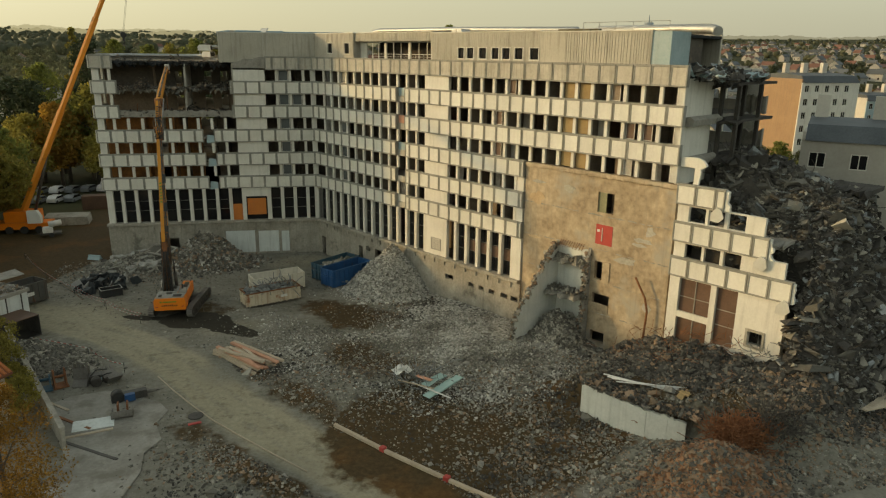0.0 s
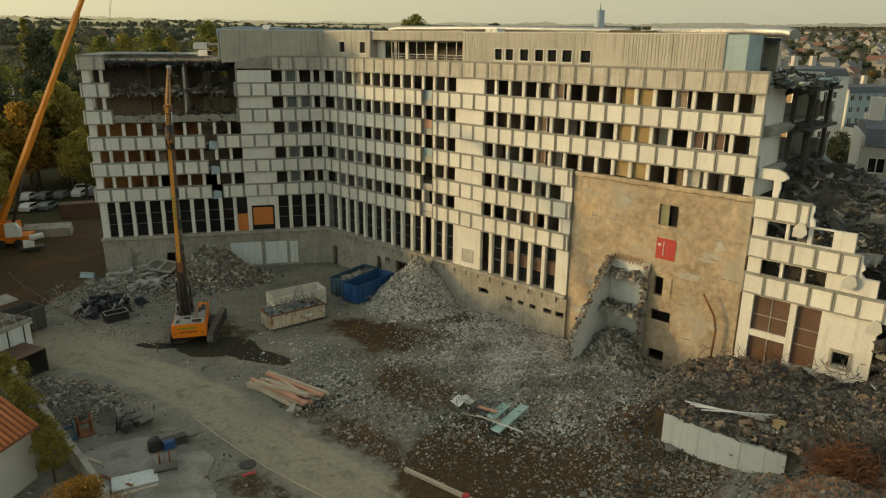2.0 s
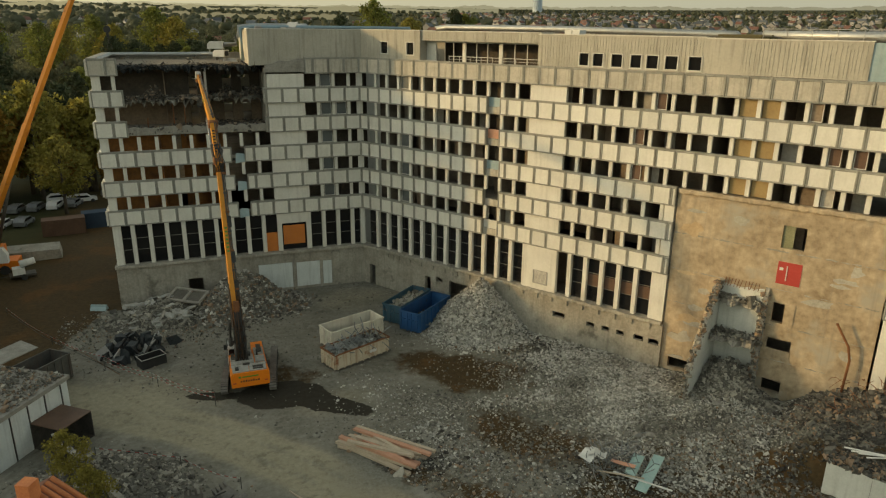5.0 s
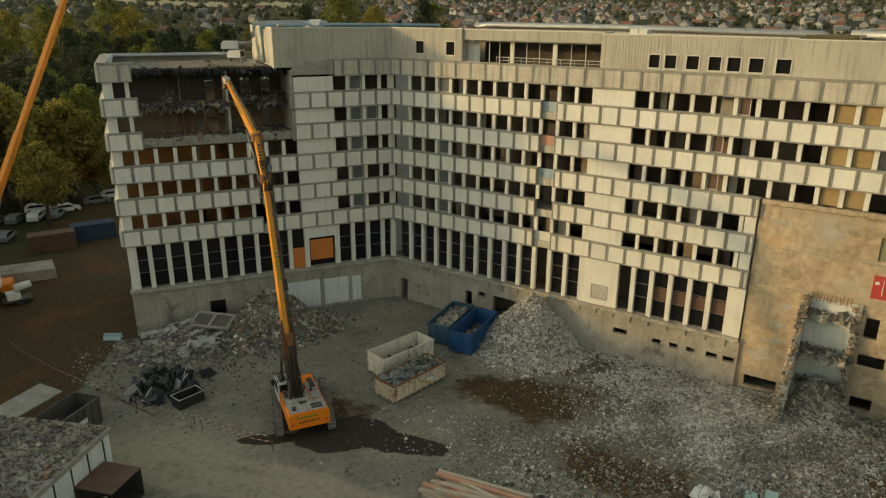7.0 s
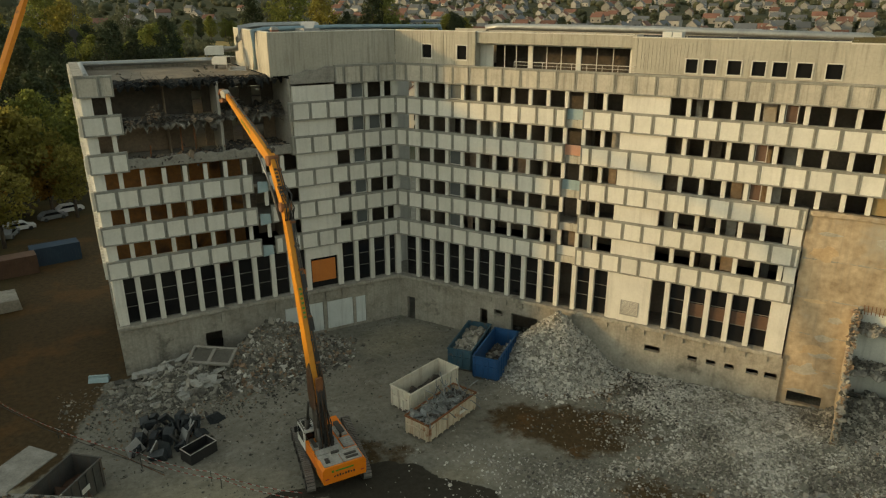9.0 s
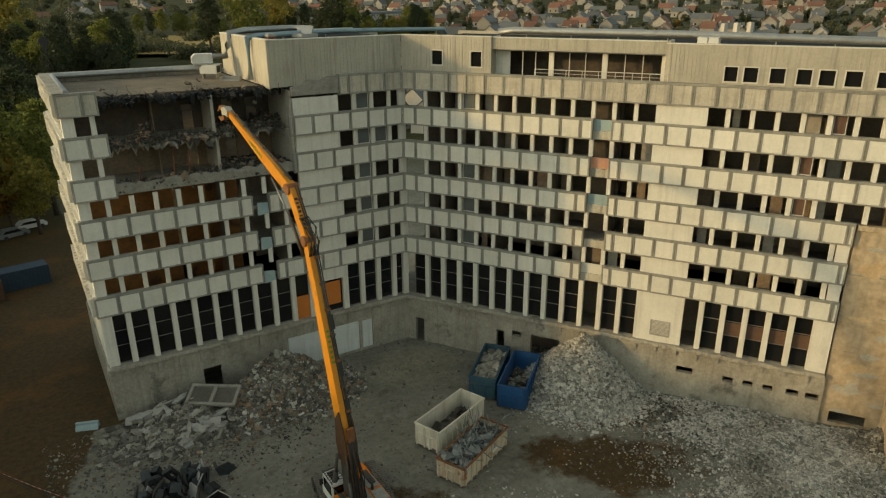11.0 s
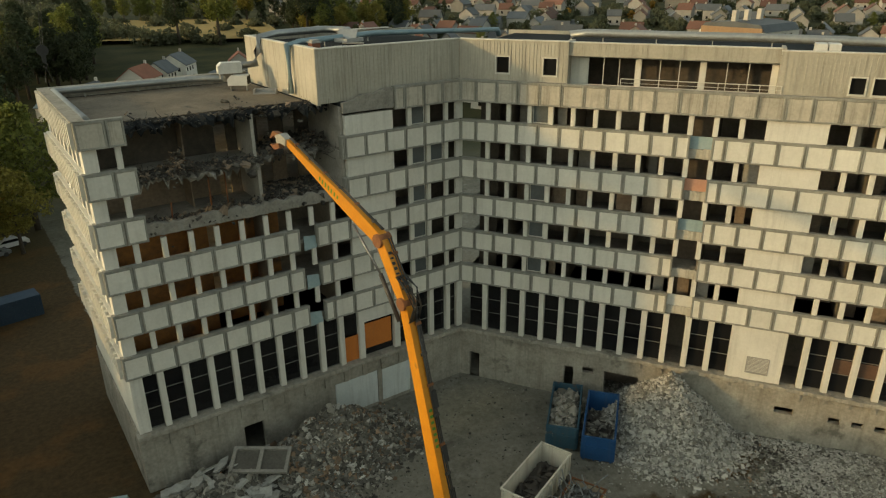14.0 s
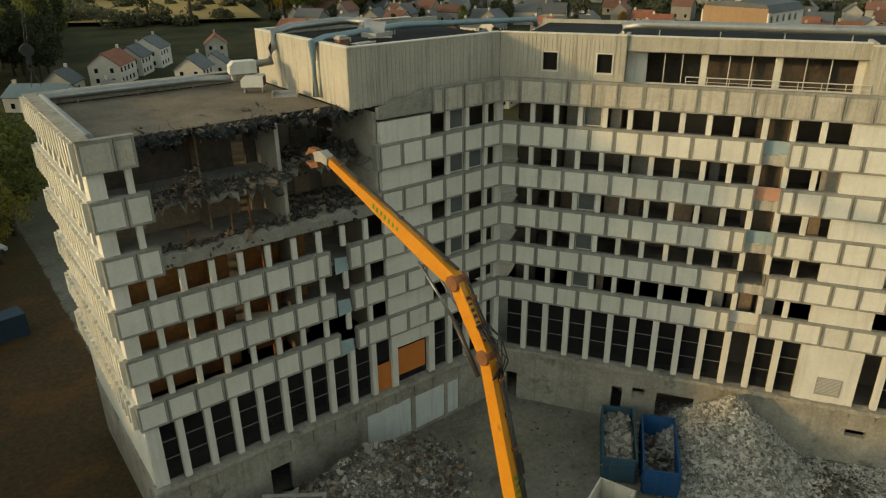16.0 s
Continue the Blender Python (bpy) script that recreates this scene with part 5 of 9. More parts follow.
part("sheet_panel", bm, BLUEBOX, wing_r, "pale blue sheet panel")
bm = bmesh.new()
box(bm, 51.85, 52.1, 1.1, 10, PFOOT, PTOP - 0.4)
part("side_wall", bm, SOOTSHADE, wing_r)
# penthouse roof, copings
for parent, spans in ((wing_l, [(-11.55, 1.44, PTOP - 0.004)]), (wing_r, [(-0.4, 8.7, PTOP), (23.65, 39.9, PTOP - 0.18), (39.9, 52.15, PTOP - 0.28)])):
    for a, b, z in spans:
        bm = bmesh.new()
        box(bm, a, b, 0.78, 1.25, z - 0.02, z + 0.06)
        part("coping", bm, COPING, parent, "pale roof coping")
bm = bmesh.new()
box(bm, 8.7, 23.65, 1.02, 1.45, PTOP - 0.07, PTOP + 0.01)
part("coping", bm, COPING, wing_r)
bm = bmesh.new()
box(bm, -11.55, -11.1, 1.25, DEPTH - 1.1, PTOP - 0.02, PTOP + 0.06), box(bm, -11.1, 3.0, DEPTH - 1.6, DEPTH - 1.1, PTOP - 0.02, PTOP + 0.06)
part("coping", bm, COPING, wing_l)
slab(wing_l, -11.2, CORNER + 2.0, 1.1, DEPTH - 1.2, PTOP - 0.45, 0.25, ROOFING, "roof_slab")
slab(wing_r, 0.6, 52.4, 1.15, DEPTH - 3, PTOP - 0.5, 0.25, ROOFING, "roof_slab")
bm = bmesh.new()
box(bm, 0.0, 52.4, DEPTH - 3.2, DEPTH - 2.9, PFOOT, PTOP - 0.2)
part("rear_wall", bm, CLAD, wing_r)
bm = bmesh.new()
box(bm, -11.4, 6.0, DEPTH - 1.5, DEPTH - 1.2, PFOOT, PTOP - 0.1)
part("rear_wall", bm, CLAD, wing_l)

# ---- plant on the roofs ----
def duct(name, pts, r, mats, label, legs=(), m=None, foot=0.6):
    bm = bmesh.new()
    tube(bm, pts, r, 14)
    t = thing(name, label, "duct", m)
    part("pipe", bm, mats, t)
    for x, y, z in legs:
        b = bmesh.new()
        box(b, x - 0.04, x + 0.04, y - 0.04, y + 0.04, z - foot, z)
        box(b, x - 0.25, x + 0.25, y - 0.08, y + 0.08, z - foot, z - foot + 0.06)
        part("stand", b, GREYPAINT, t)
    return t


duct("roof_duct", [(7.8, 5.0, 30.75), (7.9, 5.0, 31.45), (9.2, 5, 31.55), (24, 5, 31.5), (41, 5, 31.25), (41.6, 5, 30.75)], 0.33, DUCT, "long silver ventilation duct on a flat roof", [(10.5 + 4.2 * k, 5, 31.3 - 0.01 * k) for k in range(8)], RIGHT)
duct("roof_duct", [(43, 6, 31.2), (52, 6, 31.2), (55.2, 5.6, 31.1), (56.2, 4.4, 30.9)], 0.42, DUCT, "thick silver duct bent over the torn roof end", [(45, 6, 31.0), (50, 6, 31.0)], RIGHT)
duct("roof_duct", [(END_L + 0.95, 1.2, 27.95), (END_L + 0.95, DEPTH - 1.3, 27.95), (-17, DEPTH - 1.3, 27.95), (-15.6, DEPTH - 2.0, 28.0), (-14.4, DEPTH - 3.2, 28.0)], 0.26, DUCT, "silver duct along a flat roof edge",
     [(-27.15, 5 + 4 * k, 27.9) for k in range(3)] + [(-25 + 4 * k, DEPTH - 1.3, 27.9) for k in range(3)], LEFT)
duct("roof_duct", [(-14.2, 10.8, 29.25), (-12.2, 11.2, 29.25), (-11.9, 11.3, 30.2), (-11.6, 11.3, 31.35), (-9.8, 12.2, 31.5), (-4.6, 13.6, 31.5), (-3.4, 11.2, 31.5), (-5.2, 9.6, 31.2)], 0.3, DUCT, "silver duct climbing onto a penthouse roof", (), LEFT)
duct("roof_duct", [(-11.9, 4.8, 27.6), (-11.9, 4.8, 31.2), (-10.6, 5.4, 31.35), (-2, 8.5, 31.35), (8.5, 4.6, 31.35), (8.7, 4.6, 30.8)], 0.24, BLUEDUCT, "blue-grey duct across a penthouse roof", [(-8, 6.4, 31.2), (-3, 8.2, 31.2)], LEFT)
# air handling hoods on the low roof
def hood(x, y, z, w, d, h, turn, label):
    t = thing("air_intake_hood", label, "ventilation hood", LEFT @ pose(x, y, z, 0, 0, turn))
    bm = bmesh.new()
    prism(bm, [(-w / 2, 0), (w / 2, 0), (w / 2, h), (-w / 2 + 0.3, h), (-w / 2, h - 0.3)], -d / 2, d / 2)
    part("casing", bm, WHITEPAINT, t, bevel=0.03)
    # Black plate on the closed casing paints the mouth's shaded hollow.
    bm = bmesh.new()
    box(bm, w / 2 + 0.001, w / 2 + 0.03, -d / 2 + 0.12, d / 2 - 0.12, 0.1, h - 0.1)
    part("mouth", bm, BLACK, t)
    for sx in (-0.4, 0.4):
        bm = bmesh.new()
        box(bm, sx * w - 0.04, sx * w + 0.04, -0.3, 0.3, -0.45, 0)
        part("stand", bm, GREYPAINT, t)


hood(-14.6, 10.8, 28.75, 1.9, 1.0, 0.85, -10, "cream sheet-metal air intake hood on stands")
hood(-14.1, 10.2, 27.82, 1.6, 1.1, 0.8, -35, "lower cream sheet-metal air hood")
bm = bmesh.new()
box(bm, -0.9, 0.9, -0.5, 0.5, 0, 0.08), box(bm, -0.9, -0.8, -0.5, 0.5, 0.08, 0.35), box(bm, 0.8, 0.9, -0.5, 0.5, 0.08, 0.35), box(bm, -0.8, 0.8, 0.42, 0.5, 0.08, 0.35)
whole("metal_tray", bm, GREYPAINT, "empty grey sheet-metal tray on a roof", "tray", LEFT @ pose(-13.0, 7.4, 27.37, 0, 0, -30))
# chimney pot, hatch and loose sheets on the penthouse roof
t = thing("roof_vent", "small brick-red capped roof vent", "roof vent", LEFT @ pose(-9.9, 4.3, PTOP - 0.45))
bm = bmesh.new()
box(bm, -0.35, 0.35, -0.35, 0.35, 0, 0.55)
part("stack", bm, ROOFRED, t)
bm = bmesh.new()
box(bm, -0.42, 0.42, -0.42, 0.42, 0.56, 0.66), box(bm, -0.3, 0.3, -0.3, 0.3, 0.661, 0.8)
part("cap", bm, GREYPAINT, t)
t = thing("roof_hatch", "open white roof hatch on a dark roof", "roof hatch", LEFT @ pose(-6.0, 6.0, PTOP - 0.45, 0, 0, 20))
bm = bmesh.new()
wall_with_holes(bm, -1, 1, -0.7, 0.7, 0, 0.3, [(-0.85, 0.85, -0.55, 0.55)])
bm.transform(pose(0, 0, 0.3, 90))
part("curb", bm, GREYPAINT, t)
bm = bmesh.new()
box(bm, -0.8, 0.8, 0, 1.1, 0, 0.06)
part("lid", bm, DUCT, t, m=pose(0.1, 0.4, 0.35, 50, 0, -70))
for x, y, turn in ((-7.6, 5.3, 15), (-5.0, 7.2, -30)):
    bm = bmesh.new()
    box(bm, -0.9, 0.9, -0.4, 0.4, 0, 0.04), box(bm, -0.9, 0.9, -0.4, -0.36, 0.04, 0.1)
    whole("loose_sheet", bm, WHITEPAINT, "loose pale metal sheet on a roof", "metal sheet", LEFT @ pose(x, y, PTOP - 0.44, 0, 0, turn))
t = thing("roof_box", "twin-lidded pale smoke vent on a roof", "roof vent", RIGHT @ pose(26.6, 2.8, PTOP - 0.5))
for sx in (-0.42, 0.42):
    bm = bmesh.new()
    box(bm, sx - 0.38, sx + 0.38, -0.7, 0.7, 0, 0.75)
    part("lid", bm, WHITEPAINT, t, bevel=0.03)
# guard rail and stacked planks near the torn end
t = thing("guard_rail", "thin grey guard rail on a flat roof", "railing", RIGHT)
for s0, s1, v in ((44.0, 53.0, 9.5), (44.0, 53.0, 2.0)):
    bm = bmesh.new()
    for z in (31.2, 31.75):
        rod(bm, (s0, v, z), (s1, v, z), 0.03, 6)
    part("rail", bm, GREYPAINT, t)
    for k in range(6):
        bm = bmesh.new()
        rod(bm, (s0 + (s1 - s0) * k / 5, v, 30.6), (s0 + (s1 - s0) * k / 5, v, 31.75), 0.03, 6)
        part("post", bm, GREYPAINT, t)
bm = bmesh.new()
for k in range(9):
    obox(bm, pose(42.2 + RNG.uniform(-0.5, 0.5), 3.2 + 0.4 * k, 30.95 + 0.22 * (k % 2), 0, 0, RNG.uniform(-6, 6)), 3.6, 0.35, 0.2)
whole("board_stack", bm, material("mossy boards", (0.07, 0.06, 0.03), (0.15, 0.13, 0.06), 0.9), "stack of mossy brown boards on a roof", "boards", RIGHT, kind="stuff")
# twisted sheet and cable over the torn end
n = 420
sv = np.stack([RNG.uniform(53.5, 58.6, n), RNG.uniform(1.0, 10, n)], 1)
pts = [RIGHT @ Vector((s, v, 26.8 + RNG.uniform(0, 1.3) * (1 - (s - 53) / 9))) for s, v in sv]
tagged(chunks("torn_roof_debris", np.array(pts), RNG.uniform(0.12, 0.75, n), [SCRAP, RUBBLEDARK, BLUEBOX, BLACKDUST], RNG, 0.25, pick=RNG.choice([0, 1, 3, 3, 2], n)), "tangle of torn roof sheets and concrete", "debris", kind="stuff")

# ---- rubble ----
def mound(name, cx, cy, r, h, mats, n, size, label, rng, turn=0.0, squash=1.0, warm=0.0, power=1.25, noise_amp=0.25, pick=None, flat=0.55):
    """A heap: an uneven cone closed to the ground, with lumps all over it."""
    t = thing(name, label, "rubble pile", pose(cx, cy, 0))
    rings, sides = 16, 40
    c, s = math.cos(radians(turn)), math.sin(radians(turn))
    def top(a, f):
        u, v = math.cos(a) * r * f, math.sin(a) * r * f * squash
        x, y = u * c - v * s, u * s + v * c
        z = h * max(0.0, 1 - f) ** power + noise_amp * noise.noise(Vector((x * 0.7 + cx, y * 0.7 + cy, h))) * (1 - f ** 3)
        return x, y, z + hz(cx + x, cy + y) - 0.06 * (f > 0.99)
    bm = bmesh.new()
    grid = [[bm.verts.new(top(2 * math.pi * k / sides, (q + 0.02) / rings * (1 + 0.12 * math.sin(3 * 2 * math.pi * k / sides + cx)) if q < rings else 1.0)) for k in range(sides)] for q in range(rings + 1)]
    for a, b in zip(grid, grid[1:]):
        for k in range(sides):
            bm.faces.new((a[k], a[(k + 1) % sides], b[(k + 1) % sides], b[k])).smooth = True
    bm.faces.new(grid[0])
    part("mound", bm, mats[0], t)
    f = rng.random(n) ** 0.62 * 1.04 + np.abs(rng.normal(0, 0.13, n))
    a = rng.uniform(0, 2 * math.pi, n)
    pts = np.array([top(x, min(y, 1.0)) for x, y in zip(a, f)])
    over = np.maximum(f, 1.0)
    pts[:, :2] *= over[:, None]
    pts[:, 2] = np.where(f > 1, [hz(cx + p[0], cy + p[1]) for p in pts], pts[:, 2])
    sz = size * np.exp(rng.normal(0, 0.55, n))
    ob = chunks("loose_rubble", pts, np.clip(sz, size * 0.3, size * 3), mats, rng, flat, t, pick=rng.integers(0, len(mats), n) if pick is None else rng.choice(pick, n))
    ob["kind"] = "stuff"
    return t


ax, ay = rw(19.3, -1.6)[:2]
# Dark base colour under the pale lumps paints the shaded gaps between them.
mound("rubble_pile", ax, ay, 6.0, 5.4, (RUBBLEDARK, CRUSHED, RUBBLE), 20000, 0.12, "tall cone of pale crushed concrete against a wall", RNG, noise_amp=0.4, power=1.12, pick=[1, 1, 1, 1, 1, 2])
mound("rubble_pile", -14.6, 97.6, 6.6, 4.6, (RUBBLEDARK, RUBBLE, CRUSHED, RUBBLEWARM), 11000, 0.15, "grey rubble heap with scrap against a wall", RNG, 0, 0.62, pick=[0, 0, 0, 1, 1, 2, 3], power=1.0, noise_amp=0.6)
mound("rubble_pile", -23.2, 97.6, 6.0, 1.9, (RUBBLE, RUBBLEDARK), 3600, 0.2, "low spread of broken concrete slabs", RNG, 0, 0.6)
gx, gy = rw(46.0, -2.0)[:2]
mound("rubble_pile", gx, gy, 4.6, 2.3, (RUBBLE, RUBBLEDARK), 6000, 0.13, "grey rubble slope at the foot of a bare wall", RNG, -57.7, 0.6)
mx, my = rw(59.6, -2.4)[:2]
mound("rubble_pile", mx, my, 7.4, 1.1, (BLACKDUST, RUBBLEWARM, RUBBLEDARK), 9000, 0.14, "dark rubble heap with roots and rods", RNG, -57.7, 0.5, pick=[0, 0, 0, 2, 2, 2, 2, 1], noise_amp=1.1, power=0.9)
mound("rubble_pile", 25.6, 36.3, 5.2, 1.5, (BRICKRUBBLE, RUBBLEWARM, RUBBLEDARK), 9000, 0.12, "orange-brown brick rubble heap", RNG, 30, 0.7)
mound("rubble_pile", -26.3, 66.0, 5.2, 0.9, (RUBBLEDARK, RUBBLE), 3600, 0.14, "low grey spoil heap with stones", RNG, -20, 0.7)
mound("rubble_pile", 40.5, 44.5, 7.5, 2.2, (BLACKDUST, RUBBLEDARK, RUBBLEWARM), 8000, 0.14, "dark rubble heap of earth and stones", RNG, 20, 0.7)


def field(name, n, where, size, mats, label, rng, pick, spread=0.45):
    """Loose stones strewn on the ground, thick where the density says so."""
    out = []
    while len(out) < n:
        x, y = rng.uniform(-34, 48, 20000), rng.uniform(34, 101, 20000)
        keep = rng.random(20000) < where(x, y)
        out += list(zip(x[keep], y[keep]))
    p = np.array(out[:n])
    z = height(p[:, 0], p[:, 1])
    sz = np.clip(size * np.exp(rng.normal(0, spread, n)), size * 0.3, size * 3)
    # paler and darker drifts, as the material was tipped
    drift = lumps(p[:, 0] * 0.33 + 2, p[:, 1] * 0.33) + rng.normal(0, 0.25, n)
    order = np.sort(np.array(pick))
    which = order[np.clip(((drift + 0.7) / 1.4 * len(order)).astype(int), 0, len(order) - 1)]
    ob = chunks(name, np.stack([p[:, 0], p[:, 1], z + sz * 0.1], 1), sz, mats, rng, 0.6, pick=which)
    tagged(ob, label, "rubble", kind="stuff")


field("crushed_concrete_field", 95000, dense, 0.074, (CRUSHED, RUBBLE, RUBBLEDARK), "spread of crushed grey concrete", RNG, [0, 0, 0, 1, 1, 2], 0.55)
field("stony_ground", 42000, medium, 0.085, (BLACKDUST, RUBBLEDARK, RUBBLEWARM, RUBBLE), "dark stony demolition ground", RNG, [0, 0, 1, 1, 2, 3, 3], 0.55)
field("scattered_stones", 12000, lambda x, y: in_court(x, y) * 0.5 * (1 - 0.8 * smooth(0.2, 0.5, blob(x, y, 4, 75, 11, 5, -40))) * (1 - 0.97 * smooth(0.25, 0.5, blob(x, y, -11, 74.5, 6.5, 3.4, -25))), 0.06, (RUBBLE, RUBBLEDARK), "stones scattered over bare ground", RNG, [0, 1, 1], 0.6)
field("concrete_blocks", 420, lambda x, y: np.maximum(dense(x, y), 0.6 * medium(x, y)), 0.24, (RUBBLE, SLAB), "larger broken concrete blocks", RNG, [0, 1], 0.4)


# big fallen slabs by the left wing, each of its own shape
def fallen_slab(x, y, z, w, d, th, rx, ry, rz, mat=SLAB, label="broken grey concrete slab lying on rubble"):
    bm = bmesh.new()
    n = 5
    out = []
    for k in range(n):
        a = 2 * math.pi * (k + RNG.uniform(-0.18, 0.18)) / n
        q = max(abs(math.cos(a)), abs(math.sin(a)))
        f = RNG.uniform(0.75, 1.05)
        out.append((math.cos(a) * w / 2 * f, math.sin(a) * d / 2 * f))
    prism(bm, out, -th / 2, th / 2)
    bm.transform(pose(0, 0, 0, 90))
    whole("concrete_slab", bm, mat, label, "concrete slab", pose(x, y, z, rx, ry, rz), "fallen slabs", bevel=0.015)


PALESLAB = material("pale broken concrete", (0.25, 0.245, 0.225), (0.47, 0.46, 0.42), 0.95, 0.9, 6, 0.3, stain=0.3, stain_col=(0.14, 0.13, 0.115))
for k in range(70):
    x, y = RNG.uniform(-27.6, -18.0), RNG.uniform(94.4, 100.6)
    top = 1.55 * math.exp(-((x + 22.8) ** 2 / 14 + (y - 98.6) ** 2 / 9))
    big = 1.0 if k % 4 == 0 else 0.55
    fallen_slab(x, y, hz(x, y) + 0.12 + top + 0.25 * RNG.random(), RNG.uniform(1.5, 3.1) * big, RNG.uniform(0.8, 1.6) * big, RNG.uniform(0.10, 0.24),
                RNG.uniform(-30, 30), RNG.uniform(-28, 28), RNG.uniform(0, 180), (PALESLAB, SLAB, BASE, PALESLAB)[k % 4])
# precast frame leaning on the heap
t = thing("precast_frame", "fallen precast frame with two square openings", "concrete frame", pose(-20.6, 97.9, 2.1, -70, 0, -36))
bm = bmesh.new()
wall_with_holes(bm, -2.2, 2.2, -1.1, 1.1, -0.12, 0.12, [(-1.95, -0.15, -0.85, 0.85), (0.15, 1.95, -0.85, 0.85)])
part("frame", bm, SLAB, t, bevel=0.02)
# Dark sheet behind the openings paints their shaded depth.
bm = bmesh.new()
box(bm, -1.95, 1.95, 0.06, 0.10, -0.85, 0.85)
part("panel", bm, RUBBLEDARK, t)
for k in range(3):
    x, y = -27.2 + 0.7 * k, 99.9
    fallen_slab(x, y, 0.8, 1.4, 1.0, 0.4, RNG.uniform(-20, 20), RNG.uniform(-20, 20), RNG.uniform(0, 90), PALESLAB, "pale painted concrete block on rubble")


# collapsed end of the right wing: one long slope of debris
def collapse_height(s, v):
    h = 20.2 - 0.30 * np.maximum(0, s - 58) - 2.4 * np.maximum(0, s - 68.0)
    h = h * (0.70 + 0.30 * smooth(0.5, 7.5, v))
    back = smooth(17, 12, v)
    front = np.where(s < 67, smooth(0.6, 2.0, v - 0.1 * np.maximum(0, s - 60)), smooth(-6, 3, v))
    return np.maximum(0.0, h * back * front * smooth(56.2, 57.4, s) + 0.7 * lumps(s * 0.8, v * 0.8))


t = thing("collapsed_wing", "steep slope of grey demolition debris from a fallen wing", "rubble pile", RIGHT)
ss, vv = np.arange(56.4, 86, 0.5), np.arange(-8, 18, 0.5)
S, V = np.meshgrid(ss, vv)
Z = collapse_height(S, V)
Z[0, :] = Z[-1, :] = Z[:, -1] = 0
me = bpy.data.meshes.new("debris_slope")
i = np.arange(S.size).reshape(S.shape)
me.from_pydata(np.stack([S, V, Z], 2).reshape(-1, 3).tolist(), [], np.stack([i[:-1, :-1], i[:-1, 1:], i[1:, 1:], i[1:, :-1]], 2).reshape(-1, 4).tolist())
me.materials.append(BLACKDUST)
part("debris_slope", me, None, t)
n = 34000
s, v = RNG.uniform(56.8, 84, n), RNG.uniform(-7, 16, n)
z = collapse_height(s, v)
keep = z > 0.3
s, v, z = s[keep], v[keep], z[keep]
ob = chunks("loose_rubble", np.stack([s, v, z], 1), np.clip(0.2 * np.exp(RNG.normal(0, 0.65, len(s))), 0.06, 1.5), (RUBBLEDARK, RUBBLE, BLACKDUST, SCRAP), RNG, 0.3, t, pick=RNG.choice([0, 0, 0, 2, 2, 2, 2, 1, 3], len(s)))
ob["kind"] = "stuff"
# a floor still standing over the slope, on bare columns
ragged_slab(t, 61.2, 68.4, lambda x: 9.2 + 0.5 * math.sin(x * 1.9), 13.5, 18.2, 0.4, BLACKDUST, droop=0.35)
ragged_slab(t, 61.8, 68.0, lambda x: 10.0 + 0.5 * math.sin(x * 1.3), 13.2, 15.0, 0.35, BLACKDUST, droop=0.3)
for cs, cv in ((62.4, 10.4), (65.3, 10.3), (67.8, 10.2), (67.8, 13.0)):
    bm = bmesh.new()
    box(bm, cs - 0.2, cs + 0.2, cv - 0.2, cv + 0.2, 0, 17.9)
    part("column", bm, SLAB, t, "sooty bare concrete column")


def wires(name, n, place, length, r, mat, label, category="rebar"):
    """Bent bars sticking out of the debris."""
    bm = bmesh.new()
    for _ in range(n):
        p = Vector(place())
        d = Vector((RNG.normal(), RNG.normal(), RNG.uniform(0.0, 1.0))).normalized()
        pts = [p]
        for _ in range(3):
            d = (d + Vector((RNG.normal(), RNG.normal(), RNG.normal())) * 0.35).normalized()
            pts.append(pts[-1] + d * length * RNG.uniform(0.2, 0.5))
        tube(bm, pts, r, 4)
    whole(name, bm, mat, label, category, kind="stuff")


wires("bent_bars", 160, lambda: (lambda a, b: RIGHT @ Vector((a, b, float(collapse_height(np.array(a), np.array(b))))))(RNG.uniform(57, 76), RNG.uniform(1, 10)), 2.2, 0.025, STEEL, "bent steel bars sticking out of debris")
wires("bent_bars", 110, lambda: (lambda a, b: (a, b, hz(a, b) + 1.3))(RNG.normal(31.5, 3.2), RNG.normal(50.5, 3.0)), 1.4, 0.02, RUST, "rusty bars and roots in a rubble heap")
wires("rusty_bar_tangle", 1000, lambda: (29.6 + RNG.normal() * 1.0, 39.4 + RNG.normal() * 0.8, hz(29.8, 39.6) + abs(RNG.normal()) * 0.6), 1.0, 0.026, RUST, "big tangle of rust-red reinforcement bars")
wires("dark_wire_tangle", 260, lambda: (32.6 + RNG.normal() * 0.9, 39.2 + RNG.normal() * 0.8, hz(32.6, 39.2) + abs(RNG.normal()) * 0.7), 1.5, 0.022, STEEL, "dark tangle of wire and bars")
for cx, cy in ((41.0, 46.0), (43.5, 42.5), (37.0, 47.0)):
    wires("bent_bars", 70, lambda: (cx + RNG.normal() * 1.3, cy + RNG.normal() * 1.1, hz(cx, cy) + 1.2), 1.4, 0.03, SCRAP, "pale twisted scrap bars on rubble")
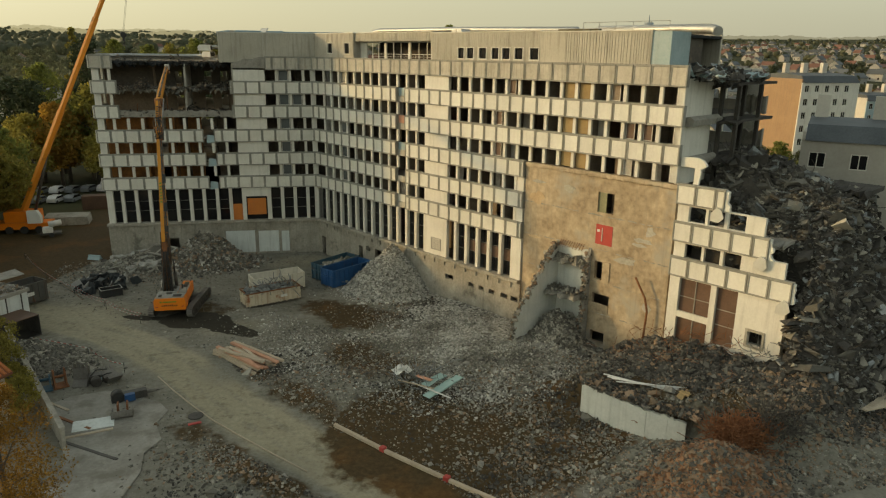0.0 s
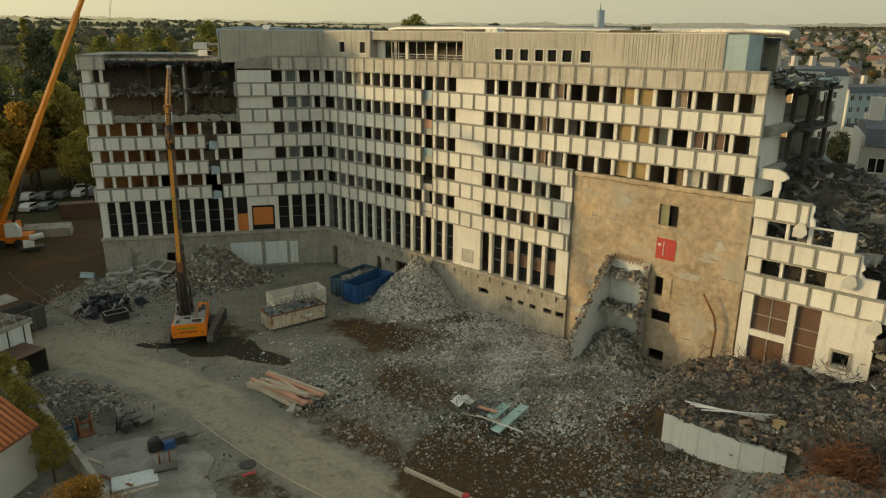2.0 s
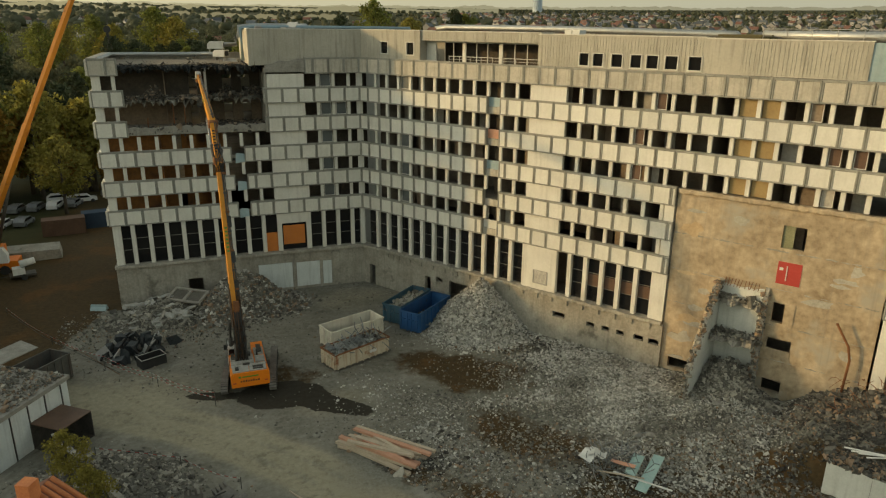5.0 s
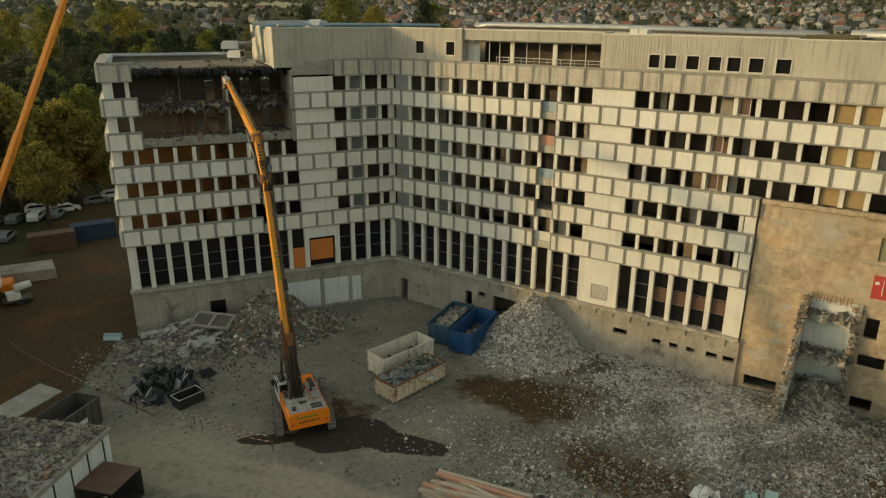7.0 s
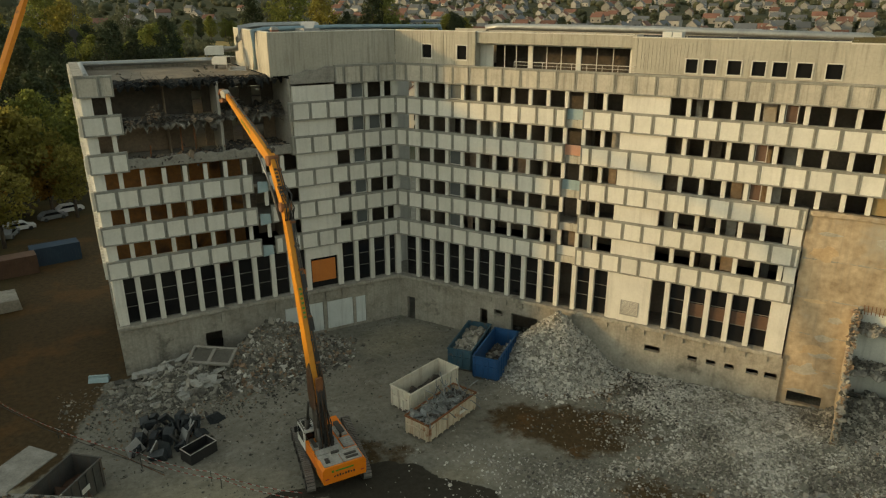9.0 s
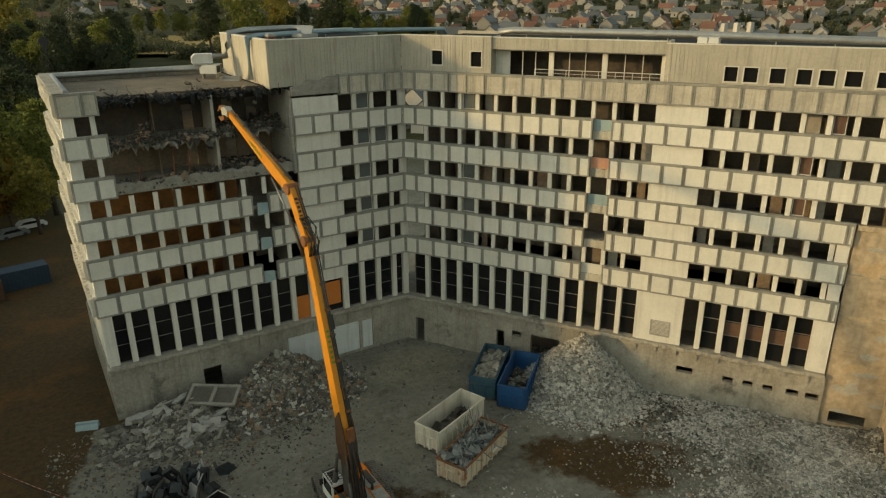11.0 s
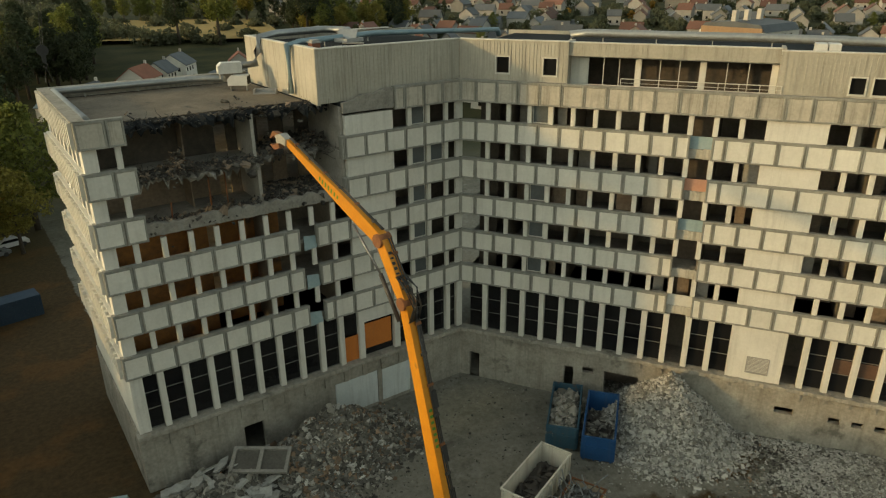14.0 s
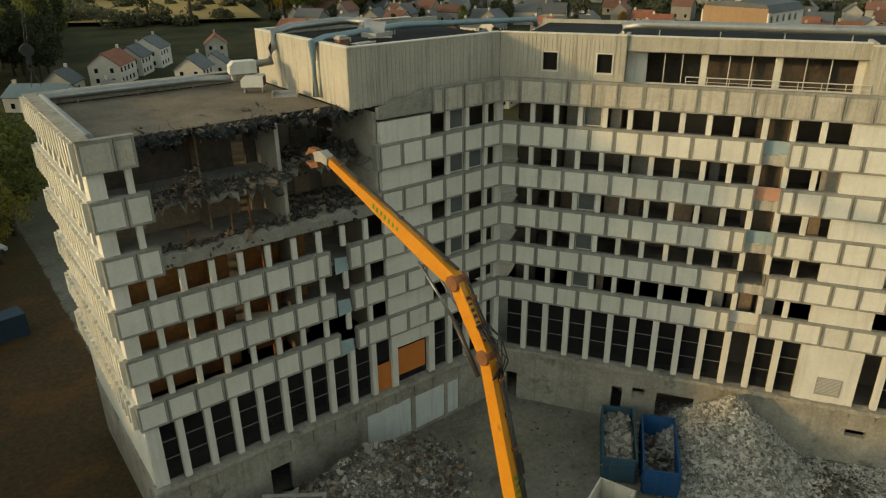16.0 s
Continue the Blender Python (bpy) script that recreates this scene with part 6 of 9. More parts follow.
# debris in the torn-open storeys of the left wing, in uneven drifts
for zf, x0, x1, v0, v1, n in ((top_floor, BREAK[0], -16.4, 0.6, 2.8, 1500), (top_floor, -16.3, -10.1, 2.4, 6.2, 1300), (mid_floor, -16.3, -10.1, 0.6, 6, 2200), (mid_floor, BREAK[0], -16.5, 0.6, 2.2, 800), (27.3, BREAK[0], -9.9, 1.4, 2.8, 170)):
    x = RNG.uniform(x0, x1, n)
    pile = np.clip(0.15 + 1.5 * np.sin(x * 1.15 + zf) * np.sin(x * 0.53 + 2 * zf), 0.03, 1.6)
    p = np.stack([x, 101.475 + RNG.uniform(v0, v1, n), zf + np.abs(RNG.normal(0, 0.32, n)) * pile], 1)
    tagged(chunks("floor_debris", p, np.clip(0.11 * np.exp(RNG.normal(0, 0.6, n)), 0.04, 0.6), (BLACKDUST, RUBBLEDARK, INNER), RNG, 0.4, pick=RNG.choice([0, 0, 0, 1, 2], n)), "dark rubble on a torn-open floor", "debris", kind="stuff")
wires("hanging_bars", 190, lambda: (RNG.uniform(BREAK[0], -10), 101.475 + RNG.uniform(0.7, 2.6), RNG.choice([27.1, 23.6, 23.7])), 0.9, 0.018, STEEL, "bent bars hanging from torn floors")
# chipped concrete hanging below the torn roof and floor edges
for z, v0, x0, x1, n in ((26.8, 1.5, BREAK[0], -10.2, 60), (23.5, 0.8, BREAK[0], -16.4, 34), (23.5, 2.6, -16.4, -10.2, 24), (20.1, 0.5, BREAK[0], -10.2, 40)):
    x = RNG.uniform(x0, x1, n)
    hang = np.clip(0.2 + 1.5 * np.sin(x * 1.7 + z) * np.sin(x * 0.61), 0.02, 1.7)
    p = np.stack([x, 101.475 + v0 + RNG.normal(0, 0.2, n), z + 0.1 - np.abs(RNG.normal(0, 0.5, n)) * hang], 1)
    tagged(chunks("torn_edge_lumps", p, np.clip(0.09 * np.exp(RNG.normal(0, 0.6, n)), 0.03, 0.4), (BLACKDUST, RUBBLEDARK), RNG, 0.9, pick=RNG.choice([0, 0, 1], n)), "broken concrete lumps clinging to a torn edge", "debris", kind="stuff")
# loose pieces in the two open panel columns
for i in range(2, 6):
    if i > 2:
        bm = bmesh.new()
        prism(bm, [(GAP_L[0] + 0.35, -0.75), (GAP_L[1] + 0.05, -0.65), (GAP_L[1], 0.3), (GAP_L[0] + 0.45, 0.4)], 0.2, 0.28)
        whole("fallen_sheet", bm, BLUEBOX, "pale blue-grey loose panel in a gap", "metal sheet", LEFT @ pose(0, 0.1, BANDS[i] - 1.1, -12))

# ---- remains of the block that stood against the bare wall ----
t = thing("wall_remnant", "tall broken stub of a grey inner wall", "wall fragment", RIGHT)
prof = [(0.3, 0.0), (-6.4, 0.0), (-6.2, 2.6), (-5.9, 4.0), (-5.4, 4.5), (-5.1, 5.1), (-4.5, 5.5), (-4.3, 6.1), (-3.5, 6.6), (-2.9, 7.5), (-2.3, 7.9), (-1.9, 8.8), (-1.3, 9.1), (-0.7, 10.1), (0.3, 10.5)]
def upright(s0, s1, prof, name, mat, label=""):
    """A broken wall that stands out from the facade, between s0 and s1."""
    bm = bmesh.new()
    fine = []
    for (v0, z0), (v1, z1) in zip(prof, prof[1:] + prof[:1]):
        k = 1 if v0 > 0.2 and v1 > 0.2 or z0 < 1 and z1 < 1 else max(1, int(math.dist((v0, z0), (v1, z1)) / 0.28))
        fine += [(v0 + (v1 - v0) * q / k, z0 + (z1 - z0) * q / k) for q in range(k)]
    prof = [(v + RNG.uniform(-0.16, 0.16) * (v < 0.2), z + RNG.uniform(-0.14, 0.14) * (z > 1)) for v, z in fine]
    a = [bm.verts.new((s0 + RNG.uniform(-0.2, 0.12) * (v < 0.2), v + RNG.uniform(-0.1, 0.1) * (v < 0.2), z)) for v, z in prof]
    b = [bm.verts.new((s1, v, z)) for v, z in prof]
    bm.faces.new(a), bm.faces.new(b[::-1])
    bm.faces.ensure_lookup_table()
    bm.faces[1].material_index = 1
    for k in range(len(a)):
        bm.faces.new((a[k], a[(k + 1) % len(a)], b[(k + 1) % len(a)], b[k]))
        bm.faces.ensure_lookup_table()
        bm.faces[-1].material_index = 2
    n = 9 * len(prof)
    p = np.array([(RNG.uniform(s0 - 0.08, s1 + 0.1), prof[q][0] + RNG.normal(0, 0.07), prof[q][1] + RNG.normal(0, 0.09)) for q in RNG.integers(0, len(prof), n) if prof[q][0] < 0.1 and prof[q][1] > 0.2])
    ob = part(name, bm, (BARE, mat, SLAB), t, label)
    chunks("crumbled_edge", p, np.clip(0.13 * np.exp(RNG.normal(0, 0.5, len(p))), 0.04, 0.4), (RUBBLE, RUBBLEDARK, RUBBLEWARM), RNG, 0.8, ob, pick=RNG.integers(0, 3, len(p)))["kind"] = "stuff"
    return ob


upright(43.65, 44.0, prof, "wall", WHITEWALL, "grey-white rendered wall with a broken slanting edge")
for z, d in ((3.0, 3.0), (6.0, 2.1), (9.1, 0.9)):
    bm = ragged_strip(44.02, 47.55, 16, 0.28 - d, 0.28, z - 0.45, z, 0.35, 0.14, 0.1)
    part("floor_stub", bm, SLAB, t, "broken floor edge with rubble on it")
upright(47.56, 47.95, [(0.28, 0.3), (-0.7, 0.3), (-0.65, 3.0), (-0.45, 4.4), (-0.5, 6.0), (-0.3, 7.4), (-0.2, 9.6), (0.28, 10.6)], "pier", SLAB)
for z0, z1 in ((3.02, 5.5), (6.02, 8.55), (9.12, 10.35)):
    bm = ragged_strip(44.02, 47.54, 14, 0.21, 0.285, z0, z1, 0.0, 0.02, 0.12)
    part("plaster", bm, WHITEWALL, t, "pale grey plaster left on the wall")
for z0, z1, v0 in ((3.0, 1.0, -2.6), (6.0, 0.6, -1.7), (9.1, 0.3, -0.5)):
    n = 220
    p = np.array([RIGHT @ Vector((RNG.uniform(44.05, 47.5), RNG.uniform(v0, 0.1), z0 + abs(RNG.normal()) * 0.16)) for _ in range(n)])
    tagged(chunks("stub_debris", p, np.clip(0.15 * np.exp(RNG.normal(0, 0.5, n)), 0.05, 0.6), (RUBBLE, RUBBLEDARK), RNG, 0.5, pick=RNG.integers(0, 2, n)), "rubble left on a broken floor edge", "debris", kind="stuff")
for k in range(11):
    bm = bmesh.new()
    rod(bm, (44.3 + 0.28 * k, 0.2, 10.9), (44.3 + 0.28 * k + RNG.uniform(-0.1, 0.1), -0.3, 10.3), 0.03, 5)
    part("bar_end", bm, RUST, t)

# ---- high-reach excavator ----
def plate_arm(pts, widths, half):
    """A box-section arm along a line in the y, z plane: pts are (y, z), widths the depth at each."""
    bm = bmesh.new()
    n = len(pts)
    rings = []
    for k in range(n):
        p = Vector((0, *pts[k]))
        d = (Vector((0, *pts[min(k + 1, n - 1)])) - Vector((0, *pts[max(k - 1, 0)]))).normalized()
        u = Vector((0, -d.z, d.y))
        w, hf = widths[k] / 2, half if isinstance(half, (int, float)) else half[k]
        rings.append([bm.verts.new(p + u * a * w + Vector((b * hf, 0, 0))) for a, b in ((1, -1), (1, 1), (-1, 1), (-1, -1))])
    for a, b in zip(rings, rings[1:]):
        for k in range(4):
            bm.faces.new((a[k], a[(k + 1) % 4], b[(k + 1) % 4], b[k]))
    bm.faces.new(rings[0][::-1]), bm.faces.new(rings[-1])
    return bm


OILY = material("oily brown steel", (0.03, 0.02, 0.014), (0.13, 0.06, 0.025), 0.6, 1.8, 8, 0.2, metal=0.2)
DUSTY = material("dusty pale grey paint", (0.20, 0.195, 0.175), (0.44, 0.425, 0.385), 0.7, 1.5, 7, 0.05, stain=0.3, stain_col=(0.16, 0.14, 0.12))


def excavator():
    t = thing("high_reach_excavator", "yellow long-arm demolition excavator working beside a building", "excavator", pose(-15.6, 79.9, 0))
    under = pose(0.35, 0.4, 0, 0, 0, -8)
    for side in (-1, 1):
        bm = bmesh.new()
        x = side * 2.1
        out = [(-3.2, 0.0), (3.2, 0.0), (3.75, 0.25), (3.95, 0.62), (3.75, 1.0), (3.2, 1.22), (-3.2, 1.22), (-3.75, 1.0), (-3.95, 0.62), (-3.75, 0.25)]
        prism(bm, [(y, z) for y, z in out], -0.27, 0.27)
        bm.transform(pose(x, 0, 0.02, 0, 0, 90))
        tr = part("track", bm, STEEL, t, m=under)
        loop = out + [out[0]]
        length = [math.dist(a, b) for a, b in zip(loop, loop[1:])]
        total, d = sum(length), 0.0
        sb = bmesh.new()
        box(sb, -0.31, 0.31, -0.08, 0.08, -0.045, 0.045)
        shoe = mesh_of("track_shoe", sb, TRACKSTEEL)
        while d < total - 0.05:
            q, k = d, 0
            while q > length[k]:
                q -= length[k]
                k += 1
            (y0, z0), (y1, z1) = loop[k], loop[k + 1]
            f = q / length[k]
            ang = math.degrees(math.atan2(z1 - z0, y1 - y0))
            part("track_shoe", shoe, None, tr, m=Matrix.Translation((x, y0 + (y1 - y0) * f, z0 + (z1 - z0) * f + 0.02)) @ pose(0, 0, 0, ang))
            d += 0.24
        for y in (-3.2, -2.1, -1.05, 0, 1.05, 2.1, 3.2):
            bm = bmesh.new()
            rod(bm, (x + side * 0.28, y, 0.5), (x + side * 0.36, y, 0.5), 0.36 if abs(y) > 3 else 0.22, 14)
            part("roller", bm, STEEL, tr)
    bm = bmesh.new()
    box(bm, -1.8, 1.8, -0.8, 0.8, 0.45, 1.0), rod(bm, (0, 0, 0.9), (0, 0, 1.28), 1.1, 20)
    for sx in (-1, 1):
        box(bm, sx * 1.1 - 0.3, sx * 1.1 + 0.3, -2.4, 2.4, 0.5, 0.85)
    part("undercarriage", bm, STEEL, t, m=under)
    # house
    bm = bmesh.new()
    box(bm, -1.62, 1.62, -3.1, 2.1, 1.28, 1.52)
    part("deck", bm, STEEL, t)
    bm = bmesh.new()
    out = [(-1.62, 1.25), (1.62, 1.25), (1.66, 1.7), (1.66, 2.4), (1.5, 2.6), (-1.5, 2.6), (-1.66, 2.4), (-1.66, 1.7)]
    prism(bm, out, -4.15, -2.6)
    cw = part("counterweight", bm, YELLOW, t, "yellow counterweight", bevel=0.12)
    bm = bmesh.new()
    bars(bm, -0.85, 0.85, 1.72, 1.95, 8, -4.16, 0.01)
    part("lettering", bm, BLACK, cw)
    bm = bmesh.new()
    box(bm, -0.7, 0.7, -4.17, -4.155, 2.15, 2.28), box(bm, -1.0, -0.8, -4.17, -4.155, 2.13, 2.32)
    part("lettering", bm, GREENBAR, cw)
    for sx in (-1, 1):
        bm = bmesh.new()
        box(bm, sx * 1.35 - 0.14, sx * 1.35 + 0.14, -4.17, -4.155, 1.62, 1.72)
        part("tail_light", bm, REDDOOR, cw)
    for x0, x1, y0, y1, z1, mat in ((0.55, 1.6, -2.6, 2.0, 2.6, YELLOW), (-1.6, -0.75, -2.6, -0.1, 2.55, YELLOW)):
        bm = bmesh.new()
        box(bm, x0, x1, y0, y1, 1.52, z1)
        part("side_cover", bm, mat, t, bevel=0.06)
    bm = bmesh.new()
    box(bm, -0.74, 0.54, -2.59, -0.5, 1.53, 2.62)
    part("engine_hood", bm, GREYPAINT, t, "dusty grey engine hood", bevel=0.06)
    for x0, x1, y0, y1 in ((-1.5, 0.5, -2.55, -1.9), (-1.5, -0.2, -1.7, -0.9), (0.65, 1.5, -2.4, -1.2), (0.65, 1.5, -0.9, 0.5), (-0.6, 0.4, -1.7, -0.7)):
        bm = bmesh.new()
        box(bm, x0, x1, y0, y1, 2.6, 2.72)
        for k in range(4):
            box(bm, x0 + 0.08, x1 - 0.08, y0 + 0.08 + (y1 - y0 - 0.2) * k / 4, y0 + 0.12 + (y1 - y0 - 0.2) * k / 4 + 0.06, 2.721, 2.75)
        part("grille", bm, DUSTY, t)
    for x0, x1, y0, y1 in ((-1.45, -0.05, -4.0, -2.95), (0.0, 1.45, -4.0, -2.95), (-1.52, 1.52, -2.92, -2.58)):
        bm = bmesh.new()
        box(bm, x0, x1, y0, y1, 2.605, 2.68)
        part("top_cover", bm, DUSTY, t, "dusty pale grey top panel", bevel=0.02)
    # Dark steel boxes stand in for the shaded slots and gaps of the deck.
    for x0, x1, y0, y1, z1 in ((-1.2, -0.9, -3.7, -3.2, 2.8), (0.3, 1.2, -3.8, -3.6, 2.76), (0.3, 1.2, -3.4, -3.2, 2.76), (-0.5, 0.1, -2.8, -2.65, 2.85), (0.95, 1.35, -0.6, 0.9, 2.85), (-1.4, -1.1, -1.6, -0.4, 2.82), (-0.2, 0.3, -1.2, -0.6, 2.95)):
        bm = bmesh.new()
        box(bm, x0, x1, y0, y1, 2.62, z1)
        part("deck_box", bm, STEEL, t, bevel=0.02)
    bm = bmesh.new()
    rod(bm, (0.9, -1.0, 2.6), (0.9, -1.0, 3.2), 0.09, 10)
    part("exhaust", bm, STEEL, t)
    bm = bmesh.new()
    tube(bm, [(-0.3, 0.2, 2.3), (0.5, 0.25, 2.35)], 0.22, 14)
    part("tank", bm, GREYPAINT, t)
    # cab with windows and roof guard
    cab = part("cab", (lambda b: (prism(b, [(0.1, 1.5), (1.95, 1.5), (1.95, 2.2), (1.7, 3.25), (0.1, 3.25)], -1.62, -0.62), b.transform(pose(0, 0, 0)), b)[-1])(bmesh.new()), WHITEPAINT, t, "white cab", m=Matrix(((0, 1, 0, 0), (1, 0, 0, 0), (0, 0, 1, 0), (0, 0, 0, 1))), bevel=0.05)
    for nm, a in (("rear_window", (-1.5, -0.74, 0.085, 0.098, 2.35, 3.05)), ("side_window", (-1.636, -1.622, 0.3, 1.6, 2.2, 3.05)), ("roof_window", (-1.4, -0.85, 0.5, 1.5, 3.252, 3.27))):
        bm = bmesh.new()
        box(bm, *a)
        part(nm, bm, GLASSDARK, t)
    bm = bmesh.new()
    for k in range(6):
        rod(bm, (-1.62, 0.3 + 0.28 * k, 3.38), (-0.62, 0.3 + 0.28 * k, 3.38), 0.03, 6)
    for x in (-1.6, -0.64):
        rod(bm, (x, 0.1, 3.38), (x, 1.9, 3.38), 0.035, 6)
        for y in (0.15, 1.7):
            rod(bm, (x, y, 3.2), (x, y, 3.38), 0.03, 6)
    part("roof_guard", bm, STEEL, t)
    bm = bmesh.new()
    for x in (-1.6, 1.6):
        for y0 in (-2.4, 0.6):
            rod(bm, (x, y0, 2.6), (x, y0, 3.15), 0.02, 6)
        rod(bm, (x, -2.4, 3.15), (x, 0.6, 3.15), 0.02, 6)
    part("handrail", bm, STEEL, t)
    bm = bmesh.new()
    box(bm, -1.9, -1.64, 1.7, 1.75, 2.3, 2.8)
    part("mirror", bm, BLACK, t)
    # arms, in a plane that leans a little to the left
    arm = pose(-0.6, 0, 0, 0, 0, 3.6)
    bm = plate_arm([(-0.9, 1.6), (-0.85, 3.2), (-0.7, 5.0), (-0.55, 6.4)], [1.1, 1.25, 1.15, 0.95], 0.34)
    b0 = part("boom_foot", bm, STEEL, t, "dark greasy lower boom", m=arm, bevel=0.03)
    for sx in (-0.62, 0.62):
        bm = bmesh.new()
        rod(bm, (sx, 0.9, 1.7), (sx, 0.2, 4.2), 0.19, 12), rod(bm, (sx, 0.2, 4.2), (sx, -0.2, 5.9), 0.1, 10)
        part("boom_cylinder", bm, STEEL, b0)
    for sx in (-0.48, 0.48):
        bm = bmesh.new()
        rod(bm, (sx, -1.9, 1.9), (sx * 0.9, -1.45, 4.3), 0.13, 12), rod(bm, (sx * 0.9, -1.45, 4.3), (sx * 0.8, -1.1, 6.2), 0.07, 10)
        part("boom_cylinder", bm, STEEL, b0)
    bm = bmesh.new()
    box(bm, -0.24, 0.24, -1.22, -0.98, 6.0, 8.2)
    part("cylinder_cover", bm, RUST, b0, "rust-red cylinder cover", bevel=0.04)
    for k in range(9):
        z = 1.9 + 0.5 * k
        bm = bmesh.new()
        box(bm, -0.3 + 0.14 * (k % 3), 0.02 + 0.12 * ((k * 2) % 3), -1.66 + 0.035 * k, -1.42 + 0.035 * k, z, z + RNG.uniform(0.18, 0.34))
        part("valve_block", bm, OILY, b0, "oily brown valve block", bevel=0.02)
    for k in range(12):
        sx, bow = -0.38 + 0.07 * k, RNG.uniform(0.05, 0.45)
        bm = bmesh.new()
        tube(bm, [(sx, -1.45, 1.8), (sx + RNG.uniform(-0.15, 0.15), -1.6 - bow, 3.0), (sx + RNG.uniform(-0.2, 0.2), -1.45 - bow, 4.6), (sx * 0.8, -1.3 - bow * 0.5, 6.0), (sx * 0.7, -1.15, 7.4)], 0.04, 6)
        part("hose", bm, BLACK if k % 3 else OILY, b0)
    for sx in (-0.4, 0.4):
        bm = bmesh.new()
        prism(bm, [(-1.25, 5.5), (-0.05, 5.4), (0.25, 6.6), (0.2, 8.4), (-0.35, 9.2), (-0.85, 8.2), (-1.2, 6.8)], sx - 0.04, sx + 0.04)
        bm.transform(Matrix(((0, 1, 0, 0), (1, 0, 0, 0), (0, 0, 1, 0), (0, 0, 0, 1))))
        part("knuckle_plate", bm, OILY, b0, "greasy rust-brown knuckle plate", bevel=0.02)
    def along(a, b, f, off=0.0):
        """A point of the arm's plane between a and b, lifted square to the line."""
        d = (Vector(b) - Vector(a)).normalized()
        p = Vector(a) + (Vector(b) - Vector(a)) * f
        return p.x - d.y * off, p.y + d.x * off
    foot, elbow, knee, wrist = (-0.75, 6.2), (3.15, 20.1), (5.15, 23.1), (15.4, 26.65)
    def limb(a, b, widths, half, name, label):
        n = len(widths) - 1
        return part(name, plate_arm([along(a, b, k / n) for k in range(n + 1)], widths, half), BOOM, t, label, m=arm, bevel=0.03)
    def lines(parent, a, b, w0, w1, xs, f0=0.02, f1=0.98, r=0.045):
        """Hose runs along the back of a limb, with their brackets."""
        for x in xs:
            h = bmesh.new()
            q = [along(a, b, f, (w0 + (w1 - w0) * f) / 2 + 0.09) for f in (f0, 0.33, 0.66, f1)]
            tube(h, [(x + RNG.uniform(-0.02, 0.02), *p) for p in q], r, 6)
            part("hydraulic_pipe", h, STEEL, parent)
        d = math.degrees(math.atan2(b[1] - a[1], b[0] - a[0]))
        count = max(2, int(math.dist(a, b) / 1.7))
        for k in range(count):
            h = bmesh.new()
            f = f0 + (f1 - f0) * (k + 0.5) / count
            p = along(a, b, f, (w0 + (w1 - w0) * f) / 2 + 0.07)
            obox(h, Matrix.Translation((sum(xs) / len(xs), *p)) @ pose(0, 0, 0, d), max(xs) - min(xs) + 0.16, 0.16, 0.14)
            part("clamp", h, RUST if k % 2 else STEEL, parent)
    b1 = limb(foot, elbow, [0.95, 1.02, 0.95, 0.85, 0.75, 0.66], [0.34, 0.33, 0.31, 0.29, 0.27, 0.25], "main_boom", "long yellow main boom")
    lines(b1, foot, elbow, 0.98, 0.66, (0.12, 0.22, 0.32))
    for f in (0.22, 0.40, 0.62):
        bm = bmesh.new()
        p = along(foot, elbow, f, 0.42)
        obox(bm, Matrix.Translation((0.3, *p)) @ pose(0, 0, 0, 74), 0.3, 1.0, 0.3)
        part("valve_block", bm, BLACK, b1, bevel=0.03)
    for k in range(7):
        p = along(foot, elbow, 0.44 + 0.024 * k, 0.49)
        bm = bmesh.new()
        obox(bm, Matrix.Translation((-0.1, *p)) @ pose(0, 0, 0, 74), 0.2, 0.16, 0.02)
        part("lettering", bm, GREENBAR, b1)
    for p, r in ((foot, 0.42), (elbow, 0.36), (knee, 0.38)):
        bm = bmesh.new()
        rod(bm, (-0.40, *p), (0.40, *p), r, 16)
        part("joint_pin", bm, RUST, t, m=arm)
    b2 = limb(elbow, knee, [0.66, 0.78, 0.8, 0.74], 0.25, "link_arm", "yellow link arm")
    lines(b2, elbow, knee, 0.7, 0.76, (0.1, 0.24))
    for k in range(8):
        bm = bmesh.new()
        p = along(elbow, knee, 0.2 + 0.08 * k, 0.41)
        obox(bm, Matrix.Translation((-0.1, *p)) @ pose(0, 0, 0, 56), 0.2, 0.16 if k % 3 else 0.1, 0.02)
        part("lettering", bm, BLACK, b2)
    for cx in (-0.3, 0.3):
        bm = bmesh.new()
        q0, q1, q2 = along(foot, elbow, 0.93, -0.55), along(elbow, knee, 0.55, -0.95), along(knee, wrist, 0.22, -0.55)
        rod(bm, (cx, *q0), (cx, *q1), 0.12, 12), rod(bm, (cx, *q1), (cx, *q2), 0.07, 10, mat_index=1)
        part("stick_cylinder", bm, (STEEL, CHROME), b2)
    for k in range(8):
        bow = RNG.uniform(0.25, 0.75)
        bm = bmesh.new()
        sx = -0.3 + 0.09 * k
        tube(bm, [(sx, *along(foot, elbow, 0.93, 0.38)), (sx + RNG.uniform(-0.2, 0.3), *along(foot, elbow, 0.99, 0.4 + bow)), (sx + RNG.uniform(-0.2, 0.3), *along(elbow, knee, 0.15, 0.35 + bow)), (sx, *along(elbow, knee, 0.4, 0.42))], 0.035, 6)
        part("hose", bm, BLACK, b2)
    b3 = limb(knee, wrist, [0.74, 0.88, 0.84, 0.68, 0.52, 0.42], [0.24, 0.24, 0.22, 0.2, 0.17, 0.15], "stick", "yellow stick")
    lines(b3, knee, wrist, 0.86, 0.44, (0.04, 0.13))
    for k in range(7):
        bm = bmesh.new()
        p = along(knee, wrist, 0.40 + 0.031 * k, 0.0)
        obox(bm, Matrix.Translation((-0.235, *p)) @ pose(0, 0, 0, 19), 0.02, 0.13, 0.26 if k else 0.2)
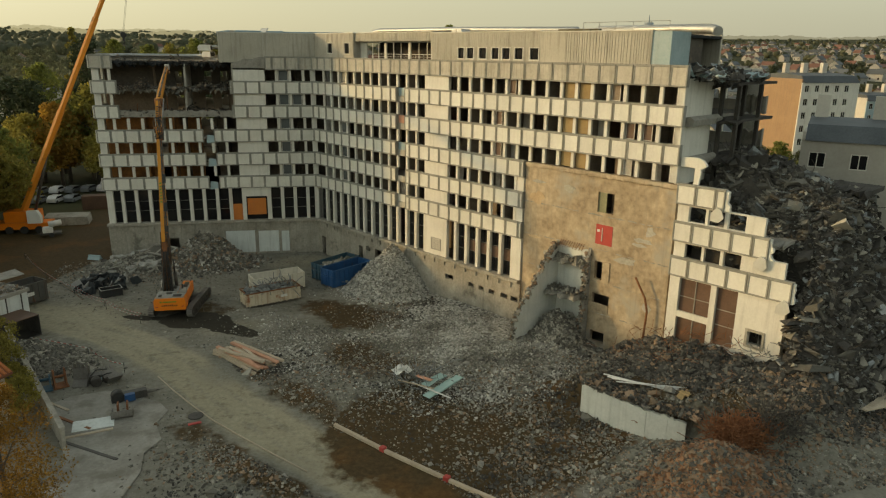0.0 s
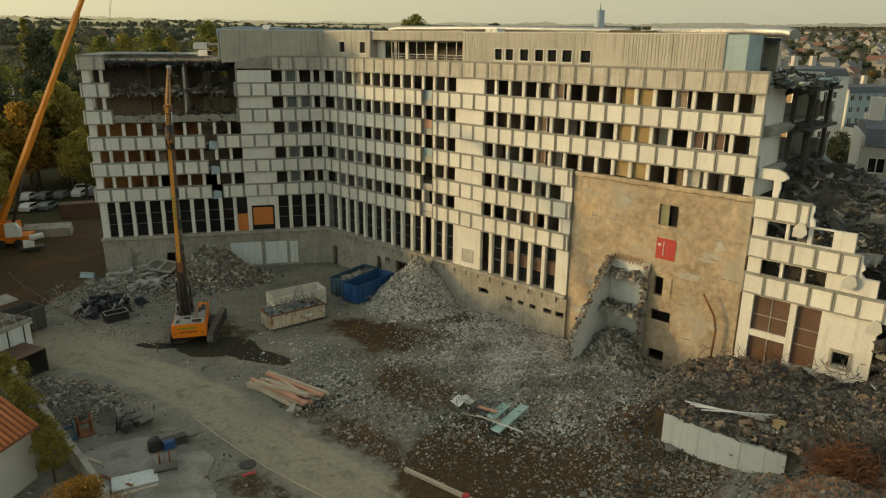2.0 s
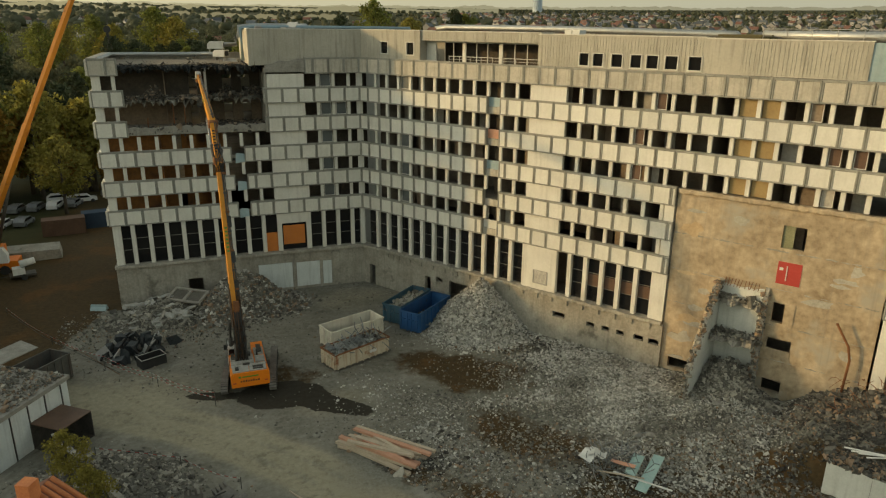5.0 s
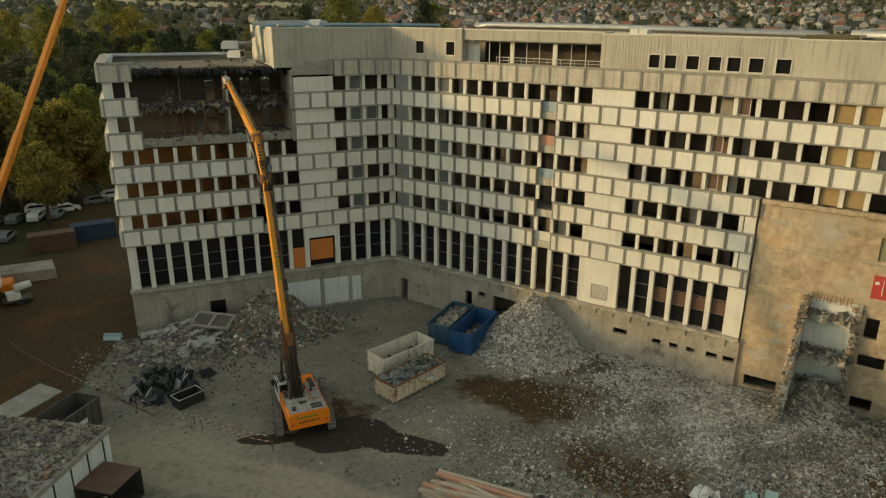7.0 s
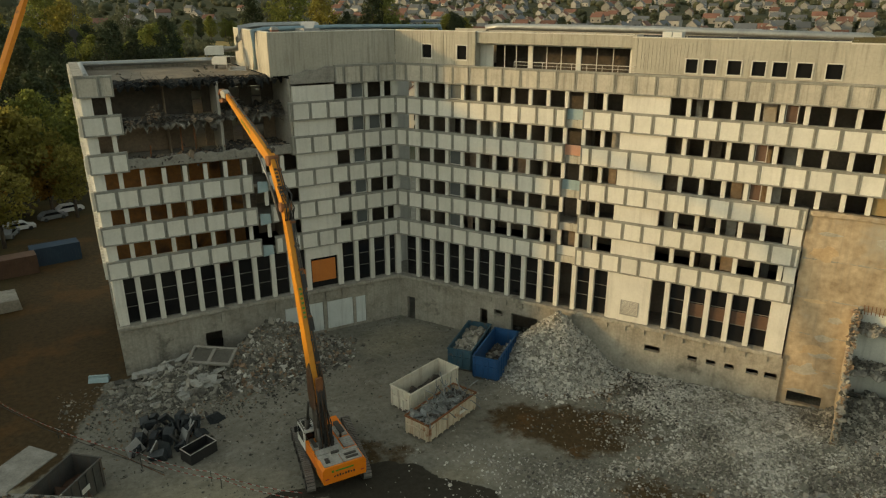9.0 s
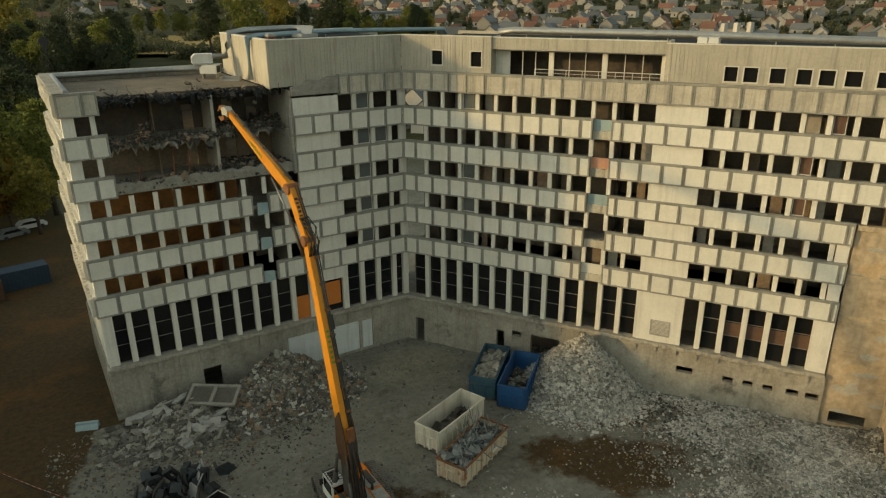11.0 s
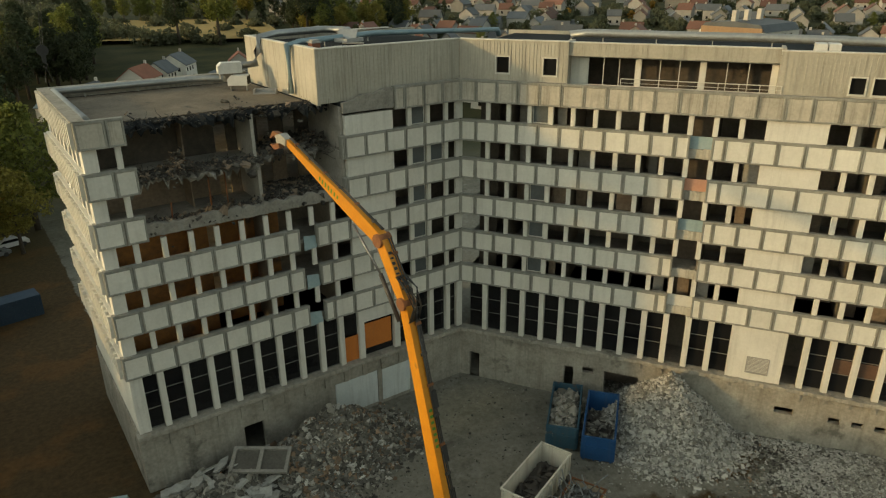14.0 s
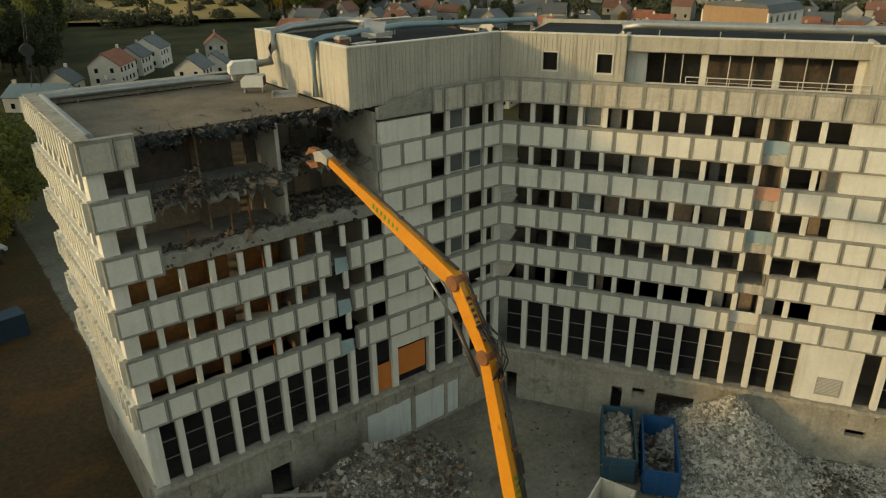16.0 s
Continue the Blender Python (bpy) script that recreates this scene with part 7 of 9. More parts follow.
        part("lettering", bm, GREENBAR, b3)
    # concrete crusher at the tip
    bm = plate_arm([(15.2, 26.6), (15.9, 26.75), (16.5, 26.6)], [0.45, 0.62, 0.5], 0.24)
    cr = part("crusher", bm, DUSTY, t, "worn grey crusher jaw", m=arm, bevel=0.03)
    for o in (0.28, -0.32):
        bm = plate_arm([(16.3, 26.55 + o), (17.0, 26.45 + o * 1.5), (17.5, 26.3 + o * 0.7)], [0.34, 0.3, 0.1], 0.17)
        part("jaw", bm, RUST, cr)
    return t


excavator()


# ---- roll-on skips ----
def skip(x, y, turn, L, W, H, paint, label, fill=None, fill_h=0.6, top_rust=None):
    z = hz(x, y) + 0.1
    t = thing("skip_container", label, "skip", pose(x, y, z - 0.1, 0, 0, turn), "roll-on skips")
    th = 0.07
    bm = bmesh.new()
    box(bm, -L / 2, L / 2, -W / 2, W / 2, 0.18, 0.26)
    part("floor", bm, SKIPINNER, t)
    for nm, a in (("side_wall", (-L / 2, L / 2, -W / 2, -W / 2 + th)), ("side_wall", (-L / 2, L / 2, W / 2 - th, W / 2)), ("end_wall", (L / 2 - th, L / 2, -W / 2 + th, W / 2 - th)), ("tail_door", (-L / 2, -L / 2 + th, -W / 2 + th, W / 2 - th))):
        bm = bmesh.new()
        box(bm, *a, 0.26, H)
        ob = part(nm, bm, paint, t)
        rb = bmesh.new()
        x0, x1, y0, y1 = a
        if x1 - x0 > 1:
            sgn = -1 if y0 < 0 else 1
            yo = y0 if sgn < 0 else y1
            for k in range(9):
                xx = x0 + 0.25 + (x1 - x0 - 0.5) * k / 8
                box(rb, xx - 0.06, xx + 0.06, min(yo, yo + sgn * 0.09), max(yo, yo + sgn * 0.09), 0.2, H - 0.12)
        else:
            sgn = -1 if x0 < 0 else 1
            xo = x0 if sgn < 0 else x1
            for yy in (-W / 2 + 0.2, -0.25, 0.25, W / 2 - 0.2):
                box(rb, min(xo, xo + sgn * 0.09), max(xo, xo + sgn * 0.09), yy - 0.06, yy + 0.06, 0.2, H - 0.12)
            box(rb, min(xo, xo + sgn * 0.11), max(xo, xo + sgn * 0.11), -W / 2 + 0.1, W / 2 - 0.1, H * 0.62, H * 0.62 + 0.09)
        part("ribs", rb, paint, ob)
    bm = bmesh.new()
    wall_with_holes(bm, -L / 2 - 0.06, L / 2 + 0.06, -W / 2 - 0.06, W / 2 + 0.06, -0.06, 0.06, [(-L / 2 + th, L / 2 - th, -W / 2 + th, W / 2 - th)])
    bm.transform(pose(0, 0, H, -90))
    part("rim", bm, top_rust or paint, t)
    for sy in (-0.5, 0.5):
        bm = bmesh.new()
        box(bm, -L / 2 + 0.2, L / 2 - 0.1, sy - 0.09, sy + 0.09, 0.0, 0.18)
        part("runner", bm, STEEL, t)
    bm = bmesh.new()
    box(bm, L * 0.12, L * 0.12 + 0.8, -W / 2 - 0.105, -W / 2 - 0.092, H * 0.45, H * 0.62)
    part("notice_plate", bm, WHITEPAINT, t)
    if fill:
        n = 420
        px, py = RNG.uniform(-L / 2 + 0.3, L / 2 - 0.3, n), RNG.uniform(-W / 2 + 0.25, W / 2 - 0.25, n)
        pz = 0.3 + (H - 0.5) * fill_h * (1 - 0.35 * np.abs(px) / L) + RNG.normal(0, 0.12, n)
        m = pose(x, y, z - 0.1, 0, 0, turn)
        pts = np.array([m @ Vector(p) for p in zip(px, py, pz)])
        tagged(chunks("skip_load", pts, np.clip(0.28 * np.exp(RNG.normal(0, 0.5, n)), 0.08, 0.9), fill, RNG, 0.4, pick=RNG.integers(0, len(fill), n)), "mixed demolition waste heaped in a skip", "waste", kind="stuff")
        bm = bmesh.new()
        box(bm, -L / 2 + th, L / 2 - th, -W / 2 + th, W / 2 - th, 0.27, 0.3 + (H - 0.5) * fill_h * 0.7)
        whole("waste_bed", bm, fill[0], "packed waste in a skip", "waste", m)
    return t


skip(4.25, 86.45, 39, 6.5, 2.5, 2.35, SKIPBLUE, "bright blue roll-on skip, partly empty", (SKIPINNER, RUBBLE), 0.12)
skip(3.0, 89.35, 41, 6.4, 2.45, 2.25, SKIPTEAL, "faded blue roll-on skip heaped with rubble", (RUBBLE, RUBBLE, INNER_PALE), 0.8)
skip(-4.5, 84.65, 20, 6.3, 2.5, 2.15, SKIPCREAM, "cream roll-on skip, almost empty", (SKIPINNER,), 0.08)
skip(-5.1, 80.45, 23, 6.5, 2.5, 1.75, SKIPRUST, "rust-streaked cream skip full of scrap metal", (SCRAP, SCRAP, STEEL), 0.95, top_rust=RUST)
wires("scrap_strips", 60, lambda: pose(-5.1, 80.45, 0, 0, 0, 23) @ Vector((RNG.uniform(-2.8, 2.8), RNG.uniform(-1, 1), 1.65)), 1.6, 0.05, SCRAP, "bent metal strips on a full skip", "scrap")

# ---- timber stack ----
for k in range(19):
    L = RNG.uniform(4.5, 7.5)
    row, col = divmod(k, 6)
    cx, cy, tn = -6.9 + 0.42 * (col - 2.5) * 0.85 + 0.2 * row, 64.0 + 0.42 * (col - 2.5) * 0.55, -50 + RNG.uniform(-13, 13)
    w = RNG.uniform(0.25, 0.38)
    bm = bmesh.new()
    box(bm, -L / 2, L / 2, -w / 2, w / 2, -0.1, 0.1)
    whole("timber_beam", bm, PINKTIMBER if k in (2, 3, 7, 8, 12, 13, 16) else TIMBER, "pale sawn timber beam in a loose stack" if k not in (2, 3, 7, 8, 12, 13, 16) else "pinkish painted timber beam in a loose stack", "timber",
          pose(cx, cy, hz(cx, cy) + 0.16 + 0.22 * row, RNG.uniform(-3, 3), RNG.uniform(-1.5, 1.5), tn), "timber stack", bevel=0.015)
# ---- scrap tangle with sheets ----
TEALSHEET = material("pale teal sheet", (0.28, 0.44, 0.42), (0.42, 0.56, 0.53), 0.5, 0.9, 6, 0.03)
for k, (x, y, w, d, turn, lift, mat, lab) in enumerate(((11.2, 54.4, 3.6, 0.8, 38, 0.62, TEALSHEET, "pale green-blue metal panel"), (10.5, 53.9, 3.6, 0.8, 37, 0.58, TEALSHEET, "pale green-blue metal panel"), (10.2, 55.2, 2.6, 0.8, 40, 0.72, TEALSHEET, "pale green-blue metal panel"),
                                                         (9.3, 55.4, 1.8, 0.45, -52, 0.85, PINK, "orange-red plank"), (7.5, 57.0, 1.6, 1.1, 20, 1.0, WHITEPAINT, "bent white metal sheet"), (7.9, 56.7, 1.3, 0.9, -40, 1.15, WHITEPAINT, "bent white metal sheet"),
                                                         (9.6, 53.4, 4.2, 0.14, -48, 0.7, WHITEPAINT, "long pale strip"), (8.4, 54.4, 3.4, 0.12, -30, 0.75, TIMBER, "thin pale lath"))):
    bm = bmesh.new()
    if "bent" in lab:
        up = [(-w / 2 + w * q / 6, 0.16 * math.sin(q * 1.3 + k)) for q in range(7)]
        prism(bm, up + [(a, b + 0.03) for a, b in up[::-1]], -d / 2, d / 2)
    else:
        box(bm, -w / 2, w / 2, -d / 2, d / 2, 0, 0.06)
        if d > 0.6:
            for e in (-1, 1):
                box(bm, -w / 2, w / 2, e * (d / 2 - 0.04) - 0.04, e * (d / 2 - 0.04) + 0.04, 0.061, 0.1)
    whole("scrap_sheet", bm, mat, lab + " on a scrap heap", "scrap", pose(x, y, hz(x, y) + lift, RNG.uniform(-5, 5), RNG.uniform(-6, 6), turn))
wires("scrap_strips", 60, lambda: (9.2 + RNG.normal() * 1.2, 56.2 + RNG.normal() * 1.0, hz(9, 56) + 0.4), 1.8, 0.03, SCRAP, "tangle of pale metal strips", "scrap")
# ---- pale kerb beam along the track ----
for k, (a, b) in enumerate((((1.2, 50.1), (4.6, 45.9)), ((4.75, 45.7), (8.6, 41.4)), ((8.75, 41.2), (12.2, 37.6)))):
    d = Vector((b[0] - a[0], b[1] - a[1], 0))
    bm = bmesh.new()
    box(bm, 0, d.length, -0.13, 0.13, 0, 0.24)
    whole("long_beam", bm, TIMBER, "long pale beam laid along a dirt track", "beam", pose(a[0], a[1], hz(*a), 0, 0, math.degrees(math.atan2(d.y, d.x))), "beams along the track", bevel=0.02)
    bm = bmesh.new()
    box(bm, -0.2, 0.2, -0.2, 0.2, 0, 0.34)
    whole("red_marker", bm, REDDOOR, "small red marker block on a beam end", "marker", pose(b[0], b[1], hz(*b) + 0.02, 0, 0, 40), bevel=0.02)

# ---- curved white wall holding back the earth ----
t = thing("curved_retaining_wall", "curved white rendered wall holding back rubble", "retaining wall")
for k in range(4):
    a0, a1 = (208.6, 215.4, 222.5, 226.4)[k], (215.35, 222.42, 226.35, 229.6)[k]
    bm = bmesh.new()
    rows = []
    for q in range(13):
        a = radians(a0 + (a1 - a0) * q / 12)
        top = 2.95 - 1.3 * (a - 3.64) + 0.05 * math.sin(a * 61) + 0.04 * math.sin(a * 147) + RNG.uniform(-0.10, 0.03)
        rows.append([bm.verts.new((PLATEAU[0] + math.cos(a) * r, PLATEAU[1] + math.sin(a) * r, z)) for r, z in ((24.04, -0.3), (24.04, top), (23.74, top), (23.74, -0.3))])
    for r0, r1 in zip(rows, rows[1:]):
        for q in range(4):
            bm.faces.new((r0[q], r1[q], r1[(q + 1) % 4], r0[(q + 1) % 4]))
    bm.faces.new(rows[0]), bm.faces.new(rows[-1][::-1])
    part("wall_panel", bm, WHITEWALL, t)
p = np.array([(PLATEAU[0] + math.cos(a) * r, PLATEAU[1] + math.sin(a) * r, 2.85 + abs(RNG.normal()) * 0.15) for a, r in zip(np.radians(RNG.uniform(208, 232, 1500)), RNG.uniform(22.2, 24.1, 1500))])
tagged(chunks("wall_top_debris", p, np.clip(0.13 * np.exp(RNG.normal(0, 0.5, 1500)), 0.05, 0.6), (BLACKDUST, RUBBLEWARM, RUBBLEDARK), RNG, 0.6, pick=RNG.integers(0, 3, 1500)), "rubble lying along the top of a curved wall", "debris", kind="stuff")
for k in range(4):
    bm = bmesh.new()
    rod(bm, (-3.2, 0, 0), (3.2, 0, 0), 0.06, 8)
    whole("metal_pole", bm, WHITEPAINT, "long thin pale pole lying on rubble", "pole", pose(25.8 + 0.3 * k, 47.0 - 0.25 * k, hz(26, 47) + 0.25 + 0.05 * k, 0, RNG.uniform(-3, 3), -42 + 5 * k), "poles on the rubble")
bm = bmesh.new()
up = [(-0.55, 0.0), (-0.35, 0.2), (-0.12, 0.15), (0.06, 0.3), (0.25, 0.18), (0.4, 0.24), (0.6, 0.0)]
prism(bm, up, -0.3, 0.35)
for v in bm.verts:
    v.co += Vector((RNG.uniform(-0.1, 0.1), RNG.uniform(-0.2, 0.2), RNG.uniform(-0.05, 0.1)))
whole("yellow_bundle", bm, CURTAIN, "crumpled yellow bundle on rubble", "bundle", pose(27.6, 43.8, hz(27.6, 43.8) + 0.1, 0, 0, 30), bevel=0.04)
for k in range(3):
    bm = bmesh.new()
    box(bm, -2.2, 2.2, -0.2, 0.2, 0, 0.12)
    whole("pale_plank", bm, TIMBER, "pale plank lying on rubble", "plank", pose(42.5 + 0.3 * k, 40.5 + 0.5 * k, hz(42.5, 40.5) + 1.25, 0, 3, 12 + 9 * k), "planks on the rubble")
# dead pipe at the wall
bm = bmesh.new()
tube(bm, [(54.6, -0.35, 2.5), (54.75, -0.3, 6.2), (54.5, -0.4, 7.4), (53.4, -0.5, 9.2)], 0.1, 8)
whole("bent_downpipe", bm, RUST, "bent rusty downpipe leaning at a bare wall", "pipe", RIGHT)

# pale concrete apron where the tools lie
bm = bmesh.new()
out = [(-18.1, 59.3), (-15.6, 58.6), (-14.5, 57.6), (-13.2, 56.4), (-12.3, 54.8), (-12.6, 52.6), (-11.9, 50.2), (-12.7, 48.2), (-12.6, 46.0), (-13.4, 42.0), (-18.5, 42.0), (-18.3, 48.5), (-19.6, 51.8), (-21.0, 54.4), (-22.4, 57.4), (-20.6, 58.8)]
vs = [bm.verts.new((x + RNG.uniform(-0.2, 0.2), y + RNG.uniform(-0.2, 0.2), max(hz(x, y), 0.0) + 0.10)) for x, y in out]
f = bm.faces.new(vs)
for v in bmesh.ops.extrude_face_region(bm, geom=[f])["geom"]:
    if isinstance(v, bmesh.types.BMVert):
        v.co.z -= 0.4
APRON = material("dusty concrete apron", (0.17, 0.16, 0.137), (0.34, 0.325, 0.29), 0.9, 0.35, 4, 0.3, stain=0.9, stain_col=(0.17, 0.155, 0.13))
whole("concrete_apron", bm, APRON, "pale dusty concrete apron with stains", "pavement", kind="structure")
# ---- demolition tools on the ground ----
def grab(x, y, turn, label):
    """A heavy sorting grab lying on its side: two toothed shells and a yoke."""
    t = thing("demolition_grab", label, "excavator attachment", pose(x, y, hz(x, y), 0, 0, turn))
    for side, tilt in ((-1, 25), (1, -38)):
        m = pose(side * 1.25, 0.25, 0.75, tilt, 0, side * 20)
        bm = bmesh.new()
        prism(bm, [(-0.8, -0.75), (0.2, -0.85), (0.85, -0.4), (0.95, 0.15), (0.7, 0.5), (0.45, 0.1), (0.1, -0.35), (-0.65, -0.45)], -0.62, 0.62)
        bm.transform(pose(0, 0, 0, 0, 0, 90))
        sh = part("shell", bm, TRACKSTEEL, t, "scuffed steel shell", m=m, bevel=0.03)
        for k in range(4):
            bm = bmesh.new()
            prism(bm, [(0.6, 0.2), (0.95, 0.1), (1.02, 0.62), (0.9, 0.95), (0.72, 0.6)], -0.07, 0.07)
            bm.transform(pose(-0.5 + 0.33 * k, 0, 0, 0, 0, 90))
            part("tooth", bm, TRACKSTEEL, sh)
    bm = bmesh.new()
    box(bm, -0.55, 0.55, -0.5, 0.4, 0.3, 1.0), rod(bm, (0, -0.55, 0.62), (0, -1.1, 0.55), 0.42, 14)
    part("yoke", bm, STEEL, t, bevel=0.04)
    bm = bmesh.new()
    tube(bm, [(-0.4, -0.4, 1.0), (0.1, -0.2, 1.4), (0.9, 0.1, 1.2)], 0.05, 6), tube(bm, [(0.4, -0.6, 0.9), (0.9, -0.7, 1.1), (1.3, -0.2, 0.9)], 0.05, 6)
    part("hoses", bm, BLACK, t)
    bm = bmesh.new()
    box(bm, -0.3, 0.5, -0.51, -0.505, 0.5, 0.8)
    part("plate", bm, BLUEDUCT, t)


grab(-19.4, 61.0, 18, "large worn steel sorting grab lying on the ground")
t = thing("hydraulic_breaker", "dark hydraulic breaker lying on pale ground", "excavator attachment", pose(-16.3, 57.3, hz(-16.3, 57.3), 0, 0, 20))
bm = bmesh.new()
box(bm, -0.2, 1.9, -0.32, 0.32, 0.05, 0.7)
part("body", bm, STEEL, t, bevel=0.06)
bm = bmesh.new()
rod(bm, (1.9, 0, 0.38), (2.7, 0, 0.36), 0.16, 10), rod(bm, (2.7, 0, 0.36), (3.3, 0, 0.34), 0.1, 10, 0.03)
part("chisel", bm, TRACKSTEEL, t)
bm = bmesh.new()
rod(bm, (-0.4, -0.4, 0.5), (-0.4, 0.4, 0.5), 0.5, 16), box(bm, -0.9, -0.2, -0.35, 0.35, 0.1, 0.6)
part("bracket", bm, BLACK, t)
bm = bmesh.new()
box(bm, 0.1, 0.9, -0.75, -0.33, 0.15, 0.75)
part("cover", bm, SKIPBLUE, t, "blue cover", bevel=0.05)
t = thing("trench_bucket", "small rusty excavator bucket on the ground", "excavator attachment", pose(-15.7, 54.6, hz(-15.7, 54.6), 0, 0, 10))
bm = bmesh.new()
prism(bm, [(-0.6, 0), (0.5, 0), (0.75, 0.35), (0.65, 0.8), (0.5, 0.75), (0.55, 0.4), (0.4, 0.12), (-0.5, 0.12)], -0.8, 0.8)
bm.transform(pose(0, 0, 0, 0, 0, -90))
part("shell", bm, TRACKSTEEL, t, bevel=0.02)
bm = bmesh.new()
for sx in (-0.35, 0.35):
    box(bm, sx - 0.06, sx + 0.06, 0.2, 0.9, 0.1, 0.95)
part("lugs", bm, RUST, t)
for sx in (-0.8, 0.75):
    bm = bmesh.new()
    box(bm, sx, sx + 0.05, -0.7, 0.6, 0.0, 0.6)
    part("cheek", bm, TRACKSTEEL, t)
for k, (x, y, mat, lab) in enumerate(((-23.4, 60.4, SKIPTEAL, "dark blue tool frame standing on the ground"), (-22.3, 60.9, RUST, "rusty brown tool frame standing on the ground"))):
    t = thing("tool_frame", lab, "excavator attachment", pose(x, y, hz(x, y), 0, 0, 20 + 8 * k))
    for sx in (-0.45, 0.45):
        bm = bmesh.new()
        prism(bm, [(-0.5, 0), (0.5, 0), (0.4, 0.6), (0.25, 1.3 + 0.3 * k), (-0.1, 1.3 + 0.3 * k), (-0.35, 0.6)], sx - 0.06, sx + 0.06)
        bm.transform(pose(0, 0, 0, 0, 0, 90))
        part("cheek", bm, mat, t)
    bm = bmesh.new()
    rod(bm, (-0.45, 0.1, 0.9), (0.45, 0.1, 0.9), 0.12, 10), box(bm, -0.6, 0.6, -0.6, 0.6, 0, 0.12)
    part("base", bm, mat, t)
# ---- junk heap by the left wing ----
for k in range(48):
    x, y = -25.8 + RNG.normal() * 1.5, 89.4 + RNG.normal() * 1.3
    bm = bmesh.new()
    w, d, h = RNG.uniform(0.4, 1.5), RNG.uniform(0.3, 0.8), RNG.uniform(0.5, 1.5)
    if k % 3 == 0:
        wall_with_holes(bm, -w / 2, w / 2, 0, h, 0, d, [(-w * 0.2, w * 0.25, h * 0.3, h * 0.75)])
    elif k % 3 == 1:
        tube(bm, [(-w / 2, 0, 0.2), (0, 0.2, 0.5 * h), (w / 2, 0, h)], 0.13, 8)
    else:
        prism(bm, [(-w / 2, 0), (w / 2, 0), (w * 0.35, h), (-w * 0.4, h * 0.8)], -0.05, 0.05)
    whole("scrap_piece", bm, (DARKSCRAP, BLACK, DARKSCRAP, DARKSCRAP, STEEL, GREYPAINT)[k % 6], "dark crumpled machine scrap on the ground", "scrap", pose(x, y, hz(x, y) + 0.05, RNG.uniform(-30, 30), RNG.uniform(-30, 30), RNG.uniform(0, 180)), "machine scrap")
t = thing("steel_bin", "black open steel bin with pale edges", "bin", pose(-24.2, 85.6, hz(-24.2, 85.6), 0, 0, 25))
for nm, a in (("side", (-1.2, 1.2, -0.7, -0.64)), ("side", (-1.2, 1.2, 0.64, 0.7)), ("end", (-1.2, -1.14, -0.64, 0.64)), ("end", (1.14, 1.2, -0.64, 0.64))):
    bm = bmesh.new()
    box(bm, *a, 0, 0.95)
    part(nm, bm, BLACK, t)
bm = bmesh.new()
wall_with_holes(bm, -1.22, 1.22, -0.72, 0.72, -0.02, 0.02, [(-1.15, 1.15, -0.65, 0.65)])
bm.transform(pose(0, 0, 0.97, -90))
part("rim", bm, GREYPANE, t)
bm = bmesh.new()
box(bm, -1.14, 1.14, -0.64, 0.64, 0.05, 0.12)
part("floor", bm, BLACK, t)
# low concrete barriers at the left
for k, (x, y) in enumerate(((-30.4, 102.0),)):
    bm = bmesh.new()
    prism(bm, [(-0.45, 0), (0.45, 0), (0.3, 0.25), (0.14, 0.4), (0.12, 0.6), (-0.12, 0.6), (-0.14, 0.4), (-0.3, 0.25)], -0.9, 0.9)
    whole("traffic_barrier", bm, BLUEBOX, "low pale blue-grey plastic barrier", "barrier", pose(x, y, hz(x, y), 0, 0, 70), "barriers", bevel=0.02)
# barrier tape on thin stakes
def tape(pts, label):
    t = thing("barrier_tape", label, "barrier tape")
    for a, b in zip(pts, pts[1:]):
        n = max(6, int(math.dist(a, b) / 0.35))
        bm = bmesh.new()
        for k in range(n):
            f0, f1 = k / n, (k + 1) / n
            q = [Vector((a[0] + (b[0] - a[0]) * f, a[1] + (b[1] - a[1]) * f, 0)) for f in (f0, f1)]
            zz = [hz(v.x, v.y) + 0.9 - 1.2 * f * (1 - f) for v, f in zip(q, (f0, f1))]
            vs = [bm.verts.new((q[0].x, q[0].y, zz[0] - 0.03)), bm.verts.new((q[1].x, q[1].y, zz[1] - 0.03)), bm.verts.new((q[1].x, q[1].y, zz[1] + 0.03)), bm.verts.new((q[0].x, q[0].y, zz[0] + 0.03))]
            bm.faces.new(vs).material_index = k % 2
        part("tape", bm, (WHITEPAINT, REDDOOR), t)
    for p in pts:
        bm = bmesh.new()
        rod(bm, (p[0], p[1], hz(*p)), (p[0], p[1], hz(*p) + 1.0), 0.03, 6)
        part("stake", bm, STEEL, t)


tape([(-40, 103.5), (-34, 93.5), (-28.4, 86.8), (-24, 81.8), (-18.7, 76.2)], "red and white barrier tape on stakes")
tape([(-28.4, 86.0), (-23.5, 80.6), (-18.7, 75.4)], "red and white barrier tape on stakes")
tape([(-27.5, 69.5), (-21.5, 66.5), (-17.5, 63.0)], "red and white barrier tape on stakes")
# ground hoses and manhole
bm = bmesh.new()
tube(bm, [(x, y, hz(x, y) + 0.05) for x, y in ((-14.3, 61.6), (-12.5, 58.6), (-10.4, 55.4), (-8.4, 52.6), (-6.4, 50.2), (-3.5, 46.8), (-1.0, 44.0))], 0.06, 6)
whole("site_hose", bm, TIMBER, "pale hose laid along a dirt track", "hose")
bm = bmesh.new()
rod(bm, (0, 0, -0.02), (0, 0, 0.1), 0.6, 24)
whole("manhole_cover", bm, STEEL, "round dark manhole cover", "manhole cover", pose(-9.9, 53.6, hz(-9.9, 53.6)))
bm = bmesh.new()
box(bm, -0.5, 0.5, -0.15, 0.15, 0, 0.06)
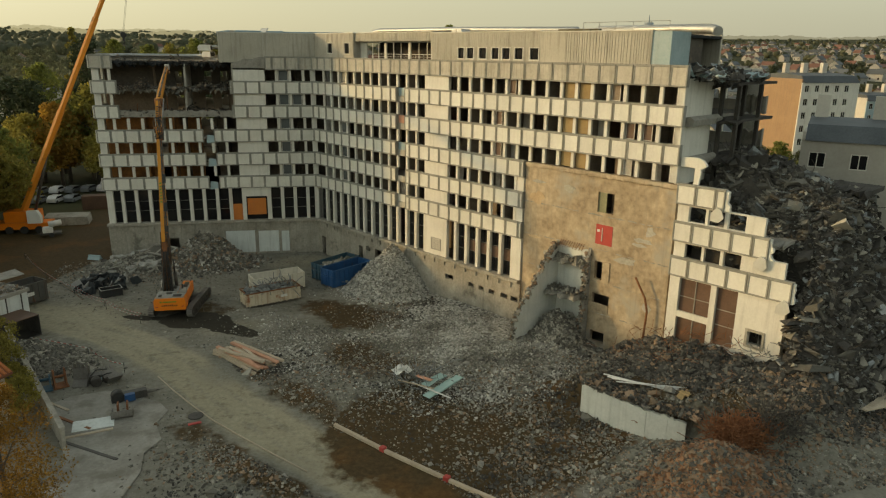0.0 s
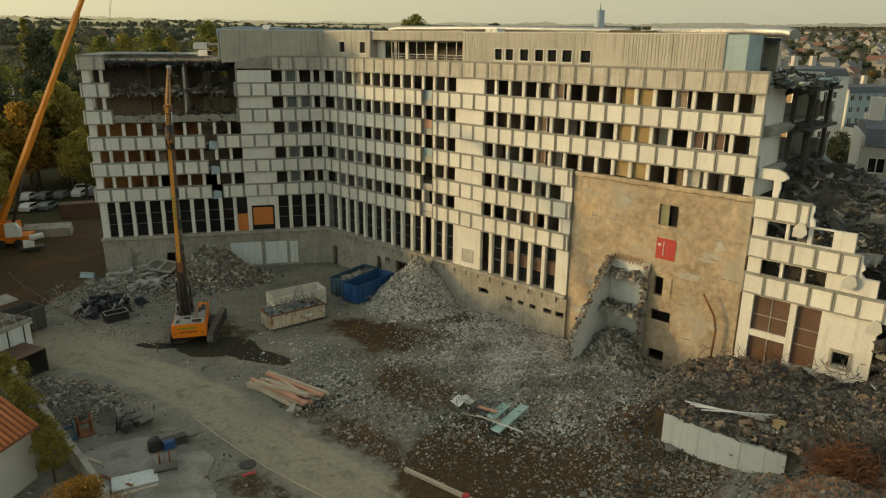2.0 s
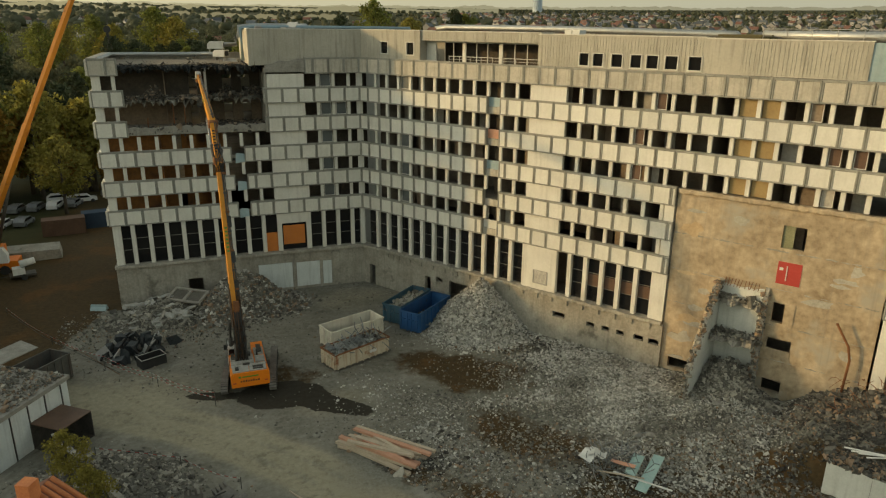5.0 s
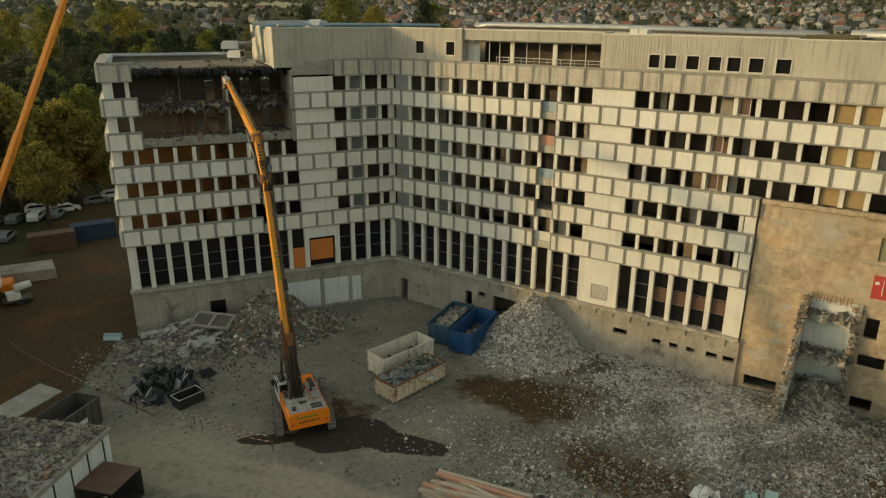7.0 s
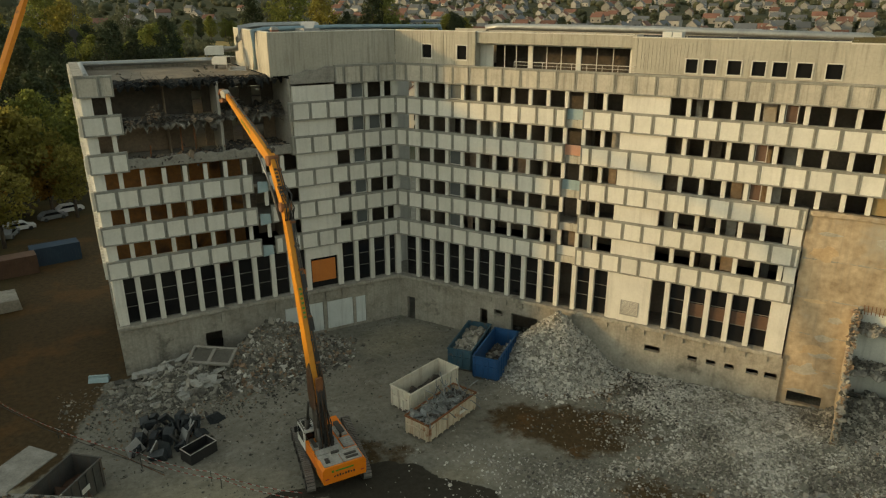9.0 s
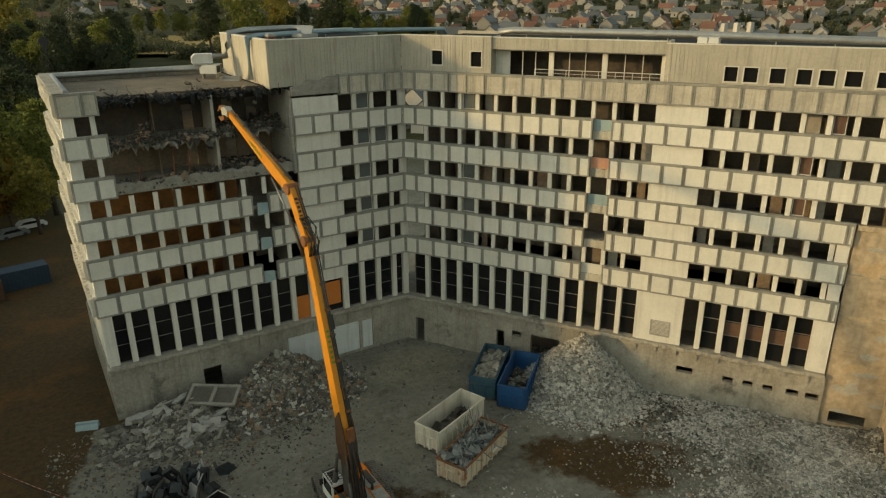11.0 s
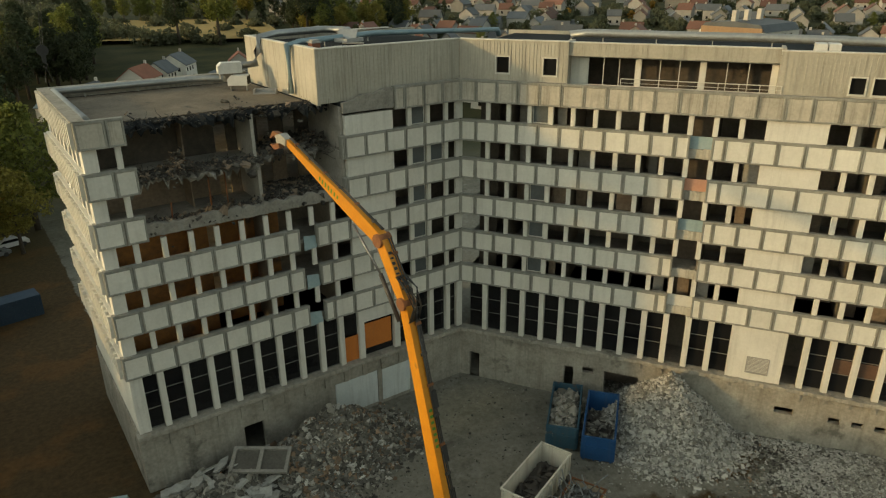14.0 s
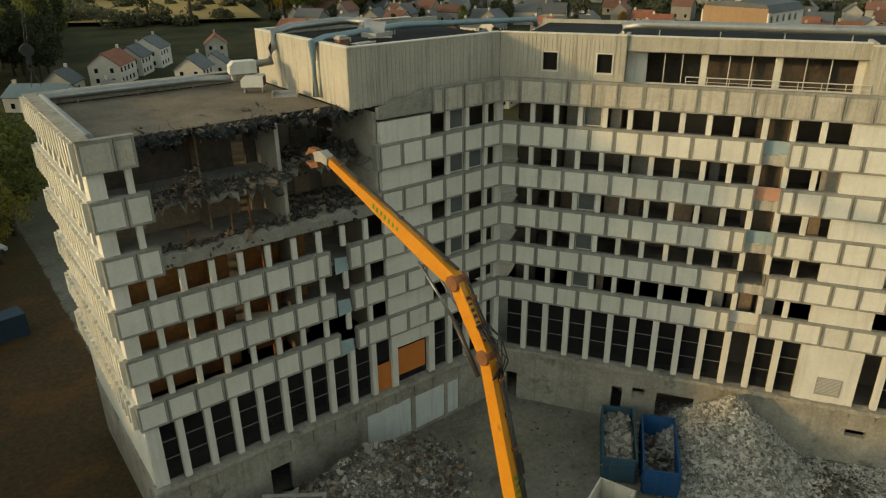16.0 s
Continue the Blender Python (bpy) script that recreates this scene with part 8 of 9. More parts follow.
whole("red_marker", bm, REDDOOR, "small red scrap on the ground", "marker", pose(-9.8, 52.4, hz(-9.8, 52.4), 0, 0, 15))
for x, y, L, tn, mat in ((-22.0, 57.6, 4.5, -40, TIMBER), (-19.6, 54.2, 5.0, -38, RUST), (-17.6, 52.0, 3.5, 15, TIMBER), (-17.0, 49.6, 6.0, -35, STEEL)):
    bm = bmesh.new()
    box(bm, -L / 2, L / 2, -0.12, 0.12, 0, 0.14)
    whole("loose_beam", bm, mat, "loose beam lying on the ground", "beam", pose(x, y, hz(x, y) + 0.02, 0, 0, tn), bevel=0.01)
bm = bmesh.new()
box(bm, -1.5, 1.5, -0.8, 0.8, 0, 0.06)
whole("concrete_plate", bm, LIGHTDOOR, "pale flat plate lying on the ground", "plate", pose(-17.6, 53.4, hz(-17.6, 53.4) + 0.04, 2, 1, 12), bevel=0.01)
# site wall along the near left boundary
t = thing("boundary_wall", "weathered low wall with a pale coping", "wall")
for k in range(6):
    a, b = Vector((-30.5, 71.9, 0)), Vector((-18.6, 49.9, 0))
    p, q = a + (b - a) * (k / 6), a + (b - a) * ((k + 0.99) / 6)
    m = pose(p.x, p.y, -0.1, 0, 0, math.degrees(math.atan2(q.y - p.y, q.x - p.x)))
    bm = bmesh.new()
    box(bm, 0, (q - p).length, -0.12, 0.12, 0, 1.9)
    seg = part("wall_section", bm, BASE, t, m=m)
    bm = bmesh.new()
    box(bm, 0, (q - p).length, -0.2, 0.2, 1.9, 2.02)
    part("coping", bm, BASE, seg)

# ---- covered skip, lean-to and the low annex at the left edge ----
skip(-34.0, 83.4, 50, 6.4, 2.5, 2.5, material("brown-grey container paint", (0.045, 0.046, 0.042), (0.11, 0.105, 0.095), 0.7, 0.8, 6, 0.08, streak=0.4, streak_col=(0.16, 0.08, 0.04)), "dark grey open container with a brown inside", (BROWNPANE,), 0.2)
bm = bmesh.new()
box(bm, -2.2, 2.2, -1.4, 1.4, 0, 0.08)
whole("cover_sheet", bm, SLAB, "pale sheet lying over a container end", "sheet", pose(-36.3, 86.0, 2.75, 0, -4, 40), bevel=0.01)
t = thing("annex_building", "low white annex with a debris-strewn flat roof", "building", pose(-36.5, 76.0, 0, 0, 0, -33))
bm = bmesh.new()
wall_with_holes(bm, -5, 5, 0, 3.9, -4.2, -3.95, [(-3.0, -1.2, 1.2, 2.6)])
part("wall", bm, LIGHTDOOR, t)
for a in ((-5, 5, 3.95, 4.2), (-5, -4.75, -3.95, 3.95), (4.75, 5, -3.95, 3.95)):
    bm = bmesh.new()
    box(bm, *a, 0, 3.9)
    part("wall", bm, LIGHTDOOR, t)
bm = bmesh.new()
box(bm, -5.2, 5.2, -4.4, 4.4, 3.9, 4.25)
part("roof", bm, SLAB, t)
for k in range(5):
    bm = bmesh.new()
    box(bm, 5.001, 5.06, -3.4 + 1.7 * k, -3.3 + 1.7 * k, 0, 3.9)
    part("joint_strip", bm, STEEL, t)
bm = bmesh.new()
box(bm, -1.0, 0.4, -2.6, -1.5, 4.26, 4.4)
part("skylight", bm, LIGHTDOOR, t, "pale roof light")
mm = pose(-36.5, 76.0, 0, 0, 0, -33)
pts = np.array([mm @ Vector((RNG.uniform(-5, 5), RNG.uniform(-4.2, 4.2), 4.27 + abs(RNG.normal()) * 0.1)) for _ in range(2600)])
tagged(chunks("roof_debris", pts, np.clip(0.1 * np.exp(RNG.normal(0, 0.5, 2600)), 0.04, 0.5), (RUBBLEDARK, RUBBLEWARM, RUBBLE), RNG, 0.5, pick=RNG.choice([0, 0, 0, 1, 2], 2600)), "broken concrete on an annex roof", "debris", kind="stuff")
t = thing("steel_shelter", "brown open-fronted steel shelter", "shelter", pose(-30.2, 73.6, 0, 0, 0, -38))
# Everything below the roof gets a darker colour, painting a shaded inside.
for nm, a in (("roof", (-1.5, 1.5, -1.5, 1.5, 2.2, 2.28)), ("side", (-1.5, -1.44, -1.5, 1.5, 0, 2.2)), ("back", (-1.44, 1.5, 1.44, 1.5, 0, 2.2)), ("floor", (-1.44, 1.5, -1.5, 1.44, 0, 0.08)), ("post", (1.44, 1.5, -1.5, -1.44, 0.08, 2.2))):
    bm = bmesh.new()
    box(bm, *a)
    part(nm, bm, BROWNPANE if nm == "roof" else STEEL, t)
# red-tiled house corner at the near left
t = thing("tiled_house", "small house with a bright orange tiled roof", "house", pose(-30.2, 53.0, 0, 0, 0, -28))
bm = bmesh.new()
box(bm, -4, 4, -5, 5, 0, 4.2)
part("wall", bm, HOUSEWALL, t)
bm = bmesh.new()
prism(bm, [(-4.6, 4.0), (0, 7.0), (4.6, 4.0), (4.6, 4.2), (0, 7.25), (-4.6, 4.2)], -5.3, 5.3)
rf = part("roof", bm, ROOFRED, t)
TILE = material("orange clay tile", (0.52, 0.16, 0.055), (0.70, 0.26, 0.10), 0.8, 1, 8, 0.1, per_object=0.3)
for k in range(25):
    bm = bmesh.new()
    y = -5.25 + 0.43 * k
    rod(bm, (4.62, y, 4.22), (0.05, y, 7.24), 0.15, 8)
    part("roof_tile", bm, TILE, rf)
bm = bmesh.new()
box(bm, -0.4, 0.4, 3.0, 3.8, 6.4, 8.2)
part("chimney", bm, TILE, t)

# ---- dust cannon and loading ramp beyond the left wing ----
t = thing("dust_cannon", "white water-mist cannon on a small trailer", "dust cannon", pose(-40.6, 116.6, hz(-40.6, 116.6), 0, 0, 15))
bm = bmesh.new()
box(bm, -1.6, 1.4, -0.8, 0.8, 0.45, 0.7), rod(bm, (-1.6, 0, 0.55), (-2.6, 0, 0.5), 0.06, 8)
part("trailer", bm, STEEL, t)
for sy in (-0.9, 0.9):
    bm = bmesh.new()
    rod(bm, (0, sy - 0.12, 0.38), (0, sy + 0.12, 0.38), 0.38, 14)
    part("wheel", bm, BLACK, t)
bm = bmesh.new()
box(bm, -1.2, 0.2, -0.7, 0.7, 0.71, 1.5)
part("tank", bm, WHITEPAINT, t, bevel=0.06)
bm = bmesh.new()
rod(bm, (-0.3, 0, 1.9), (1.5, 0, 2.2), 0.5, 18, 0.42)
part("barrel", bm, WHITEPAINT, t)
bm = bmesh.new()
rod(bm, (0.5, 0, 1.5), (0.5, 0, 2.0), 0.14, 10)
part("pivot", bm, STEEL, t)
bm = bmesh.new()
prism(bm, [(-3.2, -0.1), (3.6, -0.1), (3.4, 1.3), (-3.2, 1.5)], -2.0, 2.0)
whole("loading_ramp", bm, BASE, "weathered grey concrete loading ramp", "ramp", pose(-41.0, 125.6, hz(-41, 125.6), 0, 0, 8), bevel=0.04)
for k in range(2):
    bm = bmesh.new()
    tube(bm, [(-40 + 0.4 * k, 104.0, 0.05), (-35 + 0.5 * k, 95.5 - 0.3 * k, 0.06), (-31 + 0.4 * k, 90.0, 0.05), (-27.0, 84.6 - 0.4 * k, 0.05)], 0.022, 5)
    whole("ground_cable", bm, RUST if k % 2 else STEEL, "thin site cable lying on the ground", "cable")

# containers beyond the left wing
for x, y, turn, mat, lab in ((-33.4, 140.5, 8, material("dull navy paint", (0.012, 0.03, 0.06), (0.03, 0.06, 0.10), 0.6, 0.8), "dark blue steel storage container"), (-38.6, 137.2, 8, BROWNPANE, "rust-brown steel storage container")):
    t = thing("storage_container", lab + " beside trees", "container", pose(x, y, hz(x, y), 0, 0, turn))
    bm = bmesh.new()
    box(bm, -3.0, 3.0, -1.2, 1.2, 0.0, 2.5)
    body = part("body", bm, mat, t, bevel=0.03)
    rb = bmesh.new()
    box(rb, -0.06, 0.06, -1.25, -1.2, 0.2, 2.4)
    rib = mesh_of("rib", rb, mat)
    for k in range(14):
        part("rib", rib, None, body, m=pose(-2.8 + 0.43 * k, 0, 0))
    for k in range(2):
        bm = bmesh.new()
        box(bm, 3.001, 3.05, -1.15 + 1.17 * k, -0.02 + 1.17 * k, 0.2, 2.4)
        part("door", bm, mat, t)

# ---- mobile crane, trees, town and horizon ----
t = thing("mobile_crane", "yellow telescopic mobile crane behind a building", "crane", pose(-46.5, 120, 0))
bm = bmesh.new()
box(bm, -4, 5, -1.3, 1.3, 0.7, 1.8)
part("chassis", bm, YELLOW, t, bevel=0.05)
for k in range(4):
    for sy in (-1.25, 1.25):
        bm = bmesh.new()
        rod(bm, (-3.2 + 2.2 * k, sy - 0.2, 0.62), (-3.2 + 2.2 * k, sy + 0.2, 0.62), 0.62, 16)
        part("wheel", bm, BLACK, t)
bm = bmesh.new()
box(bm, -1.5, 3.4, -1.4, 1.4, 1.9, 3.6)
part("upper_house", bm, YELLOW, t, bevel=0.08)
bm = bmesh.new()
prism(bm, [(2.2, 1.9), (4.2, 1.9), (4.2, 3.0), (3.7, 3.9), (2.2, 3.9)], -2.4, -1.45)
part("cab", bm, WHITEPAINT, t, bevel=0.05)
base, tip = Vector((1.0, 0, 3.4)), Vector((22.0, 0, 47.5))
for k, (f0, f1, r) in enumerate(((0, 0.36, 0.54), (0.3, 0.68, 0.45), (0.6, 1.0, 0.36))):
    bm = bmesh.new()
    rod(bm, base + (tip - base) * f0, base + (tip - base) * f1, r, 6)
    part("boom_section", bm, CRANEPAINT, t)
bm = bmesh.new()
rod(bm, (2.6, 0, 3.0), base + (tip - base) * 0.25, 0.22, 10)
part("lift_cylinder", bm, STEEL, t)
bm = bmesh.new()
rod(bm, tip, (19.4, -2, 31.2), 0.02, 5), rod(bm, tip + Vector((0.2, 0, 0)), (19.55, -2, 31.2), 0.02, 5)
part("cable", bm, STEEL, t)
bm = bmesh.new()
rod(bm, (19.45, -2.15, 30.9), (19.45, -1.85, 30.9), 0.42, 14), box(bm, 19.3, 19.6, -2.1, -1.9, 30.0, 30.6)
hk = part("hook_block", bm, BLACK, t)
bm = bmesh.new()
tube(bm, [(19.45, -2, 30.0), (19.6, -2, 29.8), (19.5, -2, 29.6), (19.3, -2, 29.7)], 0.06, 8), rod(bm, (19.45, -2, 29.6), (19.2, -2, 28.5), 0.02, 4), rod(bm, (19.45, -2, 29.6), (19.8, -2, 28.5), 0.02, 4)
part("hook", bm, STEEL, hk)


def leaf_cloud(rng, clumps, per, size):
    """Small leaf quads gathered in clumps; returns verts and faces."""
    vs = []
    for (cx, cy, cz, r, rz) in clumps:
        d = rng.normal(size=(per, 3))
        d /= np.linalg.norm(d, axis=1)[:, None]
        d *= (rng.random(per) ** 0.45)[:, None] * np.array((r, r, rz))
        c = d + (cx, cy, cz)
        a, b = rng.normal(size=(per, 3)), rng.normal(size=(per, 3))
        a /= np.linalg.norm(a, axis=1)[:, None]
        b -= (a * b).sum(1)[:, None] * a
        b /= np.linalg.norm(b, axis=1)[:, None]
        s = (size * rng.uniform(0.6, 1.4, per))[:, None]
        vs.append(np.stack([c - a * s, c - b * s * 0.6, c + a * s, c + b * s * 0.6], 1))
    v = np.concatenate(vs).reshape(-1, 3)
    return v, np.arange(len(v)).reshape(-1, 4)


def tree_thing(name, label, h, r, leaf, seed, per=150, size=0.28, slim=1.0, crown_from=0.3):
    rng = np.random.default_rng(seed)
    t = thing(name, label, "tree")
    bm = bmesh.new()
    rod(bm, (0, 0, -0.3), (0.1, 0, h * 0.45), h * 0.022 + 0.05, 8, h * 0.014)
    rod(bm, (0.1, 0, h * 0.45), (0, 0.1, h * 0.85), h * 0.014, 6, 0.03)
    clumps = []
    n = 22
    for k in range(n):
        z = h * (crown_from + (1 - crown_from) * (k + 0.5) / n)
        f = math.sin(math.pi * min(1, (0.12 + (k + 0.5) / n * 0.88))) ** 0.7 * slim
        a = k * 2.4 + rng.uniform(-0.5, 0.5)
        q = r * f * rng.uniform(0.25, 0.85)
        rr = r * rng.uniform(0.28, 0.48) * (0.6 + 0.4 * f)
        clumps.append((math.cos(a) * q, math.sin(a) * q, z, rr, rr * 0.75))
        rod(bm, (0.05, 0, z * 0.8), (math.cos(a) * q * 0.9, math.sin(a) * q * 0.9, z), 0.02 + h * 0.003, 5, 0.015)
    part("trunk", bm, BARK, t)
    v, f = leaf_cloud(rng, clumps, per, size)
    me = bpy.data.meshes.new("crown")
    me.from_pydata(v.tolist(), [], f.tolist())
    me.materials.append(leaf)
    part("crown", me, None, t)
    return t


trees = [tree_thing("tree", "leafy green broadleaved tree", 15, 5.2, LEAFGREEN, 1), tree_thing("tree", "olive-green early autumn tree", 13, 4.8, LEAFOLIVE, 2), tree_thing("tree", "orange-brown leafy autumn tree", 11, 4.2, LEAFORANGE, 3),
         tree_thing("tree", "dark dense evergreen tree", 17, 4.6, LEAFDARK, 4, slim=0.8), tree_thing("tree", "slim tall poplar tree", 22, 2.6, LEAFOLIVE, 5, slim=0.9, crown_from=0.15),
         tree_thing("tree", "dark green tree in the shade", 14, 4.8, LEAFSHADE, 6)]
homes = [(-52, 132, 20), (-40, 150, 0), (-50, 112, -30), (-66, 128, 0), (-96, 205, 0), (63, 84, 0)]
for tr, (x, y, a) in zip(trees, homes):
    tr.matrix_basis = pose(x, y, hz(x, y), 0, 0, a)
trng = np.random.default_rng(11)


def plant(kind, x, y, k=1.0):
    o = copy_thing(trees[kind], pose(x, y, hz(x, y), 0, 0, trng.uniform(0, 360)))
    s = k * trng.uniform(0.85, 1.2)
    o.scale = (s, s, s * trng.uniform(0.9, 1.1))


# a belt of trees to the left and behind the left wing
for k in range(16):
    plant(int(trng.choice([0, 1, 1, 2, 0])), trng.uniform(-110, -72), trng.uniform(140, 210), 0.95)
for k in range(16):
    plant(int(trng.choice([1, 2, 2, 0])), trng.uniform(-58, -46), trng.uniform(98, 132), 1.0)
for k in range(30):
    plant(int(trng.choice([0, 5, 3, 5])), trng.uniform(-64, -24), trng.uniform(165, 260), 1.2)
for k in range(26):
    plant(int(trng.choice([0, 1, 3])), trng.uniform(122, 190), trng.uniform(390, 430), 1.2)
for k in range(16):
    plant(int(trng.choice([0, 1, 3])), trng.uniform(-150, -90), trng.uniform(60, 130), 1.1)
# the car park's edge and the end of the left wing
for x, y, kd, k in ((-42, 166, 2, 1.4), (-45.5, 163, 1, 1.3), (-52, 160, 2, 1.3), (-48, 168, 2, 1.5), (-37, 167, 1, 1.25), (-56, 156, 1, 1.3), (-33.5, 166, 2, 1.1), (-57, 136, 2, 1.2), (-52, 165, 0, 1.3), (-38, 168, 1, 1.2), (-46, 170, 0, 1.3), (-54, 172, 2, 1.2), (-34, 178, 0, 1.2), (-62, 166, 1, 1.3), (-30, 162, 1, 1.0), (-27, 172, 0, 1.2), (-57, 178, 0, 1.2)):
    plant(kd, x, y, k)
# tall trees added out of view on the sunward side, to keep the yard in shade
for k in range(16):
    y = 80 + 3.6 * k + trng.uniform(-1, 1)
    plant(int(trng.choice([0, 1, 3])), -84 + trng.uniform(-4, 4), y, 1.5 if y < 88 else 1.15)
# dark woods behind the row of houses, and the hedge of the dry meadow
for k in range(70):
    x, y = trng.uniform(-48, 26), trng.uniform(296, 410)
    if x < 2 + (y - 300) * 0.22:
        plant(int(trng.choice([5, 3, 5, 0])), x, y, 1.3)
for k in range(20):
    plant(int(trng.choice([5, 3, 0])), 40 + 7 * k + trng.uniform(-3, 3), 560 - 4.4 * k + trng.uniform(-5, 5), 1.0)
# tall groups that stand out on the skyline
for x, y, kd, k in ((-84, 288, 4, 1.55), (-75, 270, 3, 1.7), (-84, 250, 0, 1.7), (-83, 412, 0, 1.9), (-60, 426, 0, 2.3), (-50, 417, 1, 2.4), (-31, 439, 0, 2.4), (-21, 429, 1, 2.5), (67, 425, 3, 2.2), (83, 412, 0, 2.4), (132, 503, 1, 2.3), (130, 410, 3, 2.2), (139, 417, 0, 2.3), (-118, 486, 0, 1.9), (-82, 473, 1, 2.0)):
    plant(kd, x, y, k)
# trees at the right, behind the collapsed end
for x, y, kd, k in ((52, 72, 5, 1.05), (57, 76, 5, 0.9), (47, 69, 5, 1.0), (64, 92, 5, 0.8), (78, 110, 5, 0.75), (84, 104, 0, 0.8), (82, 98, 5, 0.8), (88, 104, 3, 0.75), (92, 116, 5, 0.9), (98, 108, 5, 0.85), (104, 122, 2, 0.8), (110, 116, 3, 0.8), (78, 88, 5, 0.8), (96, 128, 0, 0.9), (118, 118, 5, 0.8), (126, 122, 5, 0.7), (86, 92, 5, 0.8), (72, 80, 5, 0.8), (112, 128, 0, 0.8), (134, 118, 5, 0.8)):
    plant(kd, x, y, k)
# yellow-leaved tree close to the camera's start, and shrubs behind the wall
near = tree_thing("tree", "airy yellow-orange tree beside a wall", 13.0, 4.2, LEAFAUTUMN, 8, per=900, size=0.065, crown_from=0.3)
near.matrix_basis = pose(-15.6, 33.6, 0)
for x, y, k in ((-24.6, 58.2, 0.30), (-26.8, 61.5, 0.34), (-23.0, 54.6, 0.34), (-28.6, 65.5, 0.3)):
    plant(1, x, y, k)

# town
def house(w, d, h, pitch, wall, roof, label, flat=False, floors=2, glazed=True):
    t = thing("house", label, "house")
    bm = bmesh.new()
    if flat:
        box(bm, -w / 2, w / 2, -d / 2, d / 2, -1.5, h)
    else:
        prism(bm, [(-w / 2, -1.5), (w / 2, -1.5), (w / 2, h), (0, h + pitch), (-w / 2, h)], -d / 2, d / 2)
    part("wall", bm, wall, t)
    bm = bmesh.new()
    if flat:
        box(bm, -w / 2 - 0.3, w / 2 + 0.3, -d / 2 - 0.3, d / 2 + 0.3, h, h + 0.4)
    else:
        e = 0.35
        sl = pitch / (w / 2)
        prism(bm, [(-w / 2 - e, h - e * sl + 0.02), (0, h + pitch + 0.02), (w / 2 + e, h - e * sl + 0.02), (w / 2 + e, h - e * sl + 0.22), (0, h + pitch + 0.24), (-w / 2 - e, h - e * sl + 0.22)], -d / 2 - e, d / 2 + e)
    rf = part("roof", bm, roof, t)
    bm = bmesh.new()
    box(bm, -0.3, 0.3, d / 2 - 1.1, d / 2 - 0.2, h + pitch * 0.6, h + pitch + 1.1)
    part("chimney", bm, HOUSEWALL, rf)
    fl = h / floors
    for side in (-1, 1) if glazed else ():
        for q in range(floors):
            for k in range(max(1, int(d / 2.8))):
                bm = bmesh.new()
                y = -d / 2 + 1.4 + 2.8 * k
                x = side * w / 2
                box(bm, min(x, x + side * 0.05), max(x, x + side * 0.05), y - 0.5, y + 0.5, fl * q + 0.9, fl * q + 2.2)
                part("window", bm, GLASSDARK, t)
    for q in range(floors if glazed else 0):
        for x in (-w / 4, w / 4):
            bm = bmesh.new()
            box(bm, x - 0.5, x + 0.5, -d / 2 - 0.05, -d / 2, fl * q + 0.9, fl * q + 2.2)
            part("window", bm, GLASSDARK, t)
    return t


kinds = [house(8, 10, 5.6, 3.2, HOUSEWALL, ROOFSLATE, "pale rendered house with a slate roof"), house(7.5, 9, 5.4, 3.0, HOUSEWALL, ROOFRED, "pale rendered house with a red tiled roof"),
         house(9, 13, 5.8, 3.4, HOUSEWALL, ROOFRED, "long rendered house with a red tiled roof"), house(8, 8, 3.4, 3.2, HOUSEWALL, ROOFSLATE, "low rendered house with a slate roof", floors=1),
         house(10, 11, 6.2, 3.4, WHITE, ROOFSLATE, "white two-storey row house with a slate roof"), house(10, 15, 3.6, 2.4, WHITE, ROOFTEAL, "low white house with a grey-blue sheet roof", floors=1)]
FARWALL = material("far rendered walls", (0.32, 0.31, 0.29), (0.48, 0.46, 0.42), 0.85, 0.3, 4, 0.0, per_island=0.5)
FARRED = material("far red roofs", (0.15, 0.075, 0.055), (0.26, 0.13, 0.095), 0.85, 0.1, 1, 0.0, per_island=0.5)
FARSLATE = material("far slate roofs", (0.09, 0.10, 0.11), (0.16, 0.17, 0.18), 0.7, 0.1, 1, 0.0, per_island=0.4)
far_town = bmesh.new()


def far_house(x, y, turn, w, d, h):
    """A small gabled house of the distant town, joined to the rest of it."""
    m = pose(x, y, hz(x, y), 0, 0, turn)
    k, pitch, red = len(far_town.verts), w * 0.4, 1 + int(trng.random() < 0.6)
    prism(far_town, [(-w / 2, -3), (w / 2, -3), (w / 2, h), (0, h + pitch), (-w / 2, h)], -d / 2, d / 2, 0)
    prism(far_town, [(-w / 2 - 0.4, h - 0.3), (0, h + pitch + 0.02), (w / 2 + 0.4, h - 0.3), (w / 2 + 0.4, h), (0, h + pitch + 0.35), (-w / 2 - 0.4, h)], -d / 2 - 0.4, d / 2 + 0.4, red)
    box(far_town, -0.4, 0.4, d / 2 - 1.4, d / 2 - 0.4, h + pitch * 0.5, h + pitch + 1.3, 0)
    for q in (-1, 1):
        for f in (0.25, 0.75):
            box(far_town, q * w / 2 - 0.06, q * w / 2 + 0.06, d * (f - 0.5) - 0.6, d * (f - 0.5) + 0.6, 1.2, 2.7, 3)
    far_town.verts.ensure_lookup_table()
    for v in far_town.verts[k:]:
        v.co = m @ v.co


